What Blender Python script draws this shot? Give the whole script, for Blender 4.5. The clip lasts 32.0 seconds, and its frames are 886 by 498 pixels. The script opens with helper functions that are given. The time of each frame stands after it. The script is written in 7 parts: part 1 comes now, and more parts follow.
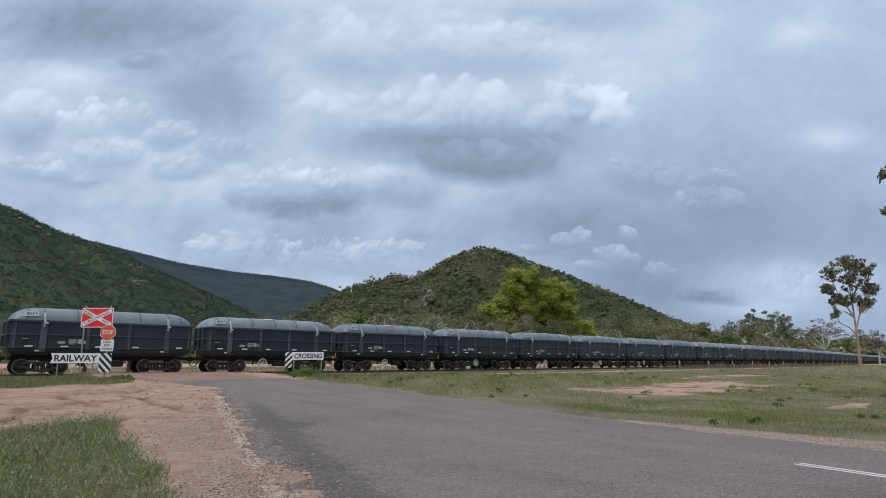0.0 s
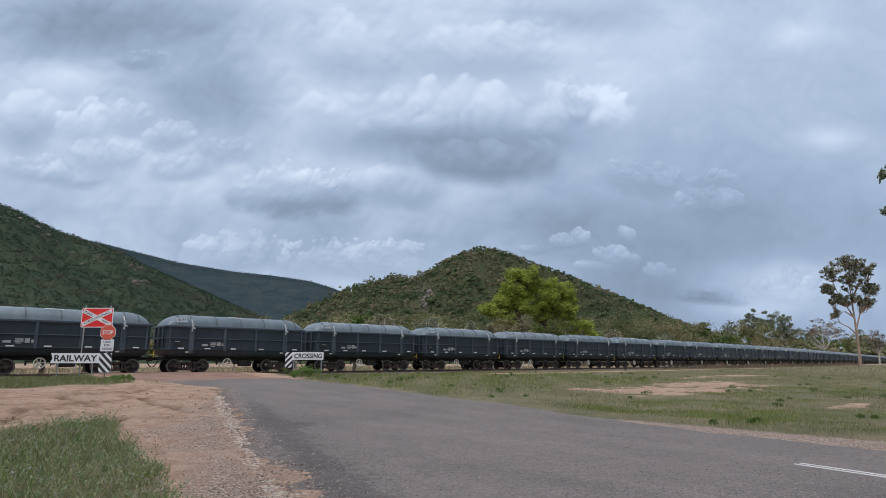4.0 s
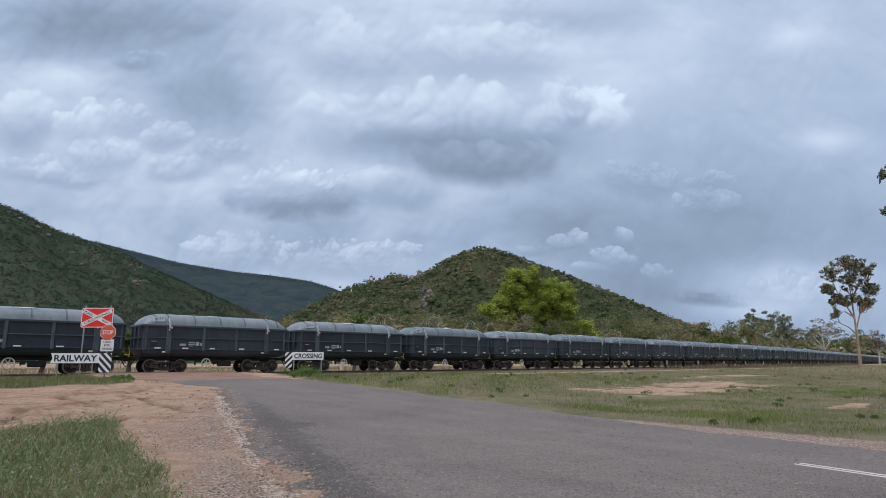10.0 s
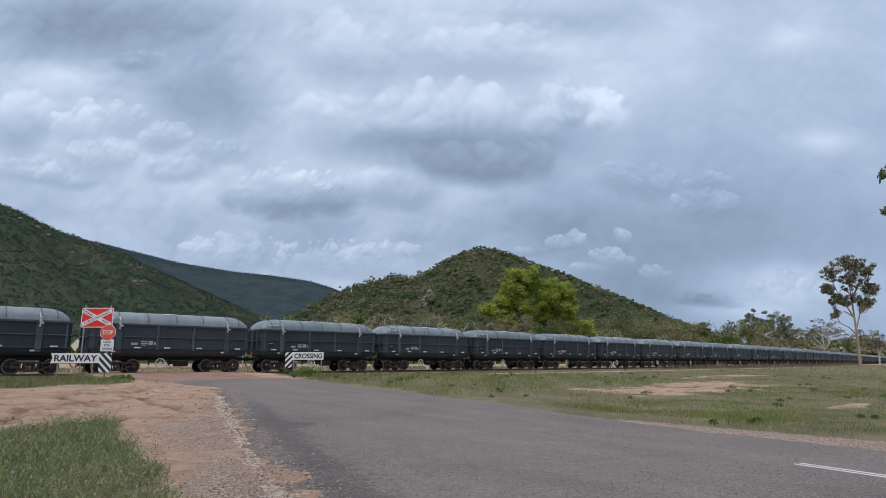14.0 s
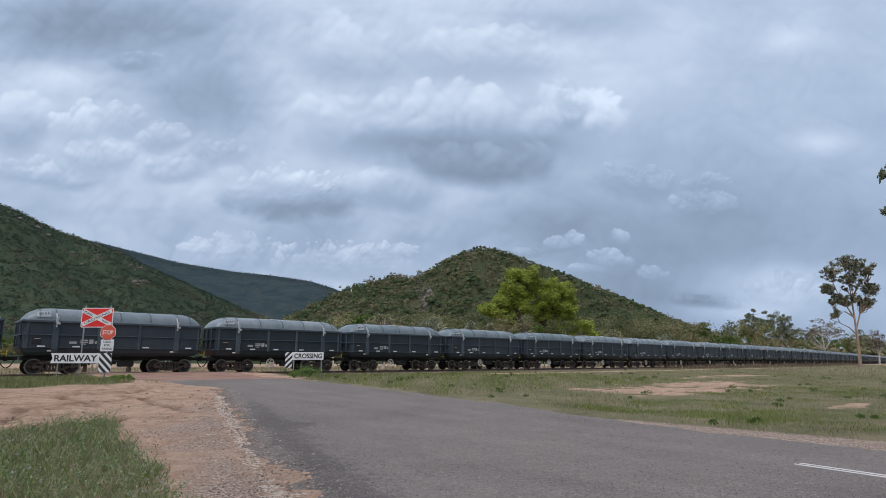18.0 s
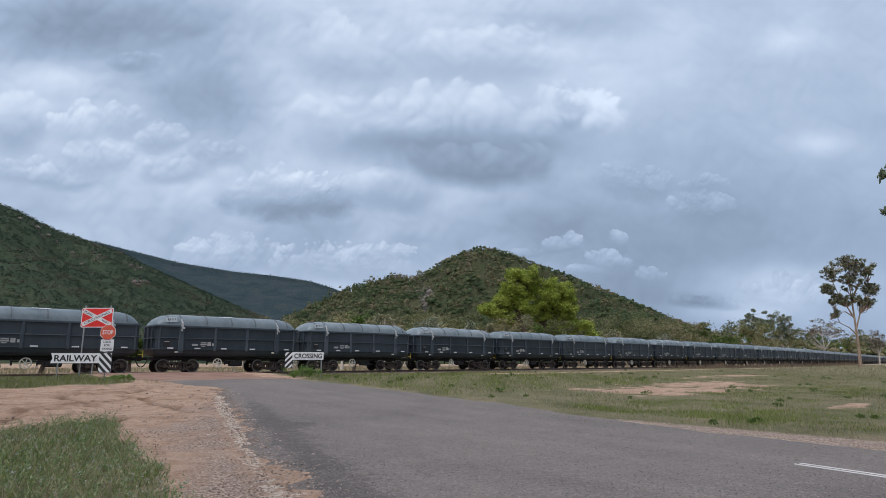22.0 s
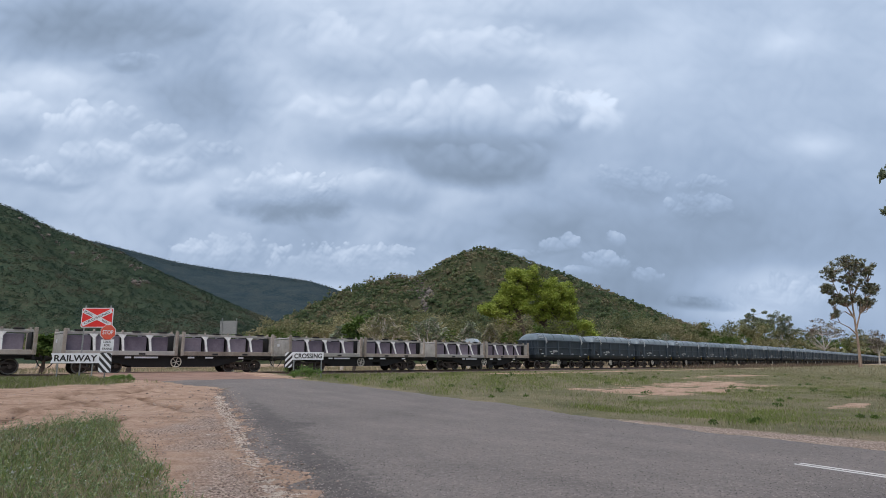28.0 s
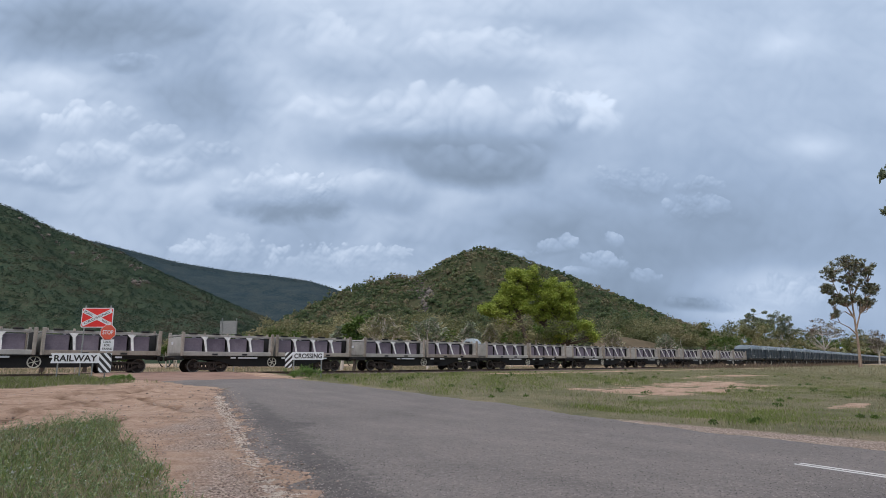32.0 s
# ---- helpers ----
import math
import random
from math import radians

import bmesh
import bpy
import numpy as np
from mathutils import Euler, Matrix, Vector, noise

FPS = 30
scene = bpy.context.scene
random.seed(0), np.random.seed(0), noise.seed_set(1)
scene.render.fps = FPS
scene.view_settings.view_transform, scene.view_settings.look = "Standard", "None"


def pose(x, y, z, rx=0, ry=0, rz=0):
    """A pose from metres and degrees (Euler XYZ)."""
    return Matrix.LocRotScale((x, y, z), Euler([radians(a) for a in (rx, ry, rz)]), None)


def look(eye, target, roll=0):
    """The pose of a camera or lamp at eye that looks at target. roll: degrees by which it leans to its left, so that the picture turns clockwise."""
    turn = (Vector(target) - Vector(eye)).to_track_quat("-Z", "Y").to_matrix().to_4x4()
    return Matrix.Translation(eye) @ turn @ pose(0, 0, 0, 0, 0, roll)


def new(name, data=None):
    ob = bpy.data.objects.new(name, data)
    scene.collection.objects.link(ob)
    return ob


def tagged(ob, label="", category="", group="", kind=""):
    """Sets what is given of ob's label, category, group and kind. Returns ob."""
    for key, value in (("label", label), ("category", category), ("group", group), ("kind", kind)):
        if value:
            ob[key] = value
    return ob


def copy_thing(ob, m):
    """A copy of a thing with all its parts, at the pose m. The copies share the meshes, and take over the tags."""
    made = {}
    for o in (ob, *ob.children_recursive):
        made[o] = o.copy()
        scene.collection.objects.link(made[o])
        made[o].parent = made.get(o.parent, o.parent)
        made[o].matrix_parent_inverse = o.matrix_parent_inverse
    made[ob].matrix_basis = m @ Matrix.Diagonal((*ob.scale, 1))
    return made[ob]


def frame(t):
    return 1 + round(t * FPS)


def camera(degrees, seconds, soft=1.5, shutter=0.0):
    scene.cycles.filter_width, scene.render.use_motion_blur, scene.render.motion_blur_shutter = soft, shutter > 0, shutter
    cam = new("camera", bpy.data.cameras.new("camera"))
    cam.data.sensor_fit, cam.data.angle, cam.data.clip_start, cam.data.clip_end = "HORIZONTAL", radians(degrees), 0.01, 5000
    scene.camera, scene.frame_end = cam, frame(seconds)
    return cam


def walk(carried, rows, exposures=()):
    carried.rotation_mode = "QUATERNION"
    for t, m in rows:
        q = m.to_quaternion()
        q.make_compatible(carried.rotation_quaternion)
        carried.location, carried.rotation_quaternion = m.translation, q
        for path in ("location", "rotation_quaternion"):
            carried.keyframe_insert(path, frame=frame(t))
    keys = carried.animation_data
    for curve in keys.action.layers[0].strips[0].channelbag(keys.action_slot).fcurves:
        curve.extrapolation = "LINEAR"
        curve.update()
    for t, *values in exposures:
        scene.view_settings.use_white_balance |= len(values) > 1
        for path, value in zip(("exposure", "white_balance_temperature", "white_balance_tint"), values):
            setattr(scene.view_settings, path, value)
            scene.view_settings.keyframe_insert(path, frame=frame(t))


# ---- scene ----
# ---- the camera: it stands still on the gravel verge, 1.6 m above the ground ----
cam = camera(72.2, 32.0, soft=0.75)
EYE = pose(0, 0, 1.6, 100.54, 0, 0)
walk(cam, [(0.0, EYE), (32.0, EYE)])

# ---- world, sun ----
SUN_ELEV, SUN_TURN = 62.0, 200.0
world = bpy.data.worlds.new("overcast_sky")
scene.world = world
world.use_nodes = True
wn = world.node_tree
sky = wn.nodes.new("ShaderNodeTexSky")
sky.sky_type, sky.sun_disc = "NISHITA", False
sky.sun_elevation, sky.sun_rotation = radians(SUN_ELEV), radians(SUN_TURN)
sky.air_density, sky.dust_density, sky.ozone_density = 1.0, 4.0, 1.0
grey = wn.nodes.new("ShaderNodeHueSaturation")
grey.inputs["Saturation"].default_value = 0.9
wn.links.new(sky.outputs["Color"], grey.inputs["Color"])
wn.links.new(grey.outputs["Color"], wn.nodes["Background"].inputs["Color"])
wn.nodes["Background"].inputs["Strength"].default_value = 0.13

sun = new("sun", bpy.data.lights.new("sun", "SUN"))
sun.data.energy, sun.data.angle, sun.data.color = 1.2, radians(25), (0.92, 0.965, 1.0)
az = radians(SUN_TURN)
sun.matrix_world = look((math.sin(az) * 50, math.cos(az) * 50, 50 * math.tan(radians(SUN_ELEV))), (0, 0, 0))

# ---- the plan: the track runs at 47.6 degrees to the view; s along it, p across it ----
TURN = radians(47.576)
DX, DY = math.sin(TURN), math.cos(TURN)          # along the track, away
NX, NY = -DY, DX                                 # across the track, away
CENTRE = 40.314                                  # from the camera to the track's centre line
RAIL_Z = 0.94
BEND_A, BEND_L, BEND = 23.0, 150.0, 0.146        # the long left bend of the line


def place(s, p):
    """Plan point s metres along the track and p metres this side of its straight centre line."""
    return NX * (CENTRE - p) + DX * s, NY * (CENTRE - p) + DY * s


def across(x, y):
    return CENTRE - (x * NX + y * NY)


def along(x, y):
    return x * DX + y * DY


def sight(h, v, d):
    """The place d metres ahead that stands at (h, v) in the level view of the fixed camera."""
    a, c = (h - 784) / 1075, (441 - v) / 1075
    tilt = radians(10.54)
    k = d / (math.cos(tilt) - c * math.sin(tilt))
    return a * k, d, 1.6 + k * (math.sin(tilt) + c * math.cos(tilt))


def smooth(a):
    a = np.clip(a, 0.0, 1.0)
    return a * a * (3 - 2 * a)


def line_at(s):
    """Centre line of the track at s: plan point and heading (angle from +y, clockwise)."""
    a = min(max(s - BEND_A, 0.0), BEND_L)
    k = BEND / BEND_L
    x, y = place(min(s, BEND_A), 0.0)
    if a > 0:
        r = 1 / k
        h = TURN - k * a
        x += r * (math.cos(h) - math.cos(TURN))
        y += r * (math.sin(TURN) - math.sin(h))
    rest = s - BEND_A - BEND_L
    h = TURN - k * a
    if rest > 0:
        x += rest * math.sin(h)
        y += rest * math.cos(h)
    return x, y, h


def on_line(s, z=RAIL_Z):
    """Pose of a vehicle centred at s on the rails: +x is forwards, +y its far side."""
    x, y, h = line_at(s)
    return pose(x, y, z, 0, 0, 90 - math.degrees(h))


def ground_z(x, y):
    p = across(x, y)
    base = 0.74 * smooth((34.0 - p) / 27.0)
    s = along(x, y)
    ramp = 0.2 * smooth((7.0 - np.abs(p)) / 4.5) * smooth((7.6 - np.abs(s - 13.2)) / 3.0)
    return base + ramp


# ---- materials ----
def mat(name):
    m = bpy.data.materials.new(name)
    m.use_nodes = True
    return m, m.node_tree.nodes, m.node_tree.links, m.node_tree.nodes["Principled BSDF"]


def node(nodes, kind, **values):
    n = nodes.new(kind)
    for key, value in values.items():
        n.inputs[key].default_value = value
    return n


def ramp(nodes, stops):
    r = nodes.new("ShaderNodeValToRGB")
    e = r.color_ramp.elements
    while len(e) < len(stops):
        e.new(0.5)
    for el, (at, col) in zip(e, stops):
        el.position, el.color = at, (*col, 1)
    return r


def surface(name, colours, scale, rough=0.8, metal=0.0, bump=0.3, fine=None, fine_mix=0.35, island=0.0, thing=0.0, spec=0.5, stretch=(1, 1, 1)):
    """A plain worn surface: three colours spread by noise at one scale, grain at a finer one, bump from the grain."""
    m, n, l, b = mat(name)
    tc = n.new("ShaderNodeTexCoord")
    mp = n.new("ShaderNodeMapping")
    mp.inputs["Scale"].default_value = stretch
    l.new(tc.outputs["Object"], mp.inputs["Vector"])
    a = node(n, "ShaderNodeTexNoise", Scale=scale, Detail=6.0, Roughness=0.6)
    f = node(n, "ShaderNodeTexNoise", Scale=fine or scale * 9, Detail=4.0, Roughness=0.65)
    l.new(mp.outputs["Vector"], a.inputs["Vector"])
    l.new(mp.outputs["Vector"], f.inputs["Vector"])
    mix = n.new("ShaderNodeMix")
    mix.inputs["Factor"].default_value = fine_mix
    l.new(a.outputs["Fac"], mix.inputs["A"])
    l.new(f.outputs["Fac"], mix.inputs["B"])
    src = mix.outputs["Result"]
    for amount, kind, out in ((island, "ShaderNodeNewGeometry", "Random Per Island"), (thing, "ShaderNodeObjectInfo", "Random")):
        if amount:
            g = n.new(kind)
            ma = n.new("ShaderNodeMath")
            ma.operation = "MULTIPLY_ADD"
            ma.inputs[1].default_value = amount
            l.new(g.outputs[out], ma.inputs[0])
            l.new(src, ma.inputs[2])
            sub = n.new("ShaderNodeMath")
            sub.operation = "SUBTRACT"
            sub.inputs[1].default_value = amount / 2
            l.new(ma.outputs[0], sub.inputs[0])
            src = sub.outputs[0]
    k = len(colours)
    r = ramp(n, [(0.3 + 0.4 * i / max(k - 1, 1), c) for i, c in enumerate(colours)])
    l.new(src, r.inputs["Fac"])
    l.new(r.outputs["Color"], b.inputs["Base Color"])
    b.inputs["Roughness"].default_value, b.inputs["Metallic"].default_value = rough, metal
    b.inputs["Specular IOR Level"].default_value = spec
    if bump:
        bp = node(n, "ShaderNodeBump", Strength=bump, Distance=0.02)
        l.new(f.outputs["Fac"], bp.inputs["Height"])
        l.new(bp.outputs["Normal"], b.inputs["Normal"])
    return m


def foliage(name, colours, rough=0.6, spread=0.8, scale=0.12, grain=0.0, crown=0.0):
    """Leaves: each leaf its own tint, and a slow change through the crown."""
    m, n, l, b = mat(name)
    g = n.new("ShaderNodeNewGeometry")
    tc = n.new("ShaderNodeTexCoord")
    a = node(n, "ShaderNodeTexNoise", Scale=scale, Detail=4.0, Roughness=0.6)
    l.new(tc.outputs["Object"], a.inputs["Vector"])
    mix = n.new("ShaderNodeMix")
    mix.inputs["Factor"].default_value = 1 - spread
    l.new(g.outputs["Random Per Island"], mix.inputs["A"])
    wide = n.new("ShaderNodeMapRange")
    wide.inputs["From Min"].default_value, wide.inputs["From Max"].default_value = 0.36, 0.64
    slow = a.outputs["Fac"]
    if crown:
        # each crown its own tint
        cn = node(n, "ShaderNodeTexNoise", Scale=crown, Detail=1.0, Roughness=0.5)
        l.new(tc.outputs["Object"], cn.inputs["Vector"])
        both = n.new("ShaderNodeMix")
        both.inputs["Factor"].default_value = 0.5
        l.new(slow, both.inputs["A"])
        l.new(cn.outputs["Fac"], both.inputs["B"])
        slow = both.outputs["Result"]
        wide.inputs["From Min"].default_value, wide.inputs["From Max"].default_value = 0.43, 0.57
    l.new(slow, wide.inputs["Value"])
    l.new(wide.outputs["Result"], mix.inputs["B"])
    r = ramp(n, [(0.05 + 0.9 * i / (len(colours) - 1), c) for i, c in enumerate(colours)])
    src = mix.outputs["Result"]
    if grain:
        # leaf texture on the dense hearts of distant crowns
        fn = node(n, "ShaderNodeTexNoise", Scale=grain, Detail=3.0, Roughness=0.7)
        l.new(tc.outputs["Object"], fn.inputs["Vector"])
        ma = n.new("ShaderNodeMath")
        ma.operation = "MULTIPLY_ADD"
        ma.inputs[1].default_value = 0.7
        l.new(fn.outputs["Fac"], ma.inputs[0])
        l.new(src, ma.inputs[2])
        su = n.new("ShaderNodeMath")
        su.operation = "SUBTRACT"
        su.inputs[1].default_value = 0.35
        l.new(ma.outputs[0], su.inputs[0])
        src = su.outputs[0]
        bp = node(n, "ShaderNodeBump", Strength=1.0, Distance=1.2 / grain)
        l.new(fn.outputs["Fac"], bp.inputs["Height"])
        l.new(bp.outputs["Normal"], b.inputs["Normal"])
    l.new(src, r.inputs["Fac"])
    l.new(r.outputs["Color"], b.inputs["Base Color"])
    b.inputs["Roughness"].default_value = rough
    b.inputs["Specular IOR Level"].default_value = 0.25
    tr = n.new("ShaderNodeBsdfTranslucent")
    l.new(r.outputs["Color"], tr.inputs["Color"])
    ms = n.new("ShaderNodeMixShader")
    ms.inputs["Fac"].default_value = 0.3
    l.new(b.outputs["BSDF"], ms.inputs[1])
    l.new(tr.outputs["BSDF"], ms.inputs[2])
    l.new(ms.outputs["Shader"], n["Material Output"].inputs["Surface"])
    return m


HULL = surface("wagon_grey_paint", [(0.014, 0.022, 0.032), (0.02, 0.032, 0.045), (0.036, 0.05, 0.066)], 0.9, rough=0.5, bump=0.05, fine=14, thing=0.3, stretch=(1, 1, 0.35))
# hull paint again, lightened to carry the highlights on ribs and rails
RIBS_LIT = surface("wagon_rib_paint_lit", [(0.028, 0.042, 0.057), (0.043, 0.06, 0.08), (0.075, 0.094, 0.115)], 1.4, rough=0.5, bump=0.05, fine=20, thing=0.2)
STENCIL = surface("faded_stencil_paint", [(0.22, 0.23, 0.24), (0.36, 0.37, 0.375), (0.46, 0.47, 0.475)], 9.0, rough=0.6, bump=0.0)
LATCH = surface("pale_zinc_latch", [(0.25, 0.27, 0.29), (0.4, 0.42, 0.44), (0.52, 0.54, 0.55)], 6.0, rough=0.5, bump=0.05)
NUMBER_PLATE = surface("faded_number_plate", [(0.21, 0.25, 0.275), (0.29, 0.33, 0.355), (0.37, 0.405, 0.425)], 3.0, rough=0.5, bump=0.03)
COVER = surface("weathered_fibreglass", [(0.115, 0.155, 0.182), (0.175, 0.22, 0.248), (0.265, 0.305, 0.332)], 0.8, rough=0.42, bump=0.04, fine=12, thing=0.2, stretch=(1, 1, 0.4))
SEAM = surface("cover_seam", [(0.08, 0.095, 0.105), (0.13, 0.145, 0.16)], 3.0, rough=0.6)
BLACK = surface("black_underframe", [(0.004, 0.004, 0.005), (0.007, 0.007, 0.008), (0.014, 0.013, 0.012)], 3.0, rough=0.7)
FRAME_STEEL = surface("dusty_cast_steel", [(0.024, 0.018, 0.015), (0.05, 0.038, 0.032), (0.095, 0.073, 0.06)], 4.0, rough=0.75)
RUSTY = surface("rusty_cast_steel", [(0.009, 0.008, 0.007), (0.018, 0.015, 0.013), (0.036, 0.028, 0.023)], 5.0, rough=0.75, metal=0.2)
TYRE_STEEL = surface("wheel_steel", [(0.018, 0.0135, 0.012), (0.036, 0.027, 0.024), (0.075, 0.06, 0.053)], 4.0, rough=0.5, metal=0.4)
RIM_STEEL = surface("worn_wheel_rim", [(0.1, 0.095, 0.09), (0.17, 0.16, 0.15), (0.26, 0.25, 0.24)], 5.0, rough=0.45, metal=0.4)
RAIL_STEEL = surface("rail_steel", [(0.1, 0.07, 0.055), (0.18, 0.13, 0.11), (0.3, 0.26, 0.23)], 2.0, rough=0.45, metal=0.6)
WHITE = surface("white_paint", [(0.54, 0.56, 0.59), (0.66, 0.68, 0.715), (0.75, 0.77, 0.81)], 4.0, rough=0.55, bump=0.03)
PALE = surface("dusty_cream_paint", [(0.42, 0.4, 0.34), (0.55, 0.53, 0.47), (0.64, 0.62, 0.57)], 6.0, rough=0.6, bump=0.05)
DARKINK = surface("black_lettering", [(0.012, 0.012, 0.014), (0.02, 0.02, 0.022)], 6.0, rough=0.5, bump=0.0)
RED = surface("red_sign_sheeting", [(0.56, 0.012, 0.012), (0.66, 0.02, 0.018), (0.72, 0.032, 0.026)], 3.0, rough=0.4, bump=0.02)
FADED_RED = surface("faded_red_sheeting", [(0.5, 0.06, 0.03), (0.58, 0.085, 0.045), (0.64, 0.12, 0.07)], 3.0, rough=0.5, bump=0.02)
GALV = surface("galvanised_steel", [(0.22, 0.23, 0.23), (0.32, 0.33, 0.33), (0.42, 0.43, 0.43)], 9.0, rough=0.45, metal=0.6, bump=0.05)
YELLOW = surface("yellow_paint", [(0.5, 0.36, 0.05), (0.62, 0.45, 0.07)], 5.0, rough=0.5)
STEEL_TAN = surface("weathered_container_steel", [(0.18, 0.148, 0.122), (0.31, 0.268, 0.23), (0.42, 0.378, 0.335)], 1.6, rough=0.7, bump=0.12, fine=18, thing=0.25)
STEEL_GREY = surface("container_grey_steel", [(0.26, 0.25, 0.235), (0.38, 0.365, 0.345), (0.48, 0.465, 0.445)], 1.8, rough=0.65, bump=0.08, fine=18, thing=0.2)
TRUCK = surface("pale_truck_paint", [(0.34, 0.4, 0.45), (0.44, 0.5, 0.55), (0.52, 0.57, 0.61)], 2.0, rough=0.35, bump=0.02)
CAB_GLASS = surface("dark_cab_glass", [(0.02, 0.025, 0.03), (0.03, 0.036, 0.042)], 2.0, rough=0.05, bump=0.0)
PURPLE = surface("purple_grey_slab", [(0.11, 0.088, 0.12), (0.172, 0.143, 0.184), (0.24, 0.205, 0.248)], 1.3, rough=0.6, bump=0.12, fine=10, thing=0.3)
GUSSET = surface("worn_white_steel", [(0.42, 0.41, 0.4), (0.58, 0.575, 0.565), (0.7, 0.695, 0.685)], 5.0, rough=0.6, bump=0.05)
ROAD_WHITE = surface("road_marking_paint", [(0.42, 0.41, 0.39), (0.6, 0.59, 0.57), (0.72, 0.71, 0.69)], 6.0, rough=0.8, bump=0.3, fine=60)
BALLAST = surface("red_brown_ballast", [(0.1, 0.07, 0.055), (0.19, 0.14, 0.115), (0.3, 0.23, 0.19)], 1.2, rough=0.95, bump=0.9, fine=16, fine_mix=0.6)
SLEEPER = surface("sleeper_concrete", [(0.16, 0.13, 0.11), (0.24, 0.2, 0.17)], 3.0, rough=0.9)
CHIPS = surface("seal_stone_chips", [(0.055, 0.05, 0.048), (0.125, 0.112, 0.105), (0.29, 0.262, 0.245)], 2.0, rough=0.9, bump=0.0, island=0.9)
STONE = surface("gravel_stone", [(0.2, 0.145, 0.12), (0.32, 0.245, 0.205), (0.46, 0.37, 0.31)], 2.0, rough=0.95, island=0.5)
ROCK = surface("grey_hill_rock", [(0.075, 0.068, 0.064), (0.125, 0.11, 0.103), (0.2, 0.178, 0.166)], 0.15, rough=0.95, bump=0.5, island=0.3)
ROCK_PINK = surface("pinkish_hill_rock", [(0.1, 0.085, 0.078), (0.16, 0.132, 0.12), (0.22, 0.185, 0.168)], 0.15, rough=0.95, bump=0.5, island=0.3)
BARK = surface("pale_gum_bark", [(0.16, 0.102, 0.072), (0.28, 0.2, 0.15), (0.44, 0.36, 0.29)], 1.2, rough=0.85, bump=0.4, stretch=(3, 3, 0.6))
BARK_DARK = surface("dark_bark", [(0.045, 0.035, 0.028), (0.085, 0.065, 0.05), (0.15, 0.115, 0.09)], 1.5, rough=0.9, bump=0.5, stretch=(3, 3, 0.6))
BARK_WHITE = surface("white_gum_bark", [(0.35, 0.31, 0.27), (0.5, 0.46, 0.41), (0.6, 0.57, 0.52)], 1.2, rough=0.85, bump=0.3)
LEAF_LIME = foliage("yellow_green_leaves", [(0.16, 0.22, 0.036), (0.26, 0.335, 0.055), (0.35, 0.425, 0.085), (0.42, 0.48, 0.13)], spread=0.6, scale=0.35)
LEAF_GUM = foliage("grey_green_gum_leaves", [(0.13, 0.142, 0.09), (0.22, 0.225, 0.15), (0.36, 0.35, 0.25)])
LEAF_DEEP = foliage("deep_green_leaves", [(0.045, 0.08, 0.018), (0.085, 0.14, 0.03), (0.14, 0.205, 0.05)])
LEAF_MID = foliage("olive_woodland_leaves", [(0.095, 0.115, 0.05), (0.165, 0.178, 0.08), (0.23, 0.228, 0.115), (0.285, 0.254, 0.15)], spread=0.16, scale=0.06, crown=0.15)
LEAF_OLIVE = foliage("grey_olive_shrub_leaves", [(0.12, 0.138, 0.062), (0.2, 0.21, 0.098), (0.28, 0.266, 0.14)], spread=0.2, scale=0.06, crown=0.15)
# spur and knoll leaves: blue raised a little to put haze into the colour
LEAF_HILL = foliage("hillside_leaves", [(0.038, 0.07, 0.05), (0.058, 0.094, 0.06), (0.084, 0.112, 0.066), (0.128, 0.118, 0.084)], spread=0.12, scale=0.012, grain=0.3, crown=0.035)
LEAF_KNOLL = foliage("knoll_leaves", [(0.052, 0.086, 0.04), (0.096, 0.134, 0.056), (0.144, 0.16, 0.075), (0.205, 0.17, 0.108)], spread=0.3, scale=0.018, grain=1.2, crown=0.07)
# far leaves carry the distance haze as extra blue in their colour
LEAF_FAR_HAZED = foliage("hazed_far_leaves", [(0.034, 0.054, 0.054), (0.046, 0.069, 0.067), (0.058, 0.08, 0.075)], spread=0.4, scale=0.01, grain=0.4)
LEAF_TAN = foliage("olive_brown_gum_leaves", [(0.15, 0.16, 0.085), (0.245, 0.245, 0.14), (0.33, 0.31, 0.2), (0.38, 0.33, 0.23)], spread=0.5, crown=0.15)
LEAF_PALE = foliage("pale_grey_green_leaves", [(0.14, 0.172, 0.112), (0.23, 0.268, 0.178), (0.335, 0.365, 0.262)], spread=0.5, crown=0.15)
TWIGS = foliage("bare_twigs", [(0.12, 0.1, 0.08), (0.2, 0.17, 0.14), (0.28, 0.25, 0.21)])
GRASS = foliage("green_grass_blades", [(0.095, 0.145, 0.045), (0.175, 0.238, 0.08), (0.295, 0.335, 0.145), (0.48, 0.455, 0.29)], spread=0.6, scale=1.2)
GRASS_LUSH = foliage("lush_grass_blades", [(0.11, 0.15, 0.035), (0.185, 0.235, 0.06), (0.28, 0.32, 0.11)], spread=0.7)
WEED = foliage("grey_green_weeds", [(0.1, 0.15, 0.058), (0.19, 0.255, 0.115), (0.36, 0.41, 0.25)], spread=0.8)
GRASS_DRY = foliage("straw_grass_blades", [(0.15, 0.14, 0.075), (0.29, 0.265, 0.15), (0.45, 0.41, 0.27)], spread=0.75)
GRASS_BROWN = foliage("brown_dead_grass", [(0.12, 0.085, 0.06), (0.2, 0.145, 0.105), (0.29, 0.22, 0.165)], spread=0.75)
BUSH = foliage("fresh_bush_leaves", [(0.09, 0.165, 0.042), (0.155, 0.25, 0.068), (0.24, 0.345, 0.12)], spread=0.7)
GRASS_FIELD = foliage("field_grass_blades", [(0.11, 0.135, 0.058), (0.195, 0.215, 0.1), (0.305, 0.3, 0.17), (0.46, 0.425, 0.3)], spread=0.55, scale=0.5)
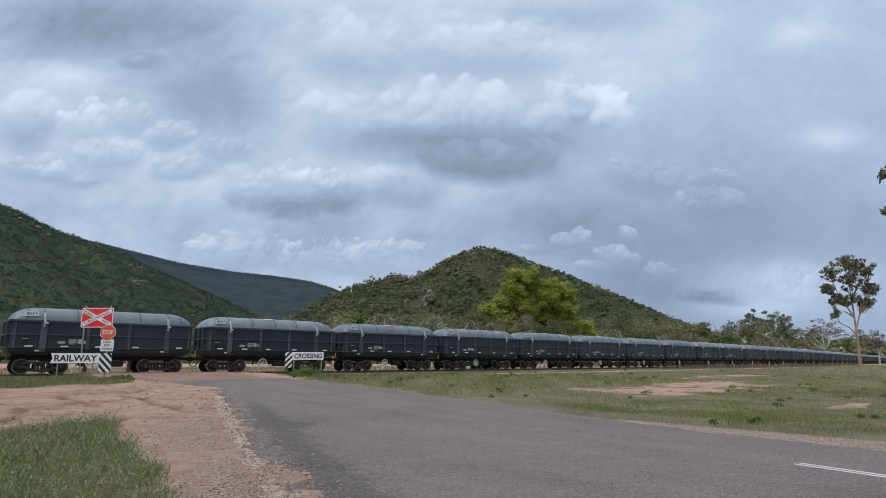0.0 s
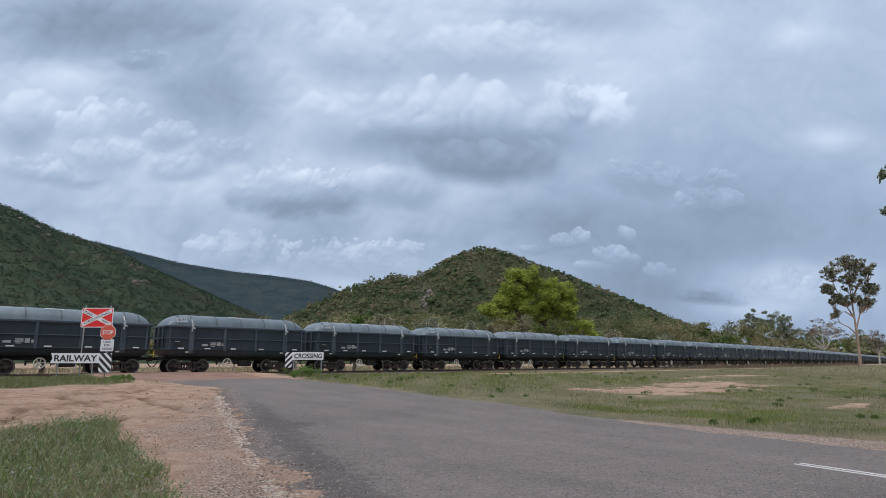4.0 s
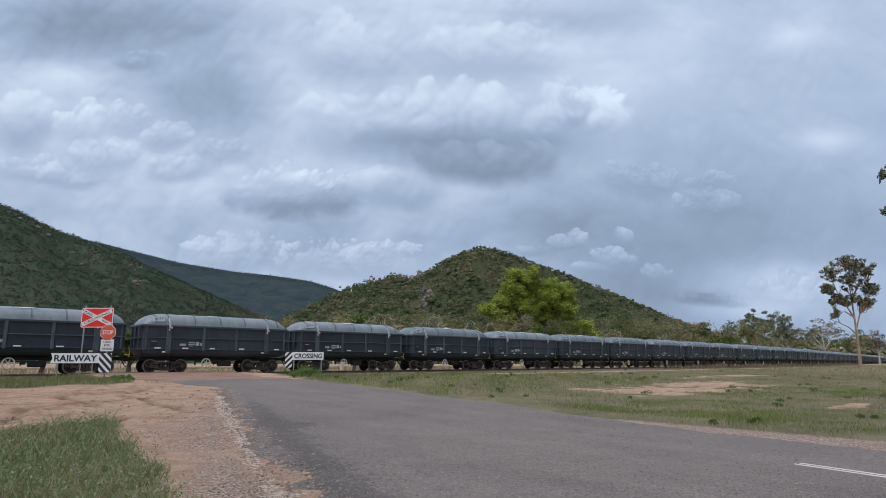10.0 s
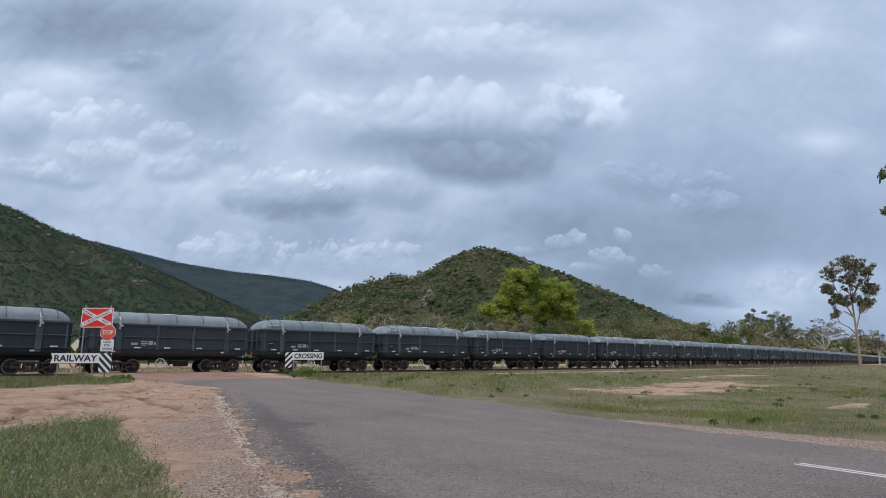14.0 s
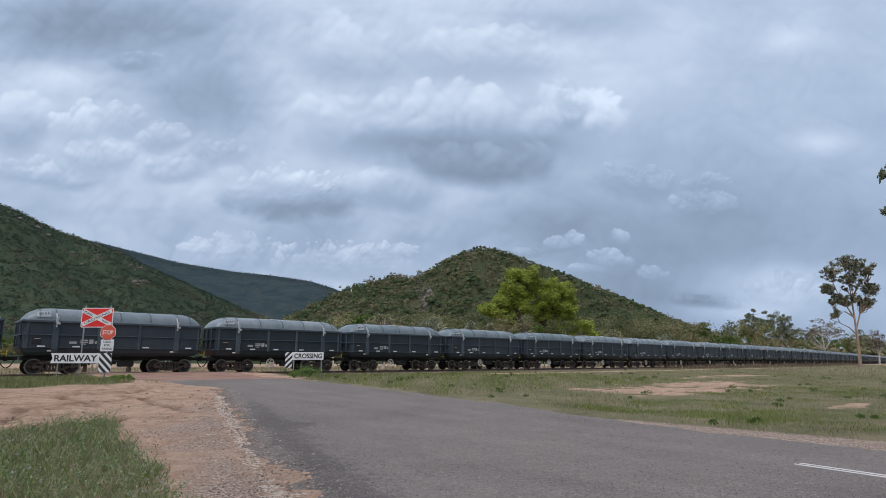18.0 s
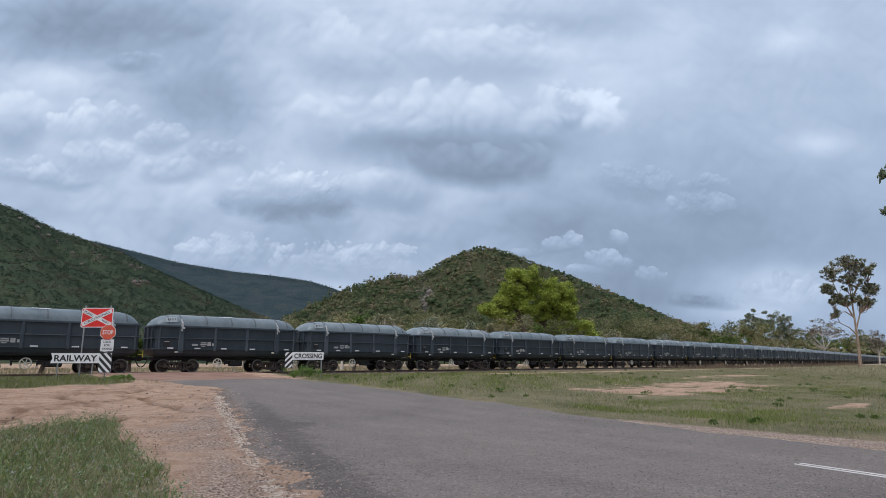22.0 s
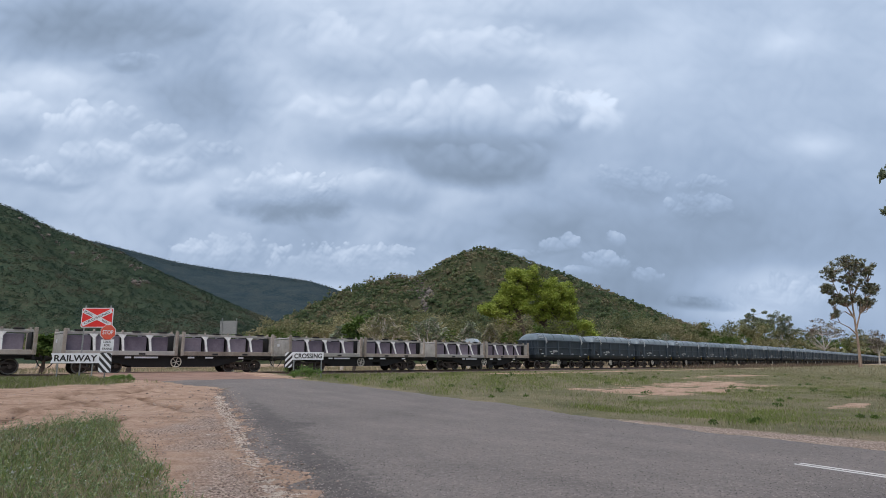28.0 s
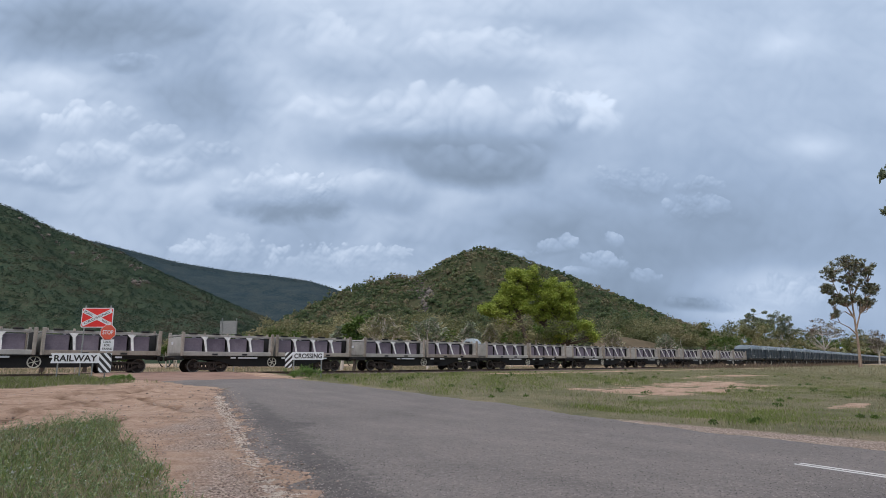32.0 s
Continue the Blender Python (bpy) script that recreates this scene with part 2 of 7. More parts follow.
FLOWERS = foliage("pale_seed_heads", [(0.3, 0.32, 0.26), (0.45, 0.47, 0.42)])


def hill_ground(name, colours, scale):
    return surface(name, colours, scale, rough=1.0, bump=0.3, fine=scale * 12, fine_mix=0.6, spec=0.02)


HILL_SOIL = hill_ground("hill_scrub", [(0.018, 0.036, 0.026), (0.034, 0.056, 0.036), (0.058, 0.072, 0.045), (0.105, 0.084, 0.064)], 0.03)
KNOLL_SOIL = hill_ground("knoll_scrub", [(0.02, 0.034, 0.018), (0.04, 0.056, 0.028), (0.074, 0.072, 0.042), (0.12, 0.092, 0.066)], 0.06)
DRY_BANK = hill_ground("dry_bank_grass", [(0.075, 0.064, 0.042), (0.125, 0.1, 0.068), (0.19, 0.15, 0.108)], 0.3)
# blue of the distance haze is put into this ground colour too
FAR_SOIL_HAZED = hill_ground("hazed_far_scrub", [(0.013, 0.027, 0.036), (0.026, 0.044, 0.054), (0.047, 0.063, 0.066), (0.07, 0.07, 0.07)], 0.018)


def ground_material():
    """Red sandy soil and short grass, spread by the cover attribute of the sheet and by noise."""
    m, n, l, b = mat("sandy_soil_and_grass")
    tc = n.new("ShaderNodeTexCoord")
    at = n.new("ShaderNodeAttribute")
    at.attribute_name = "cover"
    big = node(n, "ShaderNodeTexNoise", Scale=0.35, Detail=7.0, Roughness=0.65)
    mid = node(n, "ShaderNodeTexNoise", Scale=2.2, Detail=6.0, Roughness=0.65)
    fine = node(n, "ShaderNodeTexNoise", Scale=24.0, Detail=5.0, Roughness=0.7)
    crumb = node(n, "ShaderNodeTexNoise", Scale=6.0, Detail=4.0, Roughness=0.6)
    for t in (big, mid, fine, crumb):
        l.new(tc.outputs["Object"], t.inputs["Vector"])
    soil = ramp(n, [(0.36, (0.265, 0.164, 0.115)), (0.5, (0.487, 0.332, 0.24)), (0.64, (0.645, 0.482, 0.368))])
    mx = n.new("ShaderNodeMix")
    mx.inputs["Factor"].default_value = 0.45
    l.new(mid.outputs["Fac"], mx.inputs["A"])
    l.new(fine.outputs["Fac"], mx.inputs["B"])
    drag = n.new("ShaderNodeMapping")
    drag.inputs["Rotation"].default_value = (0, 0, 0.25)
    drag.inputs["Scale"].default_value = (0.3, 1.9, 1.0)
    l.new(tc.outputs["Object"], drag.inputs["Vector"])
    marks = node(n, "ShaderNodeTexNoise", Scale=1.6, Detail=8.0, Roughness=0.72, Distortion=0.8)
    l.new(drag.outputs["Vector"], marks.inputs["Vector"])
    sx = n.new("ShaderNodeMix")
    sx.inputs["Factor"].default_value = 0.3
    l.new(mx.outputs["Result"], sx.inputs["A"])
    l.new(marks.outputs["Fac"], sx.inputs["B"])
    l.new(sx.outputs["Result"], soil.inputs["Fac"])
    turf = ramp(n, [(0.34, (0.11, 0.118, 0.055)), (0.5, (0.2, 0.185, 0.105)), (0.64, (0.33, 0.265, 0.18))])
    mt = n.new("ShaderNodeMix")
    mt.inputs["Factor"].default_value = 0.4
    l.new(big.outputs["Fac"], mt.inputs["A"])
    l.new(fine.outputs["Fac"], mt.inputs["B"])
    l.new(mt.outputs["Result"], turf.inputs["Fac"])
    grit = ramp(n, [(0.4, (0.15, 0.108, 0.092)), (0.5, (0.4, 0.305, 0.252)), (0.6, (0.68, 0.55, 0.46))])
    l.new(fine.outputs["Fac"], grit.inputs["Fac"])
    # dark tint for pressed soil in the ruts and for their painted shading
    rut_tint = n.new("ShaderNodeMix")
    rut_tint.data_type = "RGBA"
    rut_tint.inputs[7].default_value = (0.19, 0.115, 0.075, 1)
    l.new(soil.outputs["Color"], rut_tint.inputs[6])
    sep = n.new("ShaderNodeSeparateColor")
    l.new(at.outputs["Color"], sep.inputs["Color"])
    l.new(sep.outputs["Blue"], rut_tint.inputs["Factor"])
    # dirt share: attribute shifted by noise, then sharpened
    add = n.new("ShaderNodeMath")
    add.operation = "MULTIPLY_ADD"
    add.inputs[1].default_value = 0.9
    l.new(mid.outputs["Fac"], add.inputs[0])
    l.new(sep.outputs["Red"], add.inputs[2])
    edge = n.new("ShaderNodeMapRange")
    edge.inputs["From Min"].default_value, edge.inputs["From Max"].default_value = 0.86, 1.06
    l.new(add.outputs[0], edge.inputs["Value"])
    c1 = n.new("ShaderNodeMix")
    c1.data_type = "RGBA"
    l.new(edge.outputs["Result"], c1.inputs["Factor"])
    l.new(turf.outputs["Color"], c1.inputs[6])
    l.new(rut_tint.outputs[2], c1.inputs[7])
    add2 = n.new("ShaderNodeMath")
    add2.operation = "MULTIPLY_ADD"
    add2.inputs[1].default_value = 0.8
    l.new(mid.outputs["Fac"], add2.inputs[0])
    l.new(sep.outputs["Green"], add2.inputs[2])
    edge2 = n.new("ShaderNodeMapRange")
    edge2.inputs["From Min"].default_value, edge2.inputs["From Max"].default_value = 0.6, 1.2
    l.new(add2.outputs[0], edge2.inputs["Value"])
    c2 = n.new("ShaderNodeMix")
    c2.data_type = "RGBA"
    l.new(edge2.outputs["Result"], c2.inputs["Factor"])
    l.new(c1.outputs[2], c2.inputs[6])
    l.new(grit.outputs["Color"], c2.inputs[7])
    # pale dusty crumbs along the broken edge of the road
    add3 = n.new("ShaderNodeMath")
    add3.operation = "MULTIPLY_ADD"
    add3.inputs[1].default_value = 1.1
    l.new(crumb.outputs["Fac"], add3.inputs[0])
    l.new(at.outputs["Alpha"], add3.inputs[2])
    edge3 = n.new("ShaderNodeMapRange")
    edge3.inputs["From Min"].default_value, edge3.inputs["From Max"].default_value = 1.08, 1.2
    l.new(add3.outputs[0], edge3.inputs["Value"])
    c3 = n.new("ShaderNodeMix")
    c3.data_type = "RGBA"
    pale = ramp(n, [(0.35, (0.5, 0.41, 0.335)), (0.5, (0.68, 0.585, 0.5)), (0.65, (0.8, 0.72, 0.64))])
    l.new(fine.outputs["Fac"], pale.inputs["Fac"])
    l.new(edge3.outputs["Result"], c3.inputs["Factor"])
    l.new(c2.outputs[2], c3.inputs[6])
    l.new(pale.outputs["Color"], c3.inputs[7])
    l.new(c3.outputs[2], b.inputs["Base Color"])
    b.inputs["Roughness"].default_value = 0.95
    b.inputs["Specular IOR Level"].default_value = 0.2
    hgt = n.new("ShaderNodeMath")
    hgt.operation = "MULTIPLY_ADD"
    hgt.inputs[1].default_value = 0.9
    l.new(marks.outputs["Fac"], hgt.inputs[0])
    l.new(mx.outputs["Result"], hgt.inputs[2])
    bp = node(n, "ShaderNodeBump", Strength=1.0, Distance=0.14)
    l.new(hgt.outputs[0], bp.inputs["Height"])
    l.new(bp.outputs["Normal"], b.inputs["Normal"])
    return m


SOIL = ground_material()


def asphalt():
    """Worn chip seal: stone speckle, paler wheel paths, dark patches and dusty red film."""
    m, n, l, b = mat("worn_chip_seal")
    tc = n.new("ShaderNodeTexCoord")
    turn = n.new("ShaderNodeMapping")
    turn.inputs["Rotation"].default_value = (0, 0, -math.atan2(DY, DX))
    l.new(tc.outputs["Object"], turn.inputs["Vector"])
    long_ = n.new("ShaderNodeMapping")
    long_.inputs["Scale"].default_value = (1.0, 0.16, 1.0)
    l.new(turn.outputs["Vector"], long_.inputs["Vector"])
    streak = node(n, "ShaderNodeTexNoise", Scale=1.1, Detail=6.0, Roughness=0.6)
    l.new(long_.outputs["Vector"], streak.inputs["Vector"])
    patch = node(n, "ShaderNodeTexNoise", Scale=0.45, Detail=7.0, Roughness=0.68)
    l.new(tc.outputs["Object"], patch.inputs["Vector"])
    chips = n.new("ShaderNodeTexVoronoi")
    chips.inputs["Scale"].default_value = 38.0
    l.new(tc.outputs["Object"], chips.inputs["Vector"])
    grit = node(n, "ShaderNodeTexNoise", Scale=17.0, Detail=6.0, Roughness=0.75)
    l.new(tc.outputs["Object"], grit.inputs["Vector"])
    tone = ramp(n, [(0.3, (0.085, 0.074, 0.069)), (0.5, (0.158, 0.138, 0.127)), (0.72, (0.24, 0.207, 0.186))])
    mx = n.new("ShaderNodeMix")
    mx.inputs["Factor"].default_value = 0.55
    l.new(streak.outputs["Fac"], mx.inputs["A"])
    l.new(patch.outputs["Fac"], mx.inputs["B"])
    m2 = n.new("ShaderNodeMix")
    m2.inputs["Factor"].default_value = 0.36
    l.new(mx.outputs["Result"], m2.inputs["A"])
    l.new(grit.outputs["Fac"], m2.inputs["B"])
    l.new(m2.outputs["Result"], tone.inputs["Fac"])
    sp = ramp(n, [(0.0, (0.68, 0.68, 0.68)), (0.5, (0.97, 0.97, 0.97)), (1.0, (1.6, 1.57, 1.52))])
    sep = n.new("ShaderNodeSeparateColor")
    l.new(chips.outputs["Color"], sep.inputs["Color"])
    l.new(sep.outputs["Red"], sp.inputs["Fac"])
    mul = n.new("ShaderNodeMix")
    mul.data_type, mul.blend_type = "RGBA", "MULTIPLY"
    mul.inputs["Factor"].default_value = 0.6
    l.new(tone.outputs["Color"], mul.inputs[6])
    l.new(sp.outputs["Color"], mul.inputs[7])
    worn = n.new("ShaderNodeAttribute")
    worn.attribute_name = "wear"
    ragged = node(n, "ShaderNodeTexNoise", Scale=4.5, Detail=9.0, Roughness=0.8)
    l.new(tc.outputs["Object"], ragged.inputs["Vector"])
    share = n.new("ShaderNodeMath")
    share.operation = "MULTIPLY_ADD"
    share.inputs[1].default_value = 0.55
    l.new(worn.outputs["Fac"], share.inputs[0])
    l.new(ragged.outputs["Fac"], share.inputs[2])
    cut = n.new("ShaderNodeMapRange")
    cut.inputs["From Min"].default_value, cut.inputs["From Max"].default_value = 0.83, 0.96
    cut.inputs["To Max"].default_value = 0.8
    l.new(share.outputs[0], cut.inputs["Value"])
    dark = n.new("ShaderNodeMix")
    dark.data_type = "RGBA"
    l.new(cut.outputs["Result"], dark.inputs["Factor"])
    l.new(mul.outputs[2], dark.inputs[6])
    tarry = n.new("ShaderNodeVectorMath")
    tarry.operation = "MULTIPLY"
    tarry.inputs[1].default_value = (0.45, 0.45, 0.46)
    l.new(mul.outputs[2], tarry.inputs[0])
    l.new(tarry.outputs[0], dark.inputs[7])
    l.new(dark.outputs[2], b.inputs["Base Color"])
    b.inputs["Roughness"].default_value = 0.85
    bp = node(n, "ShaderNodeBump", Strength=0.7, Distance=0.012)
    l.new(chips.outputs["Distance"], bp.inputs["Height"])
    l.new(bp.outputs["Normal"], b.inputs["Normal"])
    return m


ASPHALT = asphalt()

# ---- the cloud backdrop: heaped clouds (across, up, half width, half height, top, foot) and soft veils (.., level) ----
FAR_PUFFS = [
    (0.603, 0.111, 0.121, 0.038, 0.7, 0.69), (0.435, 0.105, 0.058, 0.013, 0.69, 0.66), (0.481, 0.104, 0.028, 0.008, 0.7, 0.67),
    (0.157, 0.187, 0.026, 0.014, 0.83, 0.74), (0.241, 0.151, 0.032, 0.011, 0.84, 0.74), (0.353, 0.149, 0.03, 0.016, 0.81, 0.72),
    (-0.136, 0.173, 0.066, 0.031, 0.9, 0.76), (-0.353, 0.175, 0.09, 0.035, 0.87, 0.74), (-0.155, 0.162, 0.122, 0.04, 0.9, 0.74),
    (-0.087, 0.183, 0.053, 0.025, 0.9, 0.77), (0.205, 0.199, 0.04, 0.019, 0.9, 0.74), (0.288, 0.166, 0.053, 0.025, 0.89, 0.74),
    (0.31, 0.212, 0.023, 0.017, 0.87, 0.77), (0.345, 0.313, 0.087, 0.036, 0.79, 0.69), (0.458, 0.307, 0.044, 0.018, 0.78, 0.7),
    (0.458, 0.261, 0.067, 0.036, 0.785, 0.7), (-0.264, 0.28, 0.111, 0.052, 0.93, 0.6), (-0.177, 0.28, 0.058, 0.04, 0.84, 0.6)]
NEAR_PUFFS = [
    (-0.062, 0.29, 0.096, 0.042, 0.84, 0.66), (-0.728, 0.412, 0.074, 0.072, 0.87, 0.66), (0.224, 0.441, 0.089, 0.055, 0.87, 0.64),
    (0.087, 0.54, 0.161, 0.073, 0.89, 0.7), (0.016, 0.402, 0.285, 0.089, 0.86, 0.6), (0.064, 0.337, 0.165, 0.049, 0.73, 0.56),
    (-0.196, 0.562, 0.073, 0.085, 0.9, 0.78)]
MID_PUFFS = [
    (-0.703, 0.33, 0.073, 0.031, 0.79, 0.72), (-0.629, 0.32, 0.068, 0.028, 0.81, 0.72), (-0.579, 0.354, 0.078, 0.037, 0.84, 0.72),
    (-0.441, 0.333, 0.073, 0.033, 0.83, 0.72), (-0.375, 0.358, 0.059, 0.031, 0.82, 0.72), (-0.624, 0.405, 0.054, 0.036, 0.88, 0.75),
    (-0.541, 0.416, 0.059, 0.036, 0.88, 0.75), (-0.479, 0.386, 0.049, 0.031, 0.85, 0.74), (-0.327, 0.29, 0.058, 0.036, 0.86, 0.73),
    (-0.26, 0.313, 0.06, 0.032, 0.87, 0.73), (-0.541, 0.526, 0.052, 0.02, 0.86, 0.72), (0.244, 0.458, 0.042, 0.026, 0.84, 0.73)]
VEILS = [
    (-0.134, 0.502, 0.110, 0.049, -0.11), (-0.738, 0.612, 0.143, 0.068, -0.06),
    (0.091, 0.197, 0.246, 0.054, -0.06), (-0.579, 0.255, 0.23, 0.07, -0.05), (-0.717, 0.612, 0.204, 0.091, -0.04),
    (-0.543, 0.601, 0.305, 0.07, -0.17), (-0.381, 0.449, 0.124, 0.066, -0.12), (0.23, 0.614, 0.122, 0.029, -0.08),
    (0.439, 0.107, 0.047, 0.009, -0.1), (0.439, 0.617, 0.061, 0.045, 0.07), (0.644, 0.576, 0.061, 0.024, 0.07),
    (0.672, 0.378, 0.055, 0.023, 0.09), (0.595, 0.127, 0.122, 0.028, 0.1), (0.508, 0.092, 0.112, 0.017, 0.09),
    (0.366, 0.502, 0.11, 0.076, 0.05)]
GLEAMS = [
    (0.545, 0.137, 0.13, 0.034, 0.05), (-0.673, 0.494, 0.06, 0.024, 0.09), (0.443, 0.216, 0.314, 0.119, -0.08),
    (0.139, 0.236, 0.124, 0.049, -0.05), (-0.25, 0.201, 0.142, 0.059, -0.08), (0.313, 0.102, 0.103, 0.057, -0.07),
    (-0.183, 0.481, 0.149, 0.12, 0.05), (0.016, 0.374, 0.264, 0.041, -0.06), (-0.452, 0.481, 0.13, 0.065, -0.06)]
SKY_LEVEL = 0.785


def cloud_material():
    m = bpy.data.materials.new("overcast_cloud")
    m.use_nodes = True
    n, l = m.node_tree.nodes, m.node_tree.links
    n.remove(n["Principled BSDF"])
    tc = n.new("ShaderNodeTexCoord")
    sp = n.new("ShaderNodeSeparateXYZ")
    l.new(tc.outputs["Object"], sp.inputs["Vector"])

    def math2(op, a, b, c=None):
        q = n.new("ShaderNodeMath")
        q.operation = op
        for i, v in enumerate((a, b, c)):
            if v is None:
                continue
            if isinstance(v, (int, float)):
                q.inputs[i].default_value = v
            else:
                l.new(v, q.inputs[i])
        return q.outputs[0]

    u = math2("DIVIDE", sp.outputs["X"], sp.outputs["Y"])
    v = math2("DIVIDE", sp.outputs["Z"], sp.outputs["Y"])
    flat = n.new("ShaderNodeCombineXYZ")
    l.new(u, flat.inputs["X"])
    l.new(v, flat.inputs["Y"])

    def vec(op, a, b, c=None):
        q = n.new("ShaderNodeVectorMath")
        q.operation = op
        for i, w in enumerate((a, b, c)):
            if w is None:
                continue
            if isinstance(w, tuple):
                q.inputs[i].default_value = w
            else:
                l.new(w, q.inputs[i])
        return q

    def noise_at(scale, detail, rough, vector, lac=2.0):
        q = node(n, "ShaderNodeTexNoise", Scale=scale, Detail=detail, Roughness=rough, Lacunarity=lac)
        l.new(vector, q.inputs["Vector"])
        return q

    squash = vec("MULTIPLY", flat.outputs[0], (1.0, 1.35, 1.0)).outputs[0]
    w1 = noise_at(5.0, 2.0, 0.5, squash)
    w2 = noise_at(17.0, 7.0, 0.58, squash)
    off1 = vec("MULTIPLY_ADD", w1.outputs["Color"], (0.06, 0.045, 0.0), (-0.03, -0.0225, 0.0)).outputs[0]
    off2 = vec("MULTIPLY_ADD", w2.outputs["Color"], (0.022, 0.022, 0.0), (-0.011, -0.011, 0.0)).outputs[0]
    p1 = vec("ADD", flat.outputs[0], off1).outputs[0]
    p2 = vec("ADD", p1, off2).outputs[0]
    b1 = noise_at(5.5, 6.0, 0.42, p2)
    t1 = math2("MULTIPLY_ADD", b1.outputs["Fac"], 0.17, -0.085)

    def billow(vector, scale):
        """Rounded heads parted by creases, at three sizes."""
        out = None
        for k in range(3):
            q = noise_at(scale * 2.1 ** k, 0.0, 0.5, vector)
            ab = math2("ABSOLUTE", math2("MULTIPLY_ADD", q.outputs["Fac"], 2.0, -1.0), None)
            out = math2("MULTIPLY", ab, 1.0) if out is None else math2("MULTIPLY_ADD", ab, 0.5 ** k, out)
        return math2("SUBTRACT", out, 0.38)

    def heads(scale, step):
        """Billows, and their relief under a light from above and the left."""
        b = billow(p1, scale)
        up = billow(vec("ADD", p1, (-0.4 * step, step, 0.0)).outputs[0], scale)
        return b, math2("SUBTRACT", b, up)
    big, big_relief = heads(8.0, 0.012)
    mid, mid_relief = heads(14.0, 0.007)
    small, small_relief = heads(24.0, 0.004)
    calm = n.new("ShaderNodeMapRange")
    calm.interpolation_type = "SMOOTHSTEP"
    calm.inputs["From Min"].default_value, calm.inputs["From Max"].default_value = 0.05, 0.42
    calm.inputs["To Min"].default_value, calm.inputs["To Max"].default_value = 1.0, 0.55
    l.new(u, calm.inputs["Value"])
    tex = math2("MULTIPLY", math2("MULTIPLY_ADD", big_relief, 0.05, math2("MULTIPLY_ADD", big, 0.05, t1)), calm.outputs["Result"])
    total = math2("ADD", math2("MULTIPLY_ADD", v, 0.12, SKY_LEVEL - 0.15), tex)
    total = math2("MULTIPLY_ADD", calm.outputs["Result"], 0.15, total)

    def soft(total, clouds):
        for cu, cv, su, sv, level in clouds:
            d = vec("MULTIPLY_ADD", p1, (1 / su, 1 / sv, 0.0), (-cu / su, -cv / sv, 0.0)).outputs[0]
            e = math2("POWER", 0.42, vec("DOT_PRODUCT", d, d).outputs["Value"])
            total = math2("MULTIPLY_ADD", e, level, total)
        return total

    def heaped(total, clouds, heap, relief, knob, gain):
        for cu, cv, su, sv, top, foot in clouds:
            d = vec("MULTIPLY_ADD", p2, (1 / su, 1 / sv, 0.0), (-cu / su, -cv / sv, 0.0)).outputs[0]
            xyz = n.new("ShaderNodeSeparateXYZ")
            l.new(d, xyz.inputs["Vector"])
            rise = n.new("ShaderNodeMapRange")
            rise.interpolation_type = "SMOOTHSTEP"
            rise.inputs["From Min"].default_value, rise.inputs["From Max"].default_value = -0.75, 0.8
            l.new(xyz.outputs["Y"], rise.inputs["Value"])
            q = math2("MULTIPLY_ADD", math2("MULTIPLY", heap, math2("MULTIPLY_ADD", rise.outputs["Result"], 0.75, 0.25)), -1.6, vec("DOT_PRODUCT", d, d).outputs["Value"])
            solid = math2("MULTIPLY_ADD", rise.outputs["Result"], 0.86, -0.1)
            mask = n.new("ShaderNodeMapRange")
            mask.interpolation_type = "SMOOTHSTEP"
            mask.inputs["From Min"].default_value = 1.12
            l.new(solid, mask.inputs["From Max"])
            l.new(q, mask.inputs["Value"])
            shade = math2("ADD", math2("MULTIPLY_ADD", rise.outputs["Result"], gain * (top - foot), foot + 0.01), math2("MULTIPLY", math2("MULTIPLY_ADD", relief, knob, math2("MULTIPLY", heap, 0.08)), math2("MULTIPLY_ADD", rise.outputs["Result"], 0.75, 0.25)))
            mix = n.new("ShaderNodeMix")
            l.new(math2("MULTIPLY", mask.outputs["Result"], 0.85), mix.inputs["Factor"])
            l.new(total, mix.inputs["A"])
            l.new(shade, mix.inputs["B"])
            total = mix.outputs["Result"]
        return total

    level = soft(soft(heaped(heaped(heaped(total, FAR_PUFFS, small, small_relief, 0.11, 0.82), NEAR_PUFFS, big, big_relief, 0.12, 1.0), MID_PUFFS, mid, mid_relief, 0.14, 1.0), VEILS), GLEAMS)
    level = math2("MINIMUM", math2("MAXIMUM", math2("ADD", level, 0.005), 0.46), 0.93)
    tint = ramp(n, [(0.45, (0.842, 0.966, 1.118)), (0.72, (0.86, 0.964, 1.112)), (0.9, (0.925, 0.985, 1.075))])
    l.new(level, tint.inputs["Fac"])
    side = n.new("ShaderNodeMapRange")
    side.interpolation_type = "SMOOTHSTEP"
    side.inputs["From Min"].default_value, side.inputs["From Max"].default_value = 0.0, 0.5
    l.new(u, side.inputs["Value"])
    blue = n.new("ShaderNodeMix")
    blue.data_type = "RGBA"
    l.new(side.outputs["Result"], blue.inputs["Factor"])
    l.new(tint.outputs["Color"], blue.inputs[6])
    deep = vec("MULTIPLY", tint.outputs["Color"], (0.995, 1.0, 1.005))
    l.new(deep.outputs[0], blue.inputs[7])
    colour = vec("SCALE", blue.outputs[2], None)
    l.new(level, colour.inputs["Scale"])
    gam = n.new("ShaderNodeGamma")
    gam.inputs["Gamma"].default_value = 2.2
    l.new(colour.outputs[0], gam.inputs["Color"])
    em = n.new("ShaderNodeEmission")
    l.new(gam.outputs["Color"], em.inputs["Color"])
    l.new(em.outputs["Emission"], n["Material Output"].inputs["Surface"])
    m.cycles.emission_sampling = "NONE"
    return m


CLOUD = cloud_material()


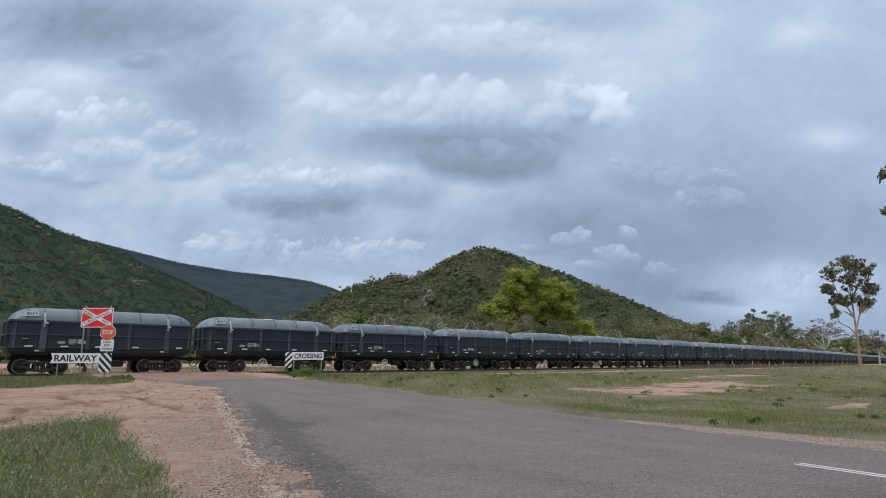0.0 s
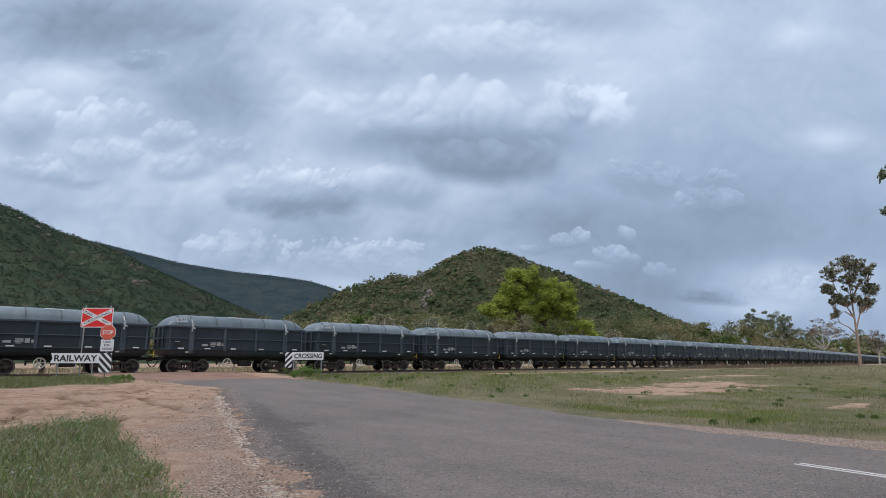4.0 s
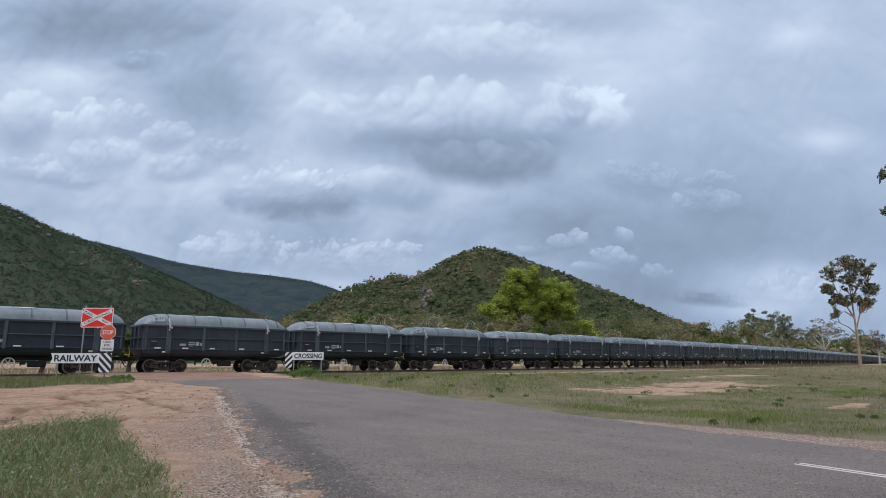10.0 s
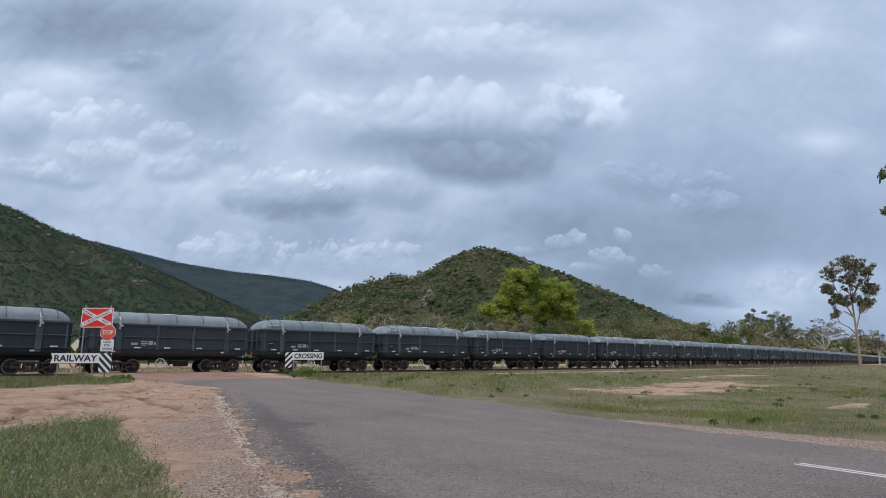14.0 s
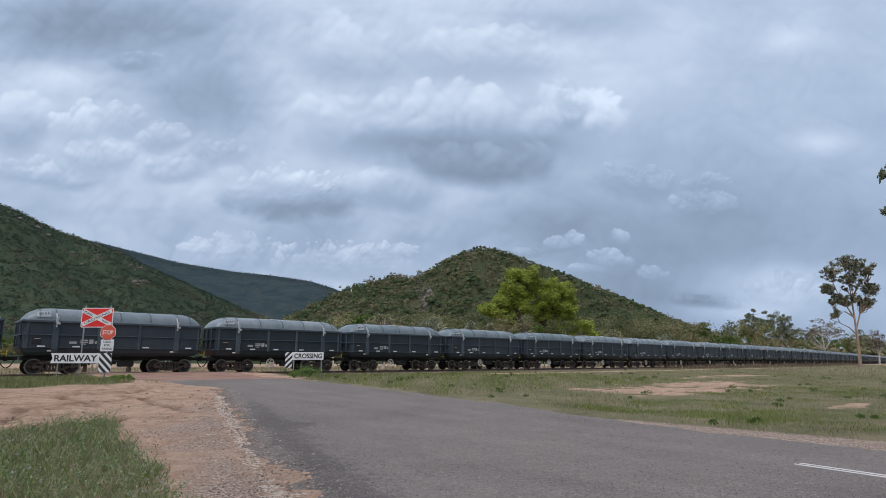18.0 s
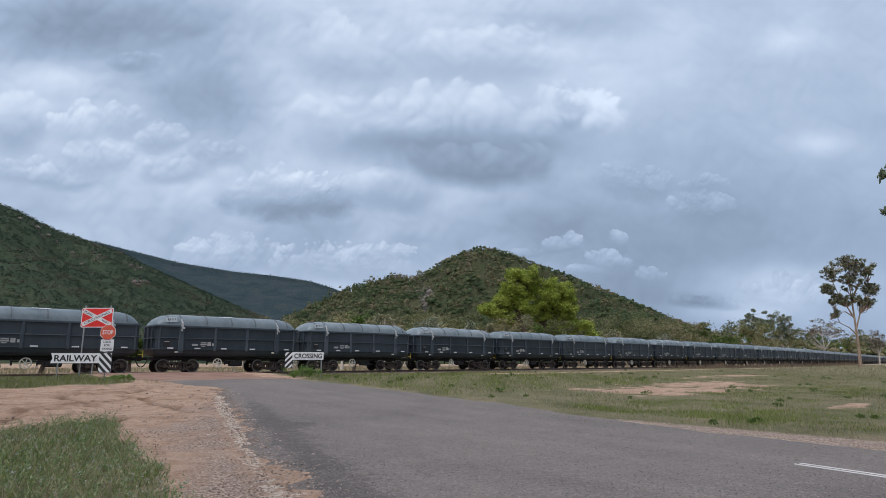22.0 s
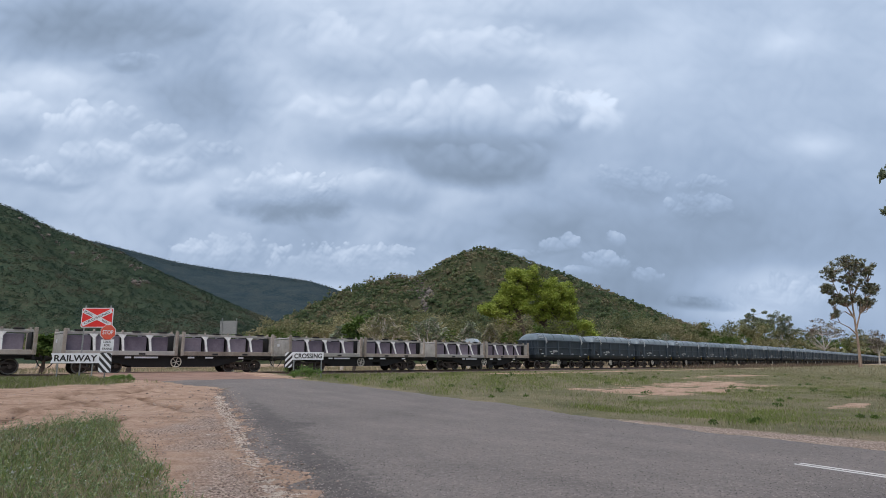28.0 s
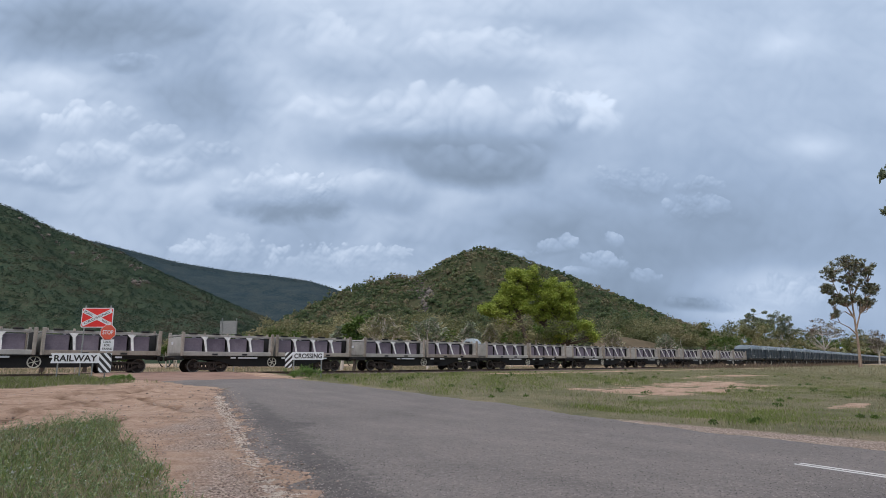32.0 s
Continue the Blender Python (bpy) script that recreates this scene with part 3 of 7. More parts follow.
# ---- mesh tools ----
def mesh_of(name, verts, faces, material, parent=None, label="", smooth_faces=False):
    """A mesh object from numpy arrays: verts (n, 3), faces (m, 3 or 4)."""
    verts, faces = np.asarray(verts, np.float32), np.asarray(faces, np.int32)
    me = bpy.data.meshes.new(name)
    k = faces.shape[1]
    me.vertices.add(len(verts))
    me.vertices.foreach_set("co", verts.ravel())
    me.loops.add(faces.size)
    me.loops.foreach_set("vertex_index", faces.ravel())
    me.polygons.add(len(faces))
    me.polygons.foreach_set("loop_start", np.arange(0, faces.size, k, dtype=np.int32))
    me.update(calc_edges=True)
    me.validate()
    if smooth_faces:
        me.polygons.foreach_set("use_smooth", np.ones(len(faces), bool))
    me.materials.append(material)
    ob = new(name, me)
    if parent:
        ob.parent = parent
    if label:
        ob["label"] = label
    return ob


def part(name, bm, material, parent=None, label="", smooth_faces=False):
    """Links a bmesh as one mesh object under its thing or part."""
    me = bpy.data.meshes.new(name)
    if smooth_faces:
        for f in bm.faces:
            f.smooth = True
    bm.to_mesh(me)
    bm.free()
    me.materials.append(material)
    ob = new(name, me)
    if parent:
        ob.parent = parent
    if label:
        ob["label"] = label
    return ob


def box(bm, x, y, z, sx, sy, sz, bevel=0.0, turn=None):
    """A box of that size centred at x, y, z."""
    r = bmesh.ops.create_cube(bm, size=1.0)
    m = Matrix.Translation((x, y, z)) @ (turn or Matrix()) @ Matrix.Diagonal((sx, sy, sz, 1))
    bmesh.ops.transform(bm, matrix=m, verts=r["verts"])
    if bevel:
        es = list({e for v in r["verts"] for e in v.link_edges})
        bmesh.ops.bevel(bm, geom=es, offset=bevel, segments=1, affect="EDGES")
    return bm


def rod(bm, a, b, r1, r2=None, sides=10):
    """A round bar from a to b."""
    a, b = Vector(a), Vector(b)
    d = b - a
    m = Matrix.Translation((a + b) / 2) @ d.to_track_quat("Z", "Y").to_matrix().to_4x4()
    bmesh.ops.create_cone(bm, cap_ends=True, segments=sides, radius1=r1, radius2=r1 if r2 is None else r2, depth=d.length, matrix=m)
    return bm


def prism(bm, outline, axis_from, axis_to, at):
    """Extrudes an outline of 2D points: at(u, v, w) gives the 3D point."""
    a = [bm.verts.new(at(u, v, axis_from)) for u, v in outline]
    b = [bm.verts.new(at(u, v, axis_to)) for u, v in outline]
    k = len(outline)
    for i in range(k):
        bm.faces.new((a[i], a[(i + 1) % k], b[(i + 1) % k], b[i]))
    bm.faces.new(a[::-1])
    bm.faces.new(b)
    bmesh.ops.recalc_face_normals(bm, faces=bm.faces)
    return bm


def thing(name, label, category, group="", kind="", at=None):
    ob = new(name)
    ob.empty_display_size = 0.2
    if at is not None:
        ob.matrix_basis = at
    return tagged(ob, label, category, group, kind)


def tube(points, radii, sides=7):
    """A tapered tube through points, as arrays."""
    pts = np.asarray(points, float)
    vs, fs = [], []
    for i, q in enumerate(pts):
        d = pts[min(i + 1, len(pts) - 1)] - pts[max(i - 1, 0)]
        d = d / (np.linalg.norm(d) + 1e-9)
        a = np.cross(d, [0.3, 0.9, 0.1])
        a /= np.linalg.norm(a)
        b = np.cross(d, a)
        for j in range(sides):
            t = 2 * math.pi * j / sides
            vs.append(q + radii[i] * (a * math.cos(t) + b * math.sin(t)))
    for i in range(len(pts) - 1):
        for j in range(sides):
            fs.append((i * sides + j, i * sides + (j + 1) % sides, (i + 1) * sides + (j + 1) % sides, (i + 1) * sides + j))
    return np.array(vs), np.array(fs)


def joined(pieces):
    vs, fs, k = [], [], 0
    for v, f in pieces:
        vs.append(v)
        fs.append(f + k)
        k += len(v)
    return np.concatenate(vs), np.concatenate(fs)


def leaves(rng, centres, radii, per, size, droop=0.3, shell=0.5, lay=1.0):
    """Loose quads scattered through ellipsoids round the centres."""
    centres, radii = np.asarray(centres, float), np.asarray(radii, float)
    k = len(centres) * per
    d = rng.normal(size=(k, 3))
    d /= np.linalg.norm(d, axis=1)[:, None]
    r = (shell + (1 - shell) * rng.random(k)) ** 0.7 if shell else np.minimum(np.abs(rng.normal(size=k)) * 0.62, 0.5 + 0.5 * rng.random(k))
    c = np.repeat(centres, per, 0) + d * r[:, None] * np.repeat(radii, per, 0)
    a = rng.normal(size=(k, 3))
    a /= np.linalg.norm(a, axis=1)[:, None]
    b = np.cross(a, rng.normal(size=(k, 3)))
    b /= np.linalg.norm(b, axis=1)[:, None]
    a[:, 2] -= droop
    a[:, 2] *= lay
    b[:, 2] *= lay
    sz = (np.repeat(size, per) if np.ndim(size) else size) * (0.6 + 0.8 * rng.random(k))
    sz = sz[:, None]
    a, b = a * sz, b * sz * 0.55
    v = np.stack([c - a, c + b, c + a, c - b], 1).reshape(-1, 3)
    f = np.arange(k * 4).reshape(-1, 4)
    return v, f


def lump_shapes():
    """A closed lump of 32 faces and a low dome of 15."""
    o = [(1, 0, 0), (0, 1, 0), (-1, 0, 0), (0, -1, 0), (0, 0, 1), (0, 0, -1)]
    v, f, seen = [np.array(q, float) for q in o], [], {}

    def mid(a, b):
        k = (min(a, b), max(a, b))
        if k not in seen:
            m = v[a] + v[b]
            v.append(m / np.linalg.norm(m))
            seen[k] = len(v) - 1
        return seen[k]
    for a, b, c in ((0, 1, 4), (1, 2, 4), (2, 3, 4), (3, 0, 4), (1, 0, 5), (2, 1, 5), (3, 2, 5), (0, 3, 5)):
        d, e, g = mid(a, b), mid(b, c), mid(c, a)
        f += [(a, d, g), (d, b, e), (g, e, c), (d, e, g)]
    ball = np.array(v), np.array(f)
    v, f = [(0, 0, 1.0)], []
    for i in range(5):
        t = i * math.pi / 2.5
        v.append((0.72 * math.cos(t), 0.72 * math.sin(t), 0.68))
    for i in range(5):
        t = (i + 0.5) * math.pi / 2.5
        v.append((math.cos(t), math.sin(t), -0.35))
    for i in range(5):
        j = (i + 1) % 5
        f += [(0, 1 + i, 1 + j), (1 + i, 6 + i, 1 + j), (1 + j, 6 + i, 6 + j)]
    return ball, (np.array(v), np.array(f))


BALL, DOME = lump_shapes()


def lumps(rng, centres, radii, shape, uneven=0.25):
    """Uneven dense hearts of crowns, one at each centre."""
    c, r = np.asarray(centres, float), np.asarray(radii, float)
    v, f = shape
    n, k = len(c), len(v)
    t = rng.random(n) * 6.283
    x = v[None, :, 0] * np.cos(t)[:, None] - v[None, :, 1] * np.sin(t)[:, None]
    y = v[None, :, 0] * np.sin(t)[:, None] + v[None, :, 1] * np.cos(t)[:, None]
    p = np.stack([x, y, np.broadcast_to(v[None, :, 2], x.shape)], -1)
    p = p * (1 + uneven * rng.normal(size=(n, k, 1))) * r[:, None] + c[:, None]
    return p.reshape(-1, 3), (f[None] + (np.arange(n) * k)[:, None, None]).reshape(-1, 3)


def quads_and_tris(a, b):
    """One mesh's worth of leaf quads (split in two) and lumps."""
    (va, fa), (vb, fb) = a, b
    fa = np.concatenate([fa[:, [0, 1, 2]], fa[:, [0, 2, 3]]])
    return np.concatenate([va, vb]), np.concatenate([fa, fb + len(va)])


# ---- sky, ground, road, track ----
def sky_backdrop():
    na, ne = 64, 34
    a = np.radians(np.linspace(-60, 60, na))
    e = np.radians(np.linspace(-1.5, 52, ne))
    A, E = np.meshgrid(a, e)
    r = 4400.0
    v = np.stack([r * np.cos(E) * np.sin(A), r * np.cos(E) * np.cos(A), r * np.sin(E)], -1).reshape(-1, 3)
    i = (np.arange(ne - 1)[:, None] * na + np.arange(na - 1)[None]).ravel()
    f = np.stack([i, i + 1, i + na + 1, i + na], 1)
    ob = mesh_of("sky_backdrop", v, f, CLOUD, smooth_faces=True)
    ob.location.z = 1.6
    return tagged(ob, "overcast sky of grey and white drifting clouds", "sky", kind="structure")


def wave(x, y, scale, seed=0):
    """Cheap smooth noise from a few turned sines, about -1 to 1."""
    out = 0
    for i in range(5):
        t = seed * 1.7 + i * 2.4
        k = scale * (1 + 0.55 * i)
        out = out + np.sin(x * k * math.cos(t) + y * k * math.sin(t) + 3.1 * i + seed) / (1 + 0.5 * i)
    return out / 2.4


def road_left(p):
    p = np.asarray(p, float)
    e = np.where(p > 15.2, 10.4 - 0.36 * (p - 15.2), 10.4 - 0.11 * (15.2 - p))
    return np.maximum(e, -7.0)


def road_right(p):
    p = np.asarray(p, float)
    return 16.4 + 0.5 * smooth((12 - p) / 8) - 0.22 * np.maximum(0, p - 26)


def cover_at(x, y):
    """Shares of bare red soil and of gravel on the ground."""
    s, p = along(x, y), across(x, y)
    j = wave(x, y, 0.9, 1) * 0.7 + wave(x, y, 2.3, 4) * 0.35
    left = road_left(p)
    pad = smooth((p + j - 11.2 + 0.28 * (s - 5)) / 2.2) * smooth((25.1 + 0.9 * j - p + np.maximum(0, s - 4.2) * 4) / 2.5) * smooth((left + 1 - s) / 1.5)
    verge = smooth((s + 0.6 * j - 3.6 + 0.18 * (p - 25)) / 1.1) * smooth((left + 2.2 - s) / 1.0) * smooth((p - 18) / 4)
    cross = smooth((6.2 - np.abs(s - 13.2)) / 2.0) * smooth((12 - np.abs(p)) / 3)
    bare = 0
    for bs, bp, ra, rb in ((32.8, 24.2, 8.8, 2.9), (26.6, 33.4, 2.4, 0.5), (40, 22.6, 5.0, 1.6), (52, 18.5, 8, 1.1), (27, 26.2, 3.5, 0.9)):
        q = ((s - bs) / ra) ** 2 + ((p - bp) / rb) ** 2
        bare = np.maximum(bare, smooth(1.25 - q + 0.9 * j + 0.8 * wave(x, y, 3.2, 8) - 0.4 * np.abs(wave(x, y, 1.3, 5))))
    track = smooth((2.0 - np.abs(p - 9.2 + 0.03 * (s - 20))) / 1.2) * smooth((s - 26) / 10) * 0.75
    yard = smooth((-p - 5) / 6) * 0.55
    shoulder = smooth((s - road_right(p) + 0.9) / 0.7) * smooth((15.9 + 0.3 * j - s) / 0.5) * smooth((p - 27) / 5) * 0.6
    dirt = np.maximum.reduce([pad, verge, cross, bare, track, yard, shoulder])
    gravel = np.maximum(verge * smooth((p - 19) / 5) * smooth((s - left + 2.3 + 1.2 * j) / 2.6) * (0.25 + 0.75 * smooth((left - 0.3 + 0.3 * j - s) / 0.3)), shoulder * 1.3)
    return dirt, gravel


def seal_edge(x, y):
    """Share of pale crumbs beside the broken left edge of the seal."""
    s, p = along(x, y), across(x, y)
    off = road_left(p) - s
    line = np.exp(-((off - 0.15) / 0.34) ** 2) * (0.72 + 0.2 * wave(x, y, 1.4, 6))
    blotch = 0.75 * np.exp(-((s - 3.95) / 0.28) ** 2 - ((p - 33.1) / 0.75) ** 2) + 0.5 * np.exp(-((s - 5.3) / 0.4) ** 2 - ((p - 27.2) / 0.7) ** 2)
    return np.maximum(line, blotch) * smooth((p - 15) / 4)


def under_road(x, y):
    s, p = along(x, y), across(x, y)
    return smooth((s - road_left(p) + 0.6) / 0.6) * smooth((road_right(p) + 0.6 - s) / 0.6) * smooth((p - 2) / 2)


def ground_sheet():
    def steps(a, b, fine_from, fine_to, far):
        mid = list(np.concatenate([np.arange(a, fine_from, 0.45), np.arange(fine_from, fine_to, 0.16), np.arange(fine_to, b, 0.45)]))
        lo, hi, k = [a], [mid[-1]], 0.3
        while hi[-1] < far:
            k *= 1.22
            hi.append(hi[-1] + k)
        k = 0.3
        while lo[-1] > -far:
            k *= 1.22
            lo.append(lo[-1] - k)
        return np.array(lo[:0:-1] + mid + hi[1:])
    xs, ys = steps(-30, 46, -19.0, -1.0, 4600), steps(3, 58, 10.0, 36.0, 4600)
    X, Y = np.meshgrid(xs, ys)
    Z = ground_z(X, Y)
    near = smooth((90 - np.hypot(X, Y)) / 40)
    free = 1 - under_road(X, Y)
    Z = Z + near * free * (0.035 * wave(X, Y, 0.8, 2) + 0.018 * wave(X, Y, 3.1, 5))
    # wheel ruts that swing from the side track to the crossing
    s, p = along(X, Y), across(X, Y)
    # worn: share of the tint for pressed tracks and the ridges' painted shading
    worn = np.zeros_like(Z)
    for k, (p0, slope, bow, deep) in enumerate(((14.2, 0.05, 0.5, 0.06), (15.6, 0.12, 0.4, 0.07), (17.0, 0.25, 0.6, 0.06), (18.3, 0.3, 0.5, 0.05), (16.4, -0.2, 0.4, 0.05), (20.0, 0.42, 0.8, 0.06), (21.4, 0.45, 0.7, 0.05), (18.8, -0.32, 0.5, 0.045))):
        rut = p - (p0 + slope * (6 - s) + bow * np.sin(s * 0.45 + k * 1.7))
        fade = np.clip(0.35 + 0.8 * np.sin(s * 0.9 + k * 2.0) + 0.3 * wave(X, Y, 2.2, k), 0, 1)
        lump = 1 + 0.45 * wave(X, Y, 11.0, k + 3)
        here = free * near * fade * smooth((9 - s) / 2) * smooth((s + 16) / 8) * smooth((25 - p) / 2)
        ridge = np.exp(-((rut - 0.25) / 0.14) ** 2) + 0.7 * np.exp(-((rut + 0.25) / 0.12) ** 2) - 0.8 * np.exp(-(rut / 0.14) ** 2)
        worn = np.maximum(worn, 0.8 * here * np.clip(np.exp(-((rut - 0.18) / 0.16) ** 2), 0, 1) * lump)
        Z = Z + here * deep * 0.75 * ridge * lump
    for k, path in enumerate((
            [(4.4, 17.7), (5.2, 16.8), (7.0, 15.7)],
            [(4.3, 17.9), (4.5, 20.1), (4.6, 20.9)],
            [(6.2, 17.9), (6.2, 19.8), (6.3, 22.0), (6.4, 23.6)],
            [(6.2, 17.2), (7.5, 15.9), (8.3, 15.7)],
            [(2.1, 23.6), (2.8, 21.6), (3.4, 20.8), (4.1, 19.7)],
            [(4.2, 24.3), (4.6, 23.7)],
            [(3.1, 21.4), (3.7, 21.3)])):
        # freshly cut ruts, darkened for pressed soil and for painted shading
        for (s0, p0), (s1, p1) in zip(path, path[1:]):
            t = np.clip(((s - s0) * (s1 - s0) + (p - p0) * (p1 - p0)) / ((s1 - s0) ** 2 + (p1 - p0) ** 2), 0, 1)
            off = np.hypot(s - s0 - t * (s1 - s0), p - p0 - t * (p1 - p0)) + 0.08 * wave(X, Y, 3.0, k)
            cut = np.exp(-(off / 0.14) ** 2) * free * (1 + 0.4 * wave(X, Y, 7.0, k + 5))
            Z = Z - 0.045 * cut + 0.045 * free * np.exp(-((off - 0.3) / 0.14) ** 2)
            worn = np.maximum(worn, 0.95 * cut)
    Z = Z + free * near * 0.012 * wave(X, Y, 9.0, 3) * smooth((26 - p) / 4) * smooth((12 - s) / 3)
    Z = Z - 0.02 * (1 - free)
    v = np.stack([X, Y, Z], -1).reshape(-1, 3)
    w = len(xs)
    i = (np.arange(len(ys) - 1)[:, None] * w + np.arange(w - 1)[None]).ravel()
    ob = mesh_of("ground", v, np.stack([i, i + 1, i + w + 1, i + w], 1), SOIL, smooth_faces=True)
    dirt, gravel = cover_at(v[:, 0], v[:, 1])
    col = np.zeros((len(v), 4), np.float32)
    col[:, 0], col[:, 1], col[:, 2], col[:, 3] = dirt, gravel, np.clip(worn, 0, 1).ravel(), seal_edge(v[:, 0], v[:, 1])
    at = ob.data.attributes.new("cover", "FLOAT_COLOR", "POINT")
    at.data.foreach_set("color", col.ravel())
    return tagged(ob, "flat red sandy ground with patchy green grass", "ground", kind="structure")


def road_sheet(name, p0, p1, material, label, lift, jag):
    ps = np.arange(p0, p1, 0.12)
    fr = np.linspace(0, 1, 26)
    rows = []
    for p in ps:
        l = float(road_left(p)) + 0.1 * jag * math.exp(-((p - 33.0) / 0.8) ** 2) + jag * (float(wave(np.array(p), np.array(1.0), 2.1, 3)) * 0.32 + float(wave(np.array(p), np.array(5.0), 6.0, 7)) * 0.2 + float(wave(np.array(p), np.array(2.0), 17.0, 5)) * 0.12)
        r = float(road_right(p)) + jag * (float(wave(np.array(p), np.array(9.0), 1.7, 6)) * 0.16 + float(wave(np.array(p), np.array(3.0), 6.5, 8)) * 0.1)
        s = l + (r - l) * fr
        ragged = 0.9 * jag * (wave(s, s * 0.3, 1.1, 4) + 0.5 * wave(s, s * 0.7, 3.7, 2))
        q = p + ragged * (math.exp(-(p - p0) / 0.8) + math.exp(-(p1 - p) / 0.8))
        x, y = NX * (CENTRE - q) + DX * s, NY * (CENTRE - q) + DY * s
        edge = np.where((fr == 0) | (fr == 1), -0.05, 0.0)
        camber = 0.01 * (1 - (2 * fr - 1) ** 2)
        rows.append(np.stack([x, y, ground_z(x, y) + lift + edge + camber], -1))
    v = np.concatenate(rows)
    w = len(fr)
    i = (np.arange(len(ps) - 1)[:, None] * w + np.arange(w - 1)[None]).ravel()
    ob = mesh_of(name, v, np.stack([i, i + w, i + w + 1, i + 1], 1), material, smooth_faces=True)
    # wear: the seal breaks up along its left edge, most along the wide sweep by the gravel; the right edge gets a thin
    # dark line
    p, s = across(v[:, 0], v[:, 1]), along(v[:, 0], v[:, 1])
    wear = 1.1 * np.exp(-np.abs(s - road_left(p) - 0.8) / 0.9) * smooth((p - 14) / 12)
    for ps, pp, ra, rb in ((6.9, 33.2, 0.6, 0.35), (7.4, 27.0, 1.0, 0.5), (8.6, 30.2, 0.8, 0.35), (11.5, 26.0, 1.6, 0.3), (12.5, 33.0, 1.2, 0.4)):
        wear = wear + 0.55 * np.exp(-((s - ps) / ra) ** 2 - ((p - pp) / rb) ** 2)
    wear = wear + 0.95 * np.exp(-np.abs(s - road_right(p)) / 0.3)
    at = ob.data.attributes.new("wear", "FLOAT", "POINT")
    at.data.foreach_set("value", np.clip(wear, 0, 1).astype(np.float32))
    return tagged(ob, label, "road", kind="structure")


def road_height(s, p):
    l, r = float(road_left(p)), float(road_right(p))
    x, y = place(s, p)
    fr = (s - l) / (r - l)
    return float(ground_z(np.array(x), np.array(y))) + 0.02 + 0.01 * (1 - (2 * fr - 1) ** 2)


def centre_lines():
    for k, (off, start) in enumerate(((0.0, 36.66), (0.16, 36.7))):
        vs = []
        ps = np.arange(start, 60, 0.25)
        for p in ps:
            for e in (-0.05, 0.05):
                s = 10.80 + off - 0.23 * (p - 36.6) + e
                x, y = place(s, p)
                vs.append((x, y, road_height(s, p) + 0.005))
        i = np.arange(len(ps) - 1) * 2
        ob = mesh_of("road_line", vs, np.stack([i, i + 1, i + 3, i + 2], 1), ROAD_WHITE)
        tagged(ob, "thin worn white painted centre line on asphalt", "road marking", kind="structure")


def swept(name, outline, s0, s1, step, material, z0):
    """An outline (across, up) swept along the railway's centre line."""
    ss = np.arange(s0, s1, step)
    vs = []
    for s in ss:
        x, y, h = line_at(s)
        nx, ny = -math.cos(h), math.sin(h)
        for o, z in outline:
            vs.append((x + nx * o, y + ny * o, z0 + z))
    k = len(outline)
    fs = []
    for i in range(len(ss) - 1):
        for j in range(k - 1):
            a = i * k + j
            fs.append((a, a + 1, a + k + 1, a + k))
    return mesh_of(name, vs, fs, material)


def railway():
    bed = swept("ballast_bed", [(-3.0, -0.32), (-1.9, -0.2), (-1.3, -0.17), (1.3, -0.17), (1.9, -0.2), (3.0, -0.32)], -70, 620, 1.5, BALLAST, RAIL_Z)
    tagged(bed, "low red-brown ballast bed under the railway track", "track bed", kind="structure")
    line = thing("railway_track", "narrow gauge railway track with rusty steel rails", "railway track", kind="structure")
    for o in (-0.57, 0.57):
        r = swept("rail", [(o - 0.06, -0.155), (o - 0.012, -0.13), (o - 0.012, -0.04), (o - 0.034, -0.03), (o - 0.034, 0.0), (o + 0.034, 0.0),
                           (o + 0.034, -0.03), (o + 0.012, -0.04), (o + 0.012, -0.13), (o + 0.06, -0.155)], -70, 620, 1.5, RAIL_STEEL, RAIL_Z)
        r.parent = line
    # sleepers bedded in the ballast, clear of the road crossing
    bm = bmesh.new()
    box(bm, 0, 0, 0, 0.23, 2.1, 0.12, 0.012)
    me = None
    for k in range(150):
        a = -24 + 0.66 * k
        if 6.5 < a < 20.5:
            continue
        if me is None:
            first = part("sleeper", bm, SLEEPER, line)
            me = first.data
            ob = first
        else:
            ob = new("sleeper", me)
            ob.parent = line
        ob.matrix_basis = on_line(a, RAIL_Z - 0.2)
    return line


# ---- hills and woods ----
def ridge_of(knots):
    u = np.array([(x - 784) / 1093 for x, _ in knots])
    h = np.array([y / 1093 for _, y in knots])
    return lambda q: np.interp(q, u, h)


def hill_height(u, r, ridge, front, top, back, rough, seed):
    t = np.clip((r - front) / (top - front), 0, 1)
    rise = t ** 1.15
    fall = np.clip((back - r) / (back - top), 0, 1)
    n = 0
    for i, (k, a) in enumerate(((5, 0.5), (11, 0.3), (23, 0.16))):
        n = n + a * np.sin(u * k * 4 + seed + i * 1.3 + 2.1 * np.sin(r * 0.004 * k / 5 + i)) * np.cos(r * 0.0035 * k + u * 6 + i)
    body = ridge(u) * top * rise * np.minimum(1, fall * 1.2)
    return body * (1 + rough * n * (1 - smooth((t - 0.72) / 0.22))) - 2.0 * (1 - t) + 0.6


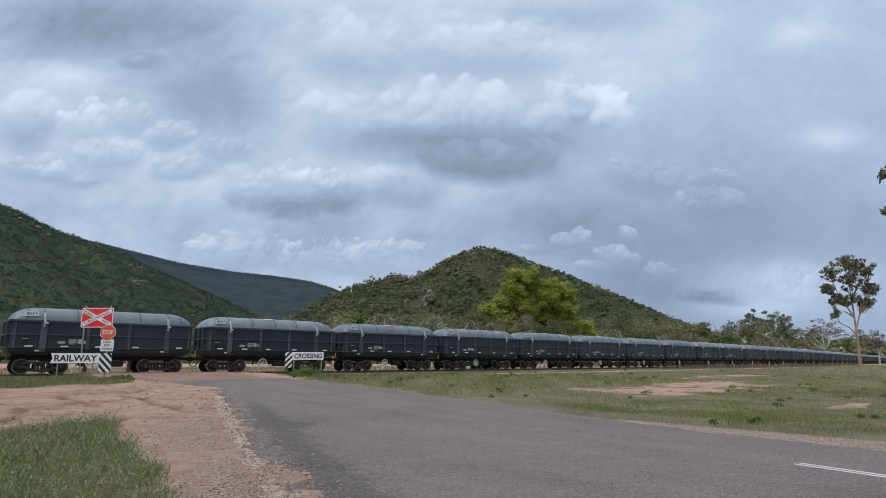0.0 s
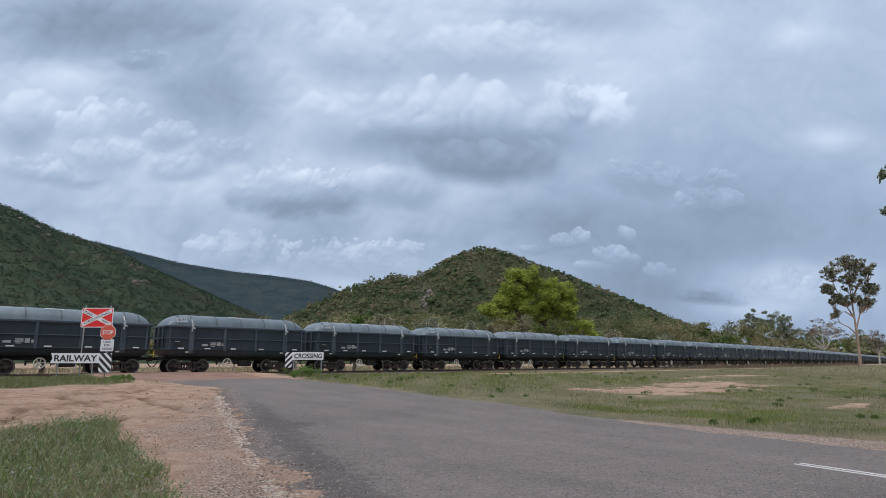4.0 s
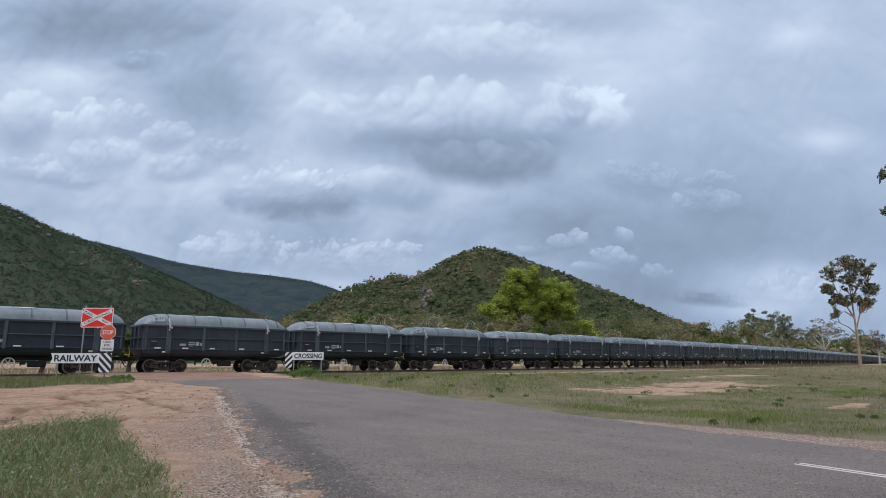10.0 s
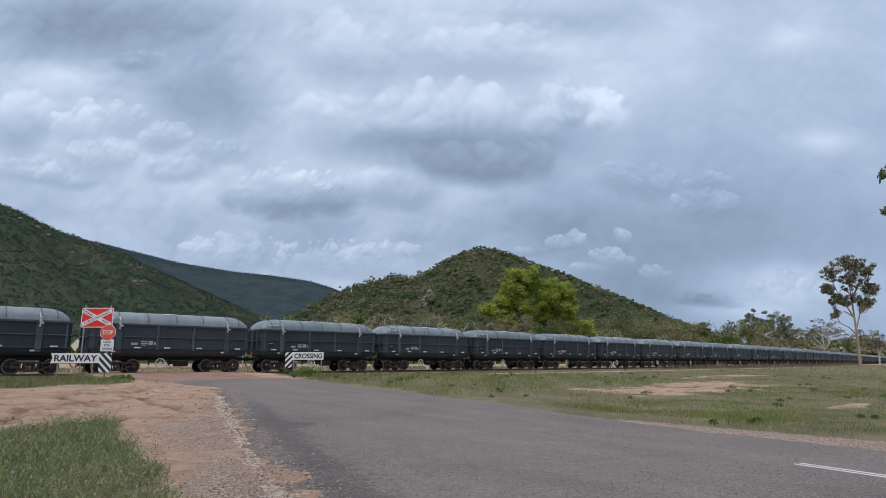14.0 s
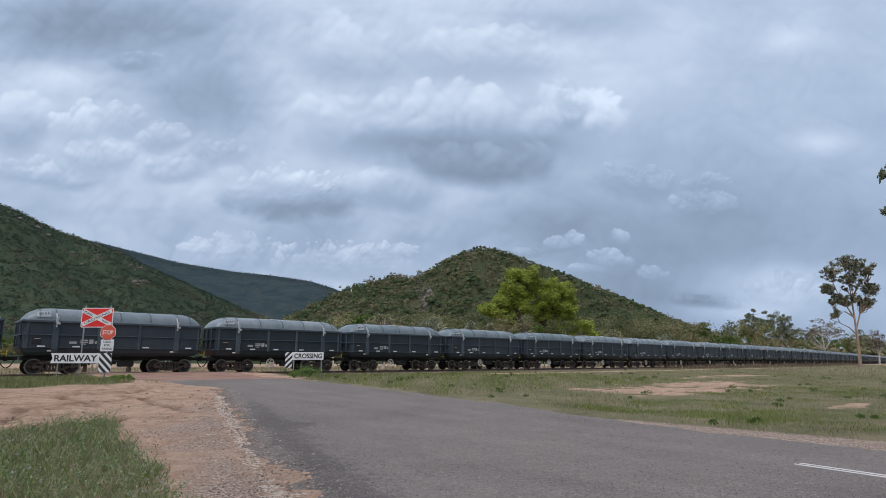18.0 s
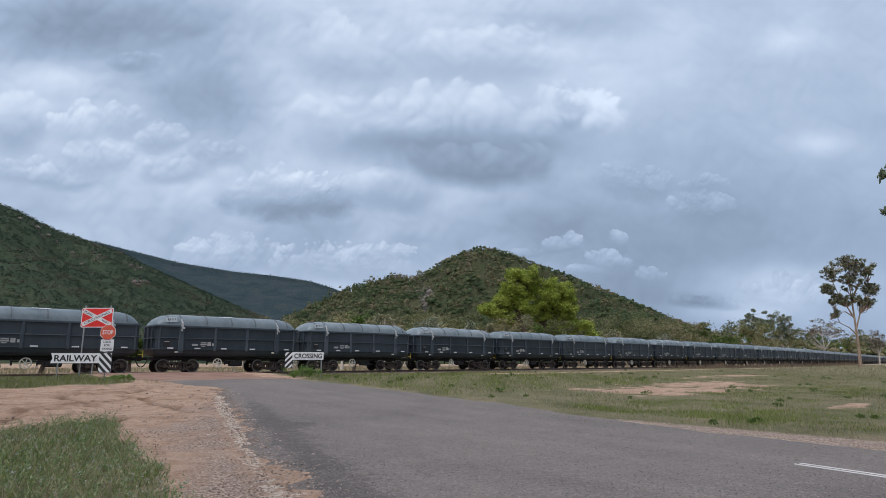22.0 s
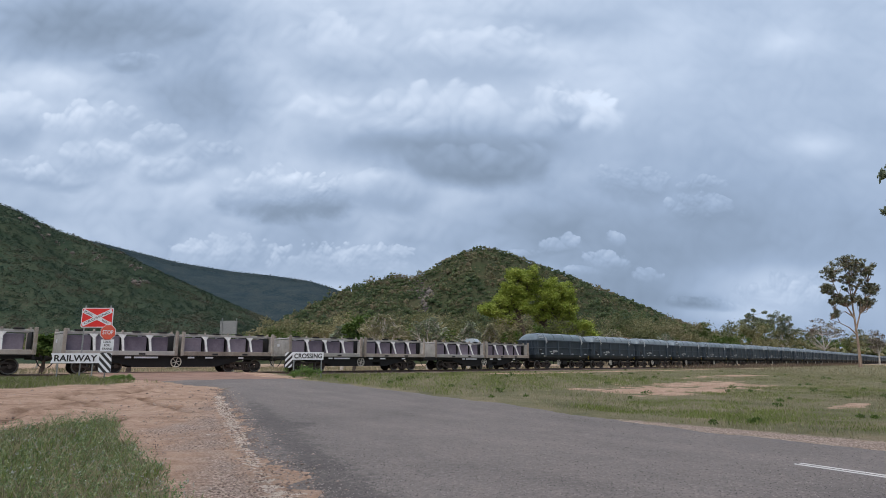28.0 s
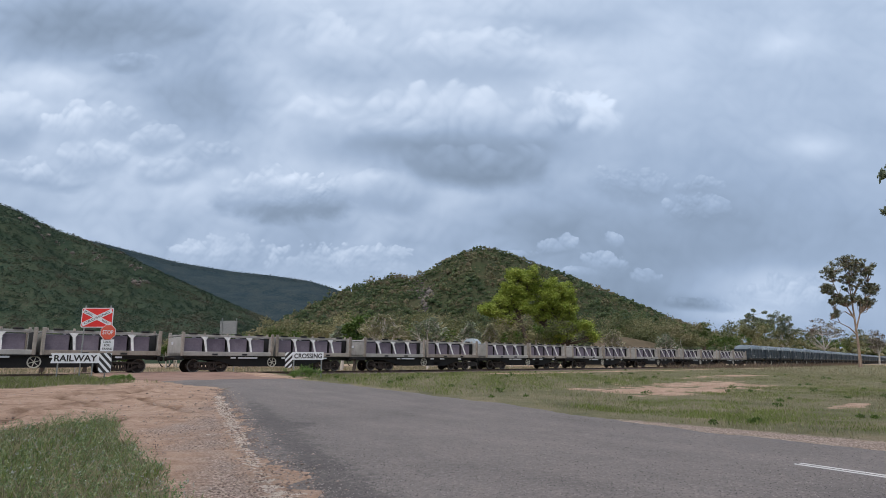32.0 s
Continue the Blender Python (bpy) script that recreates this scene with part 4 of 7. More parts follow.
def hill(name, label, ridge, u0, u1, front, top, back, material, seed, rough=0.16, nu=150, nr=60):
    us, rs = np.linspace(u0, u1, nu), np.linspace(front, back, nr)
    U, R = np.meshgrid(us, rs)
    Z = hill_height(U, R, ridge, front, top, back, rough, seed)
    v = np.stack([U * R, R, Z], -1).reshape(-1, 3)
    i = (np.arange(nr - 1)[:, None] * nu + np.arange(nu - 1)[None]).ravel()
    ob = mesh_of(name, v, np.stack([i, i + 1, i + nu + 1, i + nu], 1), material, smooth_faces=True)
    return tagged(ob, label, "hill", kind="structure")


def hill_woods(name, label, rng, ridge, u0, u1, front, top, back, count, size, per, leaf, material, seed, rough=0.16, crest=0.25, split=1, clearing=None):
    """Scrub trees spread over a hillside, more of them along its skyline."""
    u = u0 + (u1 - u0) * rng.random(count)
    r = front + (top * 1.03 - front) * np.sqrt(rng.random(count))
    k = int(count * crest)
    r[:k] = top * (0.97 + 0.05 * rng.random(k))
    keep = (wave(u * 40, r * 0.02, 2.0, seed) + 0.8 * rng.normal(size=count) > -0.75)
    keep[:k] |= rng.random(k) > 0.4
    u, r = u[keep], r[keep]
    z = hill_height(u, r, ridge, front, top, back, rough, seed)
    on = z > 2.5
    if clearing:
        cu, cr, wu, wr = clearing
        on &= (((u - cu - 0.00008 * (r - cr)) / wu) ** 2 + ((r - cr) / wr) ** 2 > 1) | (rng.random(len(u)) < 0.12)
    u, r, z = u[on], r[on], z[on]
    h = size * (0.4 + 1.2 * rng.random(len(u)) ** 2.5)
    c = np.stack([u * r, r, z + h * 0.55], 1)
    rad = np.stack([h * 0.5, h * 0.5, h * 0.42], 1) * (0.7 + 0.5 * rng.random((len(u), 1)))
    if split > 1:
        # a taller crown is a loose group of smaller heads
        o = rng.normal(size=(len(c), split, 3)) * rad[:, None] * [0.5, 0.5, 0.3]
        c = (c[:, None] + o - [0, 0, 0.22] * h[:, None, None]).reshape(-1, 3)
        rad = np.repeat(rad * 0.36, split, 0) * (0.7 + 0.6 * rng.random((len(c), 1)))
        h = np.repeat(h * 0.4, split)
    v, f = quads_and_tris(leaves(rng, c, rad * 1.05, per, leaf, shell=0.3, lay=0.6), lumps(rng, c - [0, 0, 0.12] * h[:, None], rad * 0.52, DOME, 0.28))
    ob = mesh_of(name, v, f, material, smooth_faces=True)
    return tagged(ob, label, "woodland", kind="stuff")


def hill_crowns(name, label, rng, ridge, u0, u1, front, top, back, count, size, heads, per, leaf, material, seed, rough=0.16, crest=0.1, clearing=None, sink=0.52, fat=0.55, heart=0.6, lay=0.6):
    """Trees with rounded crowns of several leafy heads, spread evenly over the visible slope."""
    u = u0 + (u1 - u0) * rng.random(count)
    t = rng.random(count)
    r = front + (top * 1.015 - front) * t ** 0.75
    k = int(count * crest)
    r[:k] = top * (0.97 + 0.05 * rng.random(k))
    z = hill_height(u, r, ridge, front, top, back, rough, seed)
    on = z > 1.5
    if clearing:
        cu, cr, wu, wr = clearing
        on &= (((u - cu - 0.00008 * (r - cr)) / wu) ** 2 + ((r - cr) / wr) ** 2 > 1) | (rng.random(len(u)) < 0.15)
    u, r, z = u[on], r[on], z[on]
    h = size * (0.45 + 0.75 * rng.random(len(u)) ** 1.5)
    h = h * (1 - 0.4 * smooth((r / top - 0.94) / 0.05))
    R = h * (0.36 + 0.16 * rng.random(len(u)))
    a = rng.normal(size=(len(u), heads, 3))
    a /= np.linalg.norm(a, axis=2)[:, :, None]
    a[:, :, 2] = np.abs(a[:, :, 2]) * 0.9 - 0.1
    c = (np.stack([u * r, r, z + h * sink], 1)[:, None] + a * R[:, None, None] * [0.7, 0.7, 0.6]).reshape(-1, 3)
    rad = np.repeat(R, heads)[:, None] * [fat, fat, fat * 0.82] * (0.6 + 0.6 * rng.random((len(c), 1)))
    v, f = leaves(rng, c, rad * 1.1, per, leaf, droop=0.1, shell=0.3, lay=lay)
    if heart:
        v, f = quads_and_tris((v, f), lumps(rng, c, rad * heart, DOME, 0.25))
    return tagged(mesh_of(name, v, f, material, smooth_faces=True), label, "woodland", kind="stuff")


def hills():
    rng = np.random.default_rng(11)
    knoll = ridge_of([(400, 25), (480, 62), (520, 82), (560, 103), (600, 121), (640, 135), (670, 144), (700, 149), (728, 147), (745, 155), (765, 169), (790, 183), (830, 202), (852, 206), (880, 203), (900, 197), (950, 177), (1000, 159), (1050, 138), (1100, 117), (1150, 95), (1200, 73), (1260, 50), (1330, 24), (1420, 8), (1700, 4)])
    spur = ridge_of([(-500, 440), (-200, 350), (0, 276), (36, 258), (71, 241), (107, 229), (143, 216), (179, 205), (205, 194), (240, 176), (330, 136), (400, 106), (480, 72), (560, 42), (660, 10), (800, 0)])
    far = ridge_of([(-200, 300), (100, 226), (150, 218), (200, 205), (300, 180), (400, 163), (470, 156), (540, 146), (590, 131), (640, 102), (700, 75), (800, 50), (1000, 25), (1300, 8)])
    hill("far_mountain", "long dark wooded mountain ridge on the horizon", far, -0.95, 0.45, 1200, 2100, 2900, FAR_SOIL_HAZED, 3.0, 0.1)
    hill("mountain_spur", "steep green scrubby mountain spur with brown patches", spur, -1.2, 0.0, 330, 950, 1500, HILL_SOIL, 1.0)
    hill("wooded_hill", "conical green wooded hill with rocky outcrops", knoll, -0.36, 0.8, 260, 640, 1000, KNOLL_SOIL, 2.0)
    bare = (-0.031, 505, 0.017, 85)
    bank = ridge_of([(1000, -20), (1035, 30), (1065, 52), (1110, 52), (1150, 44), (1200, 30), (1260, 8), (1320, -20)])
    hill("dry_bank", "low bank of dry brown grass beyond the railway", bank, 0.19, 0.5, 112, 140, 190, DRY_BANK, 5.0, 0.08, 60, 30)
    hill_woods("far_woods", "dark trees covering the far mountain", rng, far, -0.75, 0.3, 1200, 2100, 2900, 4200, 3.0, 4, 1.3, LEAF_FAR_HAZED, 3.0, 0.1, 1.0)
    hill_crowns("spur_woods", "dry woodland covering the mountain spur", rng, spur, -0.85, -0.1, 330, 950, 1500, 11500, 8.0, 2, 9, 0.85, LEAF_HILL, 1.0, crest=0.03, sink=0.2, fat=0.9, heart=0.0, lay=0.4)
    hill_woods("hill_scrub", "low scrub on the conical hill", rng, knoll, -0.34, 0.62, 260, 640, 1000, 5200, 4.2, 7, 0.5, LEAF_KNOLL, 2.0, crest=0.15)
    hill_crowns("hill_trees", "gum trees spread over the conical hill", rng, knoll, -0.34, 0.6, 260, 640, 1000, 4300, 7.4, 4, 11, 0.5, LEAF_KNOLL, 2.0, crest=0.1, fat=0.64, heart=0.62, lay=0.45, sink=0.4, clearing=bare)
    hill_woods("shoulder_trees", "taller spreading gum trees on the hill's lower shoulder", rng, knoll, -0.27, -0.035, 260, 640, 1000, 210, 11.0, 14, 0.46, LEAF_KNOLL, 2.0, crest=0.6, split=8, clearing=bare)
    # rocky outcrop below the left shoulder of the hill, and pale rocks high on the spur
    ico = bmesh.new()
    bmesh.ops.create_icosphere(ico, subdivisions=1, radius=1.0)
    round_v, round_f = np.array([v.co[:] for v in ico.verts]), np.array([[v.index for v in f.verts] for f in ico.faces])
    ico.free()

    def boulders(name, label, material, ridge, seed, front, top, back, spots, big):
        pieces = []
        for cu, cr, du, dr, count in spots:
            for _ in range(count):
                u, r = cu + du * rng.normal(), cr + dr * rng.normal()
                z = float(hill_height(np.array(u), np.array(r), ridge, front, top, back, 0.16, seed))
                q = big * (0.35 + rng.random() ** 3)
                vs = round_v * (q * np.array([1.1, 0.8, 0.9]) * (0.7 + 0.6 * rng.random(3))) * (0.75 + 0.5 * rng.random((len(round_v), 1)))
                pieces.append((vs + [u * r, r, z + 0.25 * q], round_f))
        v, f = joined(pieces)
        tagged(mesh_of(name, v, f, material), label, "rocks", kind="stuff")
    boulders("hill_rocks", "grey boulders of a rocky outcrop on the hill", ROCK, knoll, 2.0, 260, 640, 1000,
             [(-0.04, 560, 0.008, 18, 50), (-0.028, 520, 0.006, 22, 60), (-0.024, 480, 0.006, 20, 45), (-0.03, 450, 0.005, 10, 30), (-0.05, 600, 0.012, 16, 30)], 1.7)
    boulders("spur_rocks", "pale pinkish rock outcrops high on the spur", ROCK_PINK, spur, 1.0, 330, 950, 1500,
             [(-0.69, 850, 0.02, 18, 14), (-0.645, 830, 0.012, 16, 16), (-0.6, 800, 0.02, 20, 10), (-0.575, 830, 0.008, 10, 10), (-0.515, 860, 0.008, 12, 12), (-0.5, 700, 0.01, 12, 12), (-0.54, 930, 0.006, 6, 8), (-0.69, 900, 0.006, 6, 8)], 2.6)


def behind_line(x, y):
    """How far a point lies beyond the bending railway line."""
    s = along(x, y)
    a = np.clip(s - BEND_A, 0, BEND_L)
    k = BEND / BEND_L
    off = 0.5 * k * a * a + math.tan(BEND) * np.maximum(0, s - BEND_A - BEND_L)
    return -across(x, y) - off


def woodland():
    rng = np.random.default_rng(21)
    n = 580
    u = -0.9 + 1.8 * rng.random(n)
    # first distance on each bearing that is clear of the line
    rr = np.linspace(50, 800, 751)
    U, R = np.meshgrid(u, rr, indexing="ij")
    clear = behind_line(U * R, R) > 13 + 20 * smooth((0.25 - U) / 0.4)
    u = u[clear.any(1)]
    r0 = rr[np.argmax(clear, 1)][clear.any(1)]
    n = len(u)
    r = r0 * (1.0 + 0.4 * rng.random(n)) + 6
    bank = (u > 0.235) & (u < 0.36)
    r = np.where(bank, np.maximum(r, 142 + 40 * rng.random(n)), r)
    x, y = u * r, r
    tall = rng.random(n)
    rise = (96 - 24 * smooth((u - 0.25) / 0.3)) * (0.62 + 0.52 * tall ** 2) / 1093
    rise = rise * (0.5 + 0.5 * smooth((u + 0.36) / 0.12))
    h = np.clip(rise * r + 1.0, 3.5, 24.0)
    z = ground_z(x, y)
    east = u > -0.34 + 0.1 * rng.random(len(x))
    draw = rng.random(len(x))
    olive = (draw < 0.52) & east
    dark = (draw > 0.87) | (~east & (draw < 0.45))
    for name, label, pick, material in (("woodland_trees", "olive green dry woodland trees beyond the railway", olive, LEAF_MID),
                                        ("woodland_shrubs", "grey-green shrubs among the woodland", ~olive & ~dark, LEAF_OLIVE),
                                        ("dark_woodland", "darker green trees among the woodland", dark, LEAF_DEEP)):
        hh, heads = h[pick], 9
        a = rng.normal(size=(len(hh), heads, 3))
        a /= np.linalg.norm(a, axis=2)[:, :, None]
        a[:, :, 2] = np.abs(a[:, :, 2]) * 1.1 - 0.35
        reach = hh[:, None, None] * [0.25, 0.25, 0.24] * (0.6 + 0.5 * rng.random((len(hh), heads, 1)))
        c = (np.stack([x[pick], y[pick], z[pick] + hh * 0.66], 1)[:, None] + a * reach).reshape(-1, 3)
        rad = np.repeat(hh, heads)[:, None] * [0.15, 0.15, 0.11] * (0.65 + 0.6 * rng.random((len(c), 1)))
        v, f = leaves(rng, c, rad * 1.1, 56, np.repeat(0.085 + 0.0009 * y[pick], heads), shell=0, lay=0.7)
        tagged(mesh_of(name, v, f, material), label, "woodland", kind="stuff")
    # the far end of the woodland closes the view down the line
    k = 150
    fu = 0.42 + 0.5 * rng.random(k)
    fr = 400 + 240 * rng.random(k)
    fh = fr * (26 + 16 * rng.random(k)) / 1093
    fc = np.repeat(np.stack([fu * fr, fr, np.full(k, 0.8) + fh * 0.5], 1), 9, 0) + rng.normal(size=(k * 9, 3)) * np.repeat(fh, 9)[:, None] * [0.26, 0.26, 0.17]
    frad = np.repeat(fh, 9)[:, None] * [0.24, 0.24, 0.19]
    v, f = quads_and_tris(leaves(rng, fc, frad, 16, 0.55, shell=0.1, lay=0.7), lumps(rng, fc, frad * 0.6, BALL, 0.25))
    tagged(mesh_of("distant_woodland", v, f, LEAF_MID), "distant dry woodland at the end of the line", "woodland", kind="stuff")
    # pale trunks between the crowns
    pieces = []
    for i in np.where(rng.random(len(x)) < 0.12)[0][:200]:
        hh = h[i] * (0.45 + 0.25 * rng.random())
        lean = rng.normal(size=2) * 0.1 * hh
        pieces.append(tube([(x[i], y[i], z[i]), (x[i] + lean[0] * 0.4, y[i] + lean[1] * 0.4, z[i] + hh * 0.5), (x[i] + lean[0], y[i] + lean[1], z[i] + hh)],
                           [0.14, 0.09, 0.03], 5))
    v, f = joined(pieces)
    tagged(mesh_of("woodland_trunks", v, f, BARK_WHITE), "thin pale gum trunks among the woodland", "tree trunks", kind="stuff")


def tree(name, label, rng, base, stems, clumps, bark, leaf, per, size, trunk_r, droop=0.3, shell=0.45, limbs=True, twig=0.05, heart=0.0):
    """stems: polylines from the ground; clumps: (x, y, z, rx, ry, rz) of leaf masses, all relative to the base."""
    root = thing(name, label, "tree", at=pose(*base))
    pieces = []
    ends = []
    for pts in stems:
        k = len(pts)
        pieces.append(tube(pts, [trunk_r * (1.0 if pts is stems[0] or pts[0][2] < 0.1 else 0.5) * (1 - 0.82 * i / (k - 1)) * (1.25 if i == 0 else 1) for i in range(k)], 9))
        ends += [np.array(q, float) for q in pts[1:]]
    if limbs:
        for c in clumps:
            c = np.array(c[:3], float)
            lower = [e for e in ends if e[2] < c[2] - 0.2] or ends
            e = min(lower, key=lambda q: np.linalg.norm(q - c))
            m = (e + c) / 2 + rng.normal(size=3) * 0.08 * np.linalg.norm(c - e) + [0, 0, -0.06 * np.linalg.norm(c - e)]
            pieces.append(tube([e, m, c], [trunk_r * 0.22, trunk_r * 0.14, twig], 6))
    v, f = joined(pieces)
    mesh_of("trunk", v, f, bark, root, smooth_faces=True)
    c = np.array(clumps, float)
    v, f = leaves(rng, c[:, :3], c[:, 3:], per, size, droop, shell, 0.6)
    if heart:
        v, f = quads_and_tris((v, f), lumps(rng, c[:, :3], c[:, 3:] * heart, BALL, 0.2))
    mesh_of("crown", v, f, leaf, root)
    return root


def clumps_in(rng, lobes, count, r):
    out = []
    for (x, y, z, rx, ry, rz), k in zip(lobes, count):
        for _ in range(k):
            d = rng.normal(size=3)
            d /= np.linalg.norm(d)
            q = d * rng.random() ** 0.4
            rr = r * (0.65 + 0.7 * rng.random())
            out.append((x + q[0] * rx, y + q[1] * ry, z + q[2] * rz, rr, rr, rr * 0.75))
    return out


def hero_trees():
    rng = np.random.default_rng(5)
    # the big yellow-green tree beyond the line, 105 m off
    x0, y0 = sight(930, 620, 105)[0], 105.0

    def at(px, py, d=0.0):
        x, _, z = sight(px, py, 105)
        return (x - x0, d, z - 0.74)
    lobes = [(*at(925, 488), 3.0, 3.0, 1.7), (*at(905, 515), 2.2, 2.6, 1.9), (*at(945, 512), 2.4, 2.6, 2.0), (*at(985, 511), 2.6, 2.8, 1.7), (*at(890, 536), 1.7, 2.0, 1.3), (*at(1003, 530), 1.7, 2.2, 1.6), (*at(1000, 548), 2.3, 2.8, 2.0), (*at(965, 552), 2.6, 3.0, 2.2),
             (*at(868, 549), 2.1, 2.2, 1.1), (*at(893, 560), 1.8, 2.2, 1.5), (*at(1012, 578), 1.5, 2.0, 1.8), (*at(980, 590), 2.2, 2.2, 1.6), (*at(1035, 577), 1.2, 1.4, 0.8), (*at(1050, 596), 1.0, 1.2, 0.9), (*at(917, 530), 2.6, 2.4, 1.6), (*at(934, 548, -1.0), 1.6, 1.6, 1.2), (*at(985, 535, -1.5), 3.0, 2.0, 2.4)]
    cl = clumps_in(rng, lobes, (46, 42, 48, 46, 22, 28, 42, 48, 34, 28, 24, 32, 14, 9, 40, 14, 36), 0.9)
    stems = [[at(938, 641), at(936, 610), at(926, 583), at(917, 556), at(922, 528), at(927, 500)], [at(927, 585), at(915, 566), at(900, 556), at(880, 552)],
             [at(940, 635), at(950, 600), at(962, 575), at(976, 550), at(985, 525)], [at(918, 558), at(908, 538), at(903, 515)], [at(960, 580), at(985, 570), at(1003, 552)],
             [at(1003, 641, 1.5), at(1003, 610, 1.5), at(1007, 585, 1.0), at(1012, 565, 0.5)], [at(921, 530), at(935, 515), at(946, 500)]]
    tree("lime_green_tree", "large spreading yellow-green tree with dark forked trunk", rng, (x0, y0, 0.74), stems, cl, BARK_DARK, LEAF_LIME, 140, 0.18, 0.55, shell=0.1, heart=0.3)
    # the tall pale gum by the line, 103 m off
    x2 = sight(1524, 650, 103)[0]

    def at2(px, py, d=0.0):
        x, _, z = sight(px, py, 103)
        return (x - x2, d, z - 0.74)
    lobes = [(*at2(1500, 464), 2.6, 2.4, 1.0), (*at2(1530, 476), 1.6, 1.8, 1.2), (*at2(1468, 484), 1.3, 1.6, 1.2), (*at2(1464, 512), 0.9, 1.2, 1.1), (*at2(1482, 530), 1.3, 1.6, 0.9), (*at2(1540, 512), 1.1, 1.4, 1.2),
             (*at2(1534, 536), 1.3, 1.5, 0.8), (*at2(1506, 500), 2.0, 2.0, 1.6), (*at2(1503, 487), 2.7, 2.3, 2.4), (*at2(1508, 530), 1.4, 1.6, 0.9), (*at2(1478, 556), 0.7, 0.9, 0.7)]
    cl = clumps_in(rng, lobes, (46, 33, 34, 38, 44, 40, 40, 26, 40, 26, 18), 0.42)
    stems = [[at2(1523, 650), at2(1520, 618), at2(1516, 590), at2(1512, 562), at2(1507, 530), at2(1502, 500), at2(1504, 470)], [at2(1515, 584), at2(1522, 555), at2(1531, 528), at2(1536, 500), at2(1532, 478)],
             [at2(1512, 564), at2(1499, 543), at2(1485, 525), at2(1474, 500), at2(1470, 486)], [at2(1507, 532), at2(1518, 508), at2(1524, 482)], [at2(1516, 592), at2(1503, 580), at2(1487, 572), at2(1470, 566)], [at2(1486, 526), at2(1472, 522), at2(1463, 514)],
             [at2(1512, 562), at2(1496, 552), at2(1480, 554)], [at2(1531, 530), at2(1543, 520), at2(1548, 508)]]
    tree("gum_tree", "tall slender gum tree with pale trunk and sparse crown", rng, (x2, 103.0, 0.74), stems, cl, BARK, LEAF_GUM, 64, 0.13, 0.24, droop=0.8, shell=0.01)
    # gums further off on the far side
    m3 = 230 / 1093
    for k, (px, top, w, leaf, bark, per, label) in enumerate((
            (1342, 542, 36, LEAF_PALE, BARK_WHITE, 130, "broad grey-green gum tree above the woodland"), (1388, 547, 24, LEAF_PALE, BARK_WHITE, 90, "grey-green gum tree with thin crown"),
            (1460, 560, 36, TWIGS, BARK_WHITE, 60, "nearly bare pale gum tree with fine twigs"), (1556, 583, 16, TWIGS, BARK_WHITE, 50, "small bare pale tree"),
            (1247, 566, 13, LEAF_DEEP, BARK_DARK, 110, "small dark green tree above the woodland"))):
        hh = (641 - top) * m3 + 0.9
        ww = w * m3
        lobes = [(0, 0, hh * 0.74, ww * 0.8, ww * 0.8, hh * 0.25), (-ww * 0.55, 0, hh * 0.6, ww * 0.55, ww * 0.5, hh * 0.2), (ww * 0.55, 0, hh * 0.62, ww * 0.55, ww * 0.5, hh * 0.22)]
        cl = [(*c[:3], c[3], c[4], c[5] * 0.85) for c in clumps_in(rng, lobes, (34, 16, 16), 1.15)]
        stems = [[(0, 0, 0), (0.3, 0, hh * 0.3), (0, 0, hh * 0.6), (-0.4, 0, hh * 0.85)], [(0.3, 0, hh * 0.3), (ww * 0.5, 0, hh * 0.55), (ww * 0.6, 0, hh * 0.75)],
                 [(0.2, 0, hh * 0.34), (-ww * 0.5, 0, hh * 0.6), (-ww * 0.6, 0, hh * 0.72)]]
        tree("gum_tree", label, rng, ((px - 784) / 1093 * 230, 230.0, 0.7), stems, cl, bark, leaf, per, 0.3 if leaf is not TWIGS else 0.2, 0.3, shell=0.05)
    # spreading gums along the front of the woodland, pale limbs showing through
    for px, top, w, leaf, label in ((678, 547, 42, LEAF_TAN, "spreading olive-brown gum tree with white forked limbs"), (757, 550, 34, LEAF_PALE, "rounded grey-green gum tree at the woodland's edge"),
                                    (829, 562, 22, LEAF_PALE, "slender grey-green gum with a white trunk"), (868, 568, 20, LEAF_TAN, "small olive gum beside the big tree"), (605, 568, 22, LEAF_PALE, "small grey-green gum at the woodland's edge"),
                                    (1085, 576, 24, LEAF_TAN, "olive gum tree above the dry bank"), (1180, 583, 22, LEAF_PALE, "grey-green gum tree beyond the dry bank")):
        rr = np.linspace(40, 300, 521)
        d = float(rr[np.argmax(behind_line((px - 784) / 1093 * rr, rr) > 16)])
        hh, ww = (641 - top) * d / 1093 + 0.86, w * d / 1093
        lobes = [(0, 0, hh * 0.76, ww * 0.62, ww * 0.6, hh * 0.17), (-ww * 0.55, 0, hh * 0.6, ww * 0.45, ww * 0.5, hh * 0.17), (ww * 0.55, 0, hh * 0.6, ww * 0.45, ww * 0.5, hh * 0.17), (0, 0.5, hh * 0.5, ww * 0.6, ww * 0.5, hh * 0.15)]
        cl = clumps_in(rng, lobes, (26, 17, 17, 8), 0.1 * hh)
        fork = 0.3 + 0.1 * rng.random()
        stems = [[(0, 0, 0), (0.15, 0, hh * fork), (-0.1, 0, hh * 0.6), (0.2, 0, hh * 0.85)], [(0.15, 0, hh * fork), (ww * 0.4, 0, hh * 0.52), (ww * 0.6, 0, hh * 0.68)], [(0.1, 0, hh * (fork - 0.05)), (-ww * 0.4, -0.2, hh * 0.5), (-ww * 0.6, 0, hh * 0.66)]]
        tree("gum_tree", label, rng, ((px - 784) / 1093 * d, d, 0.72), stems, cl, BARK_WHITE, leaf, 14, 0.22, 0.17, shell=0.0)
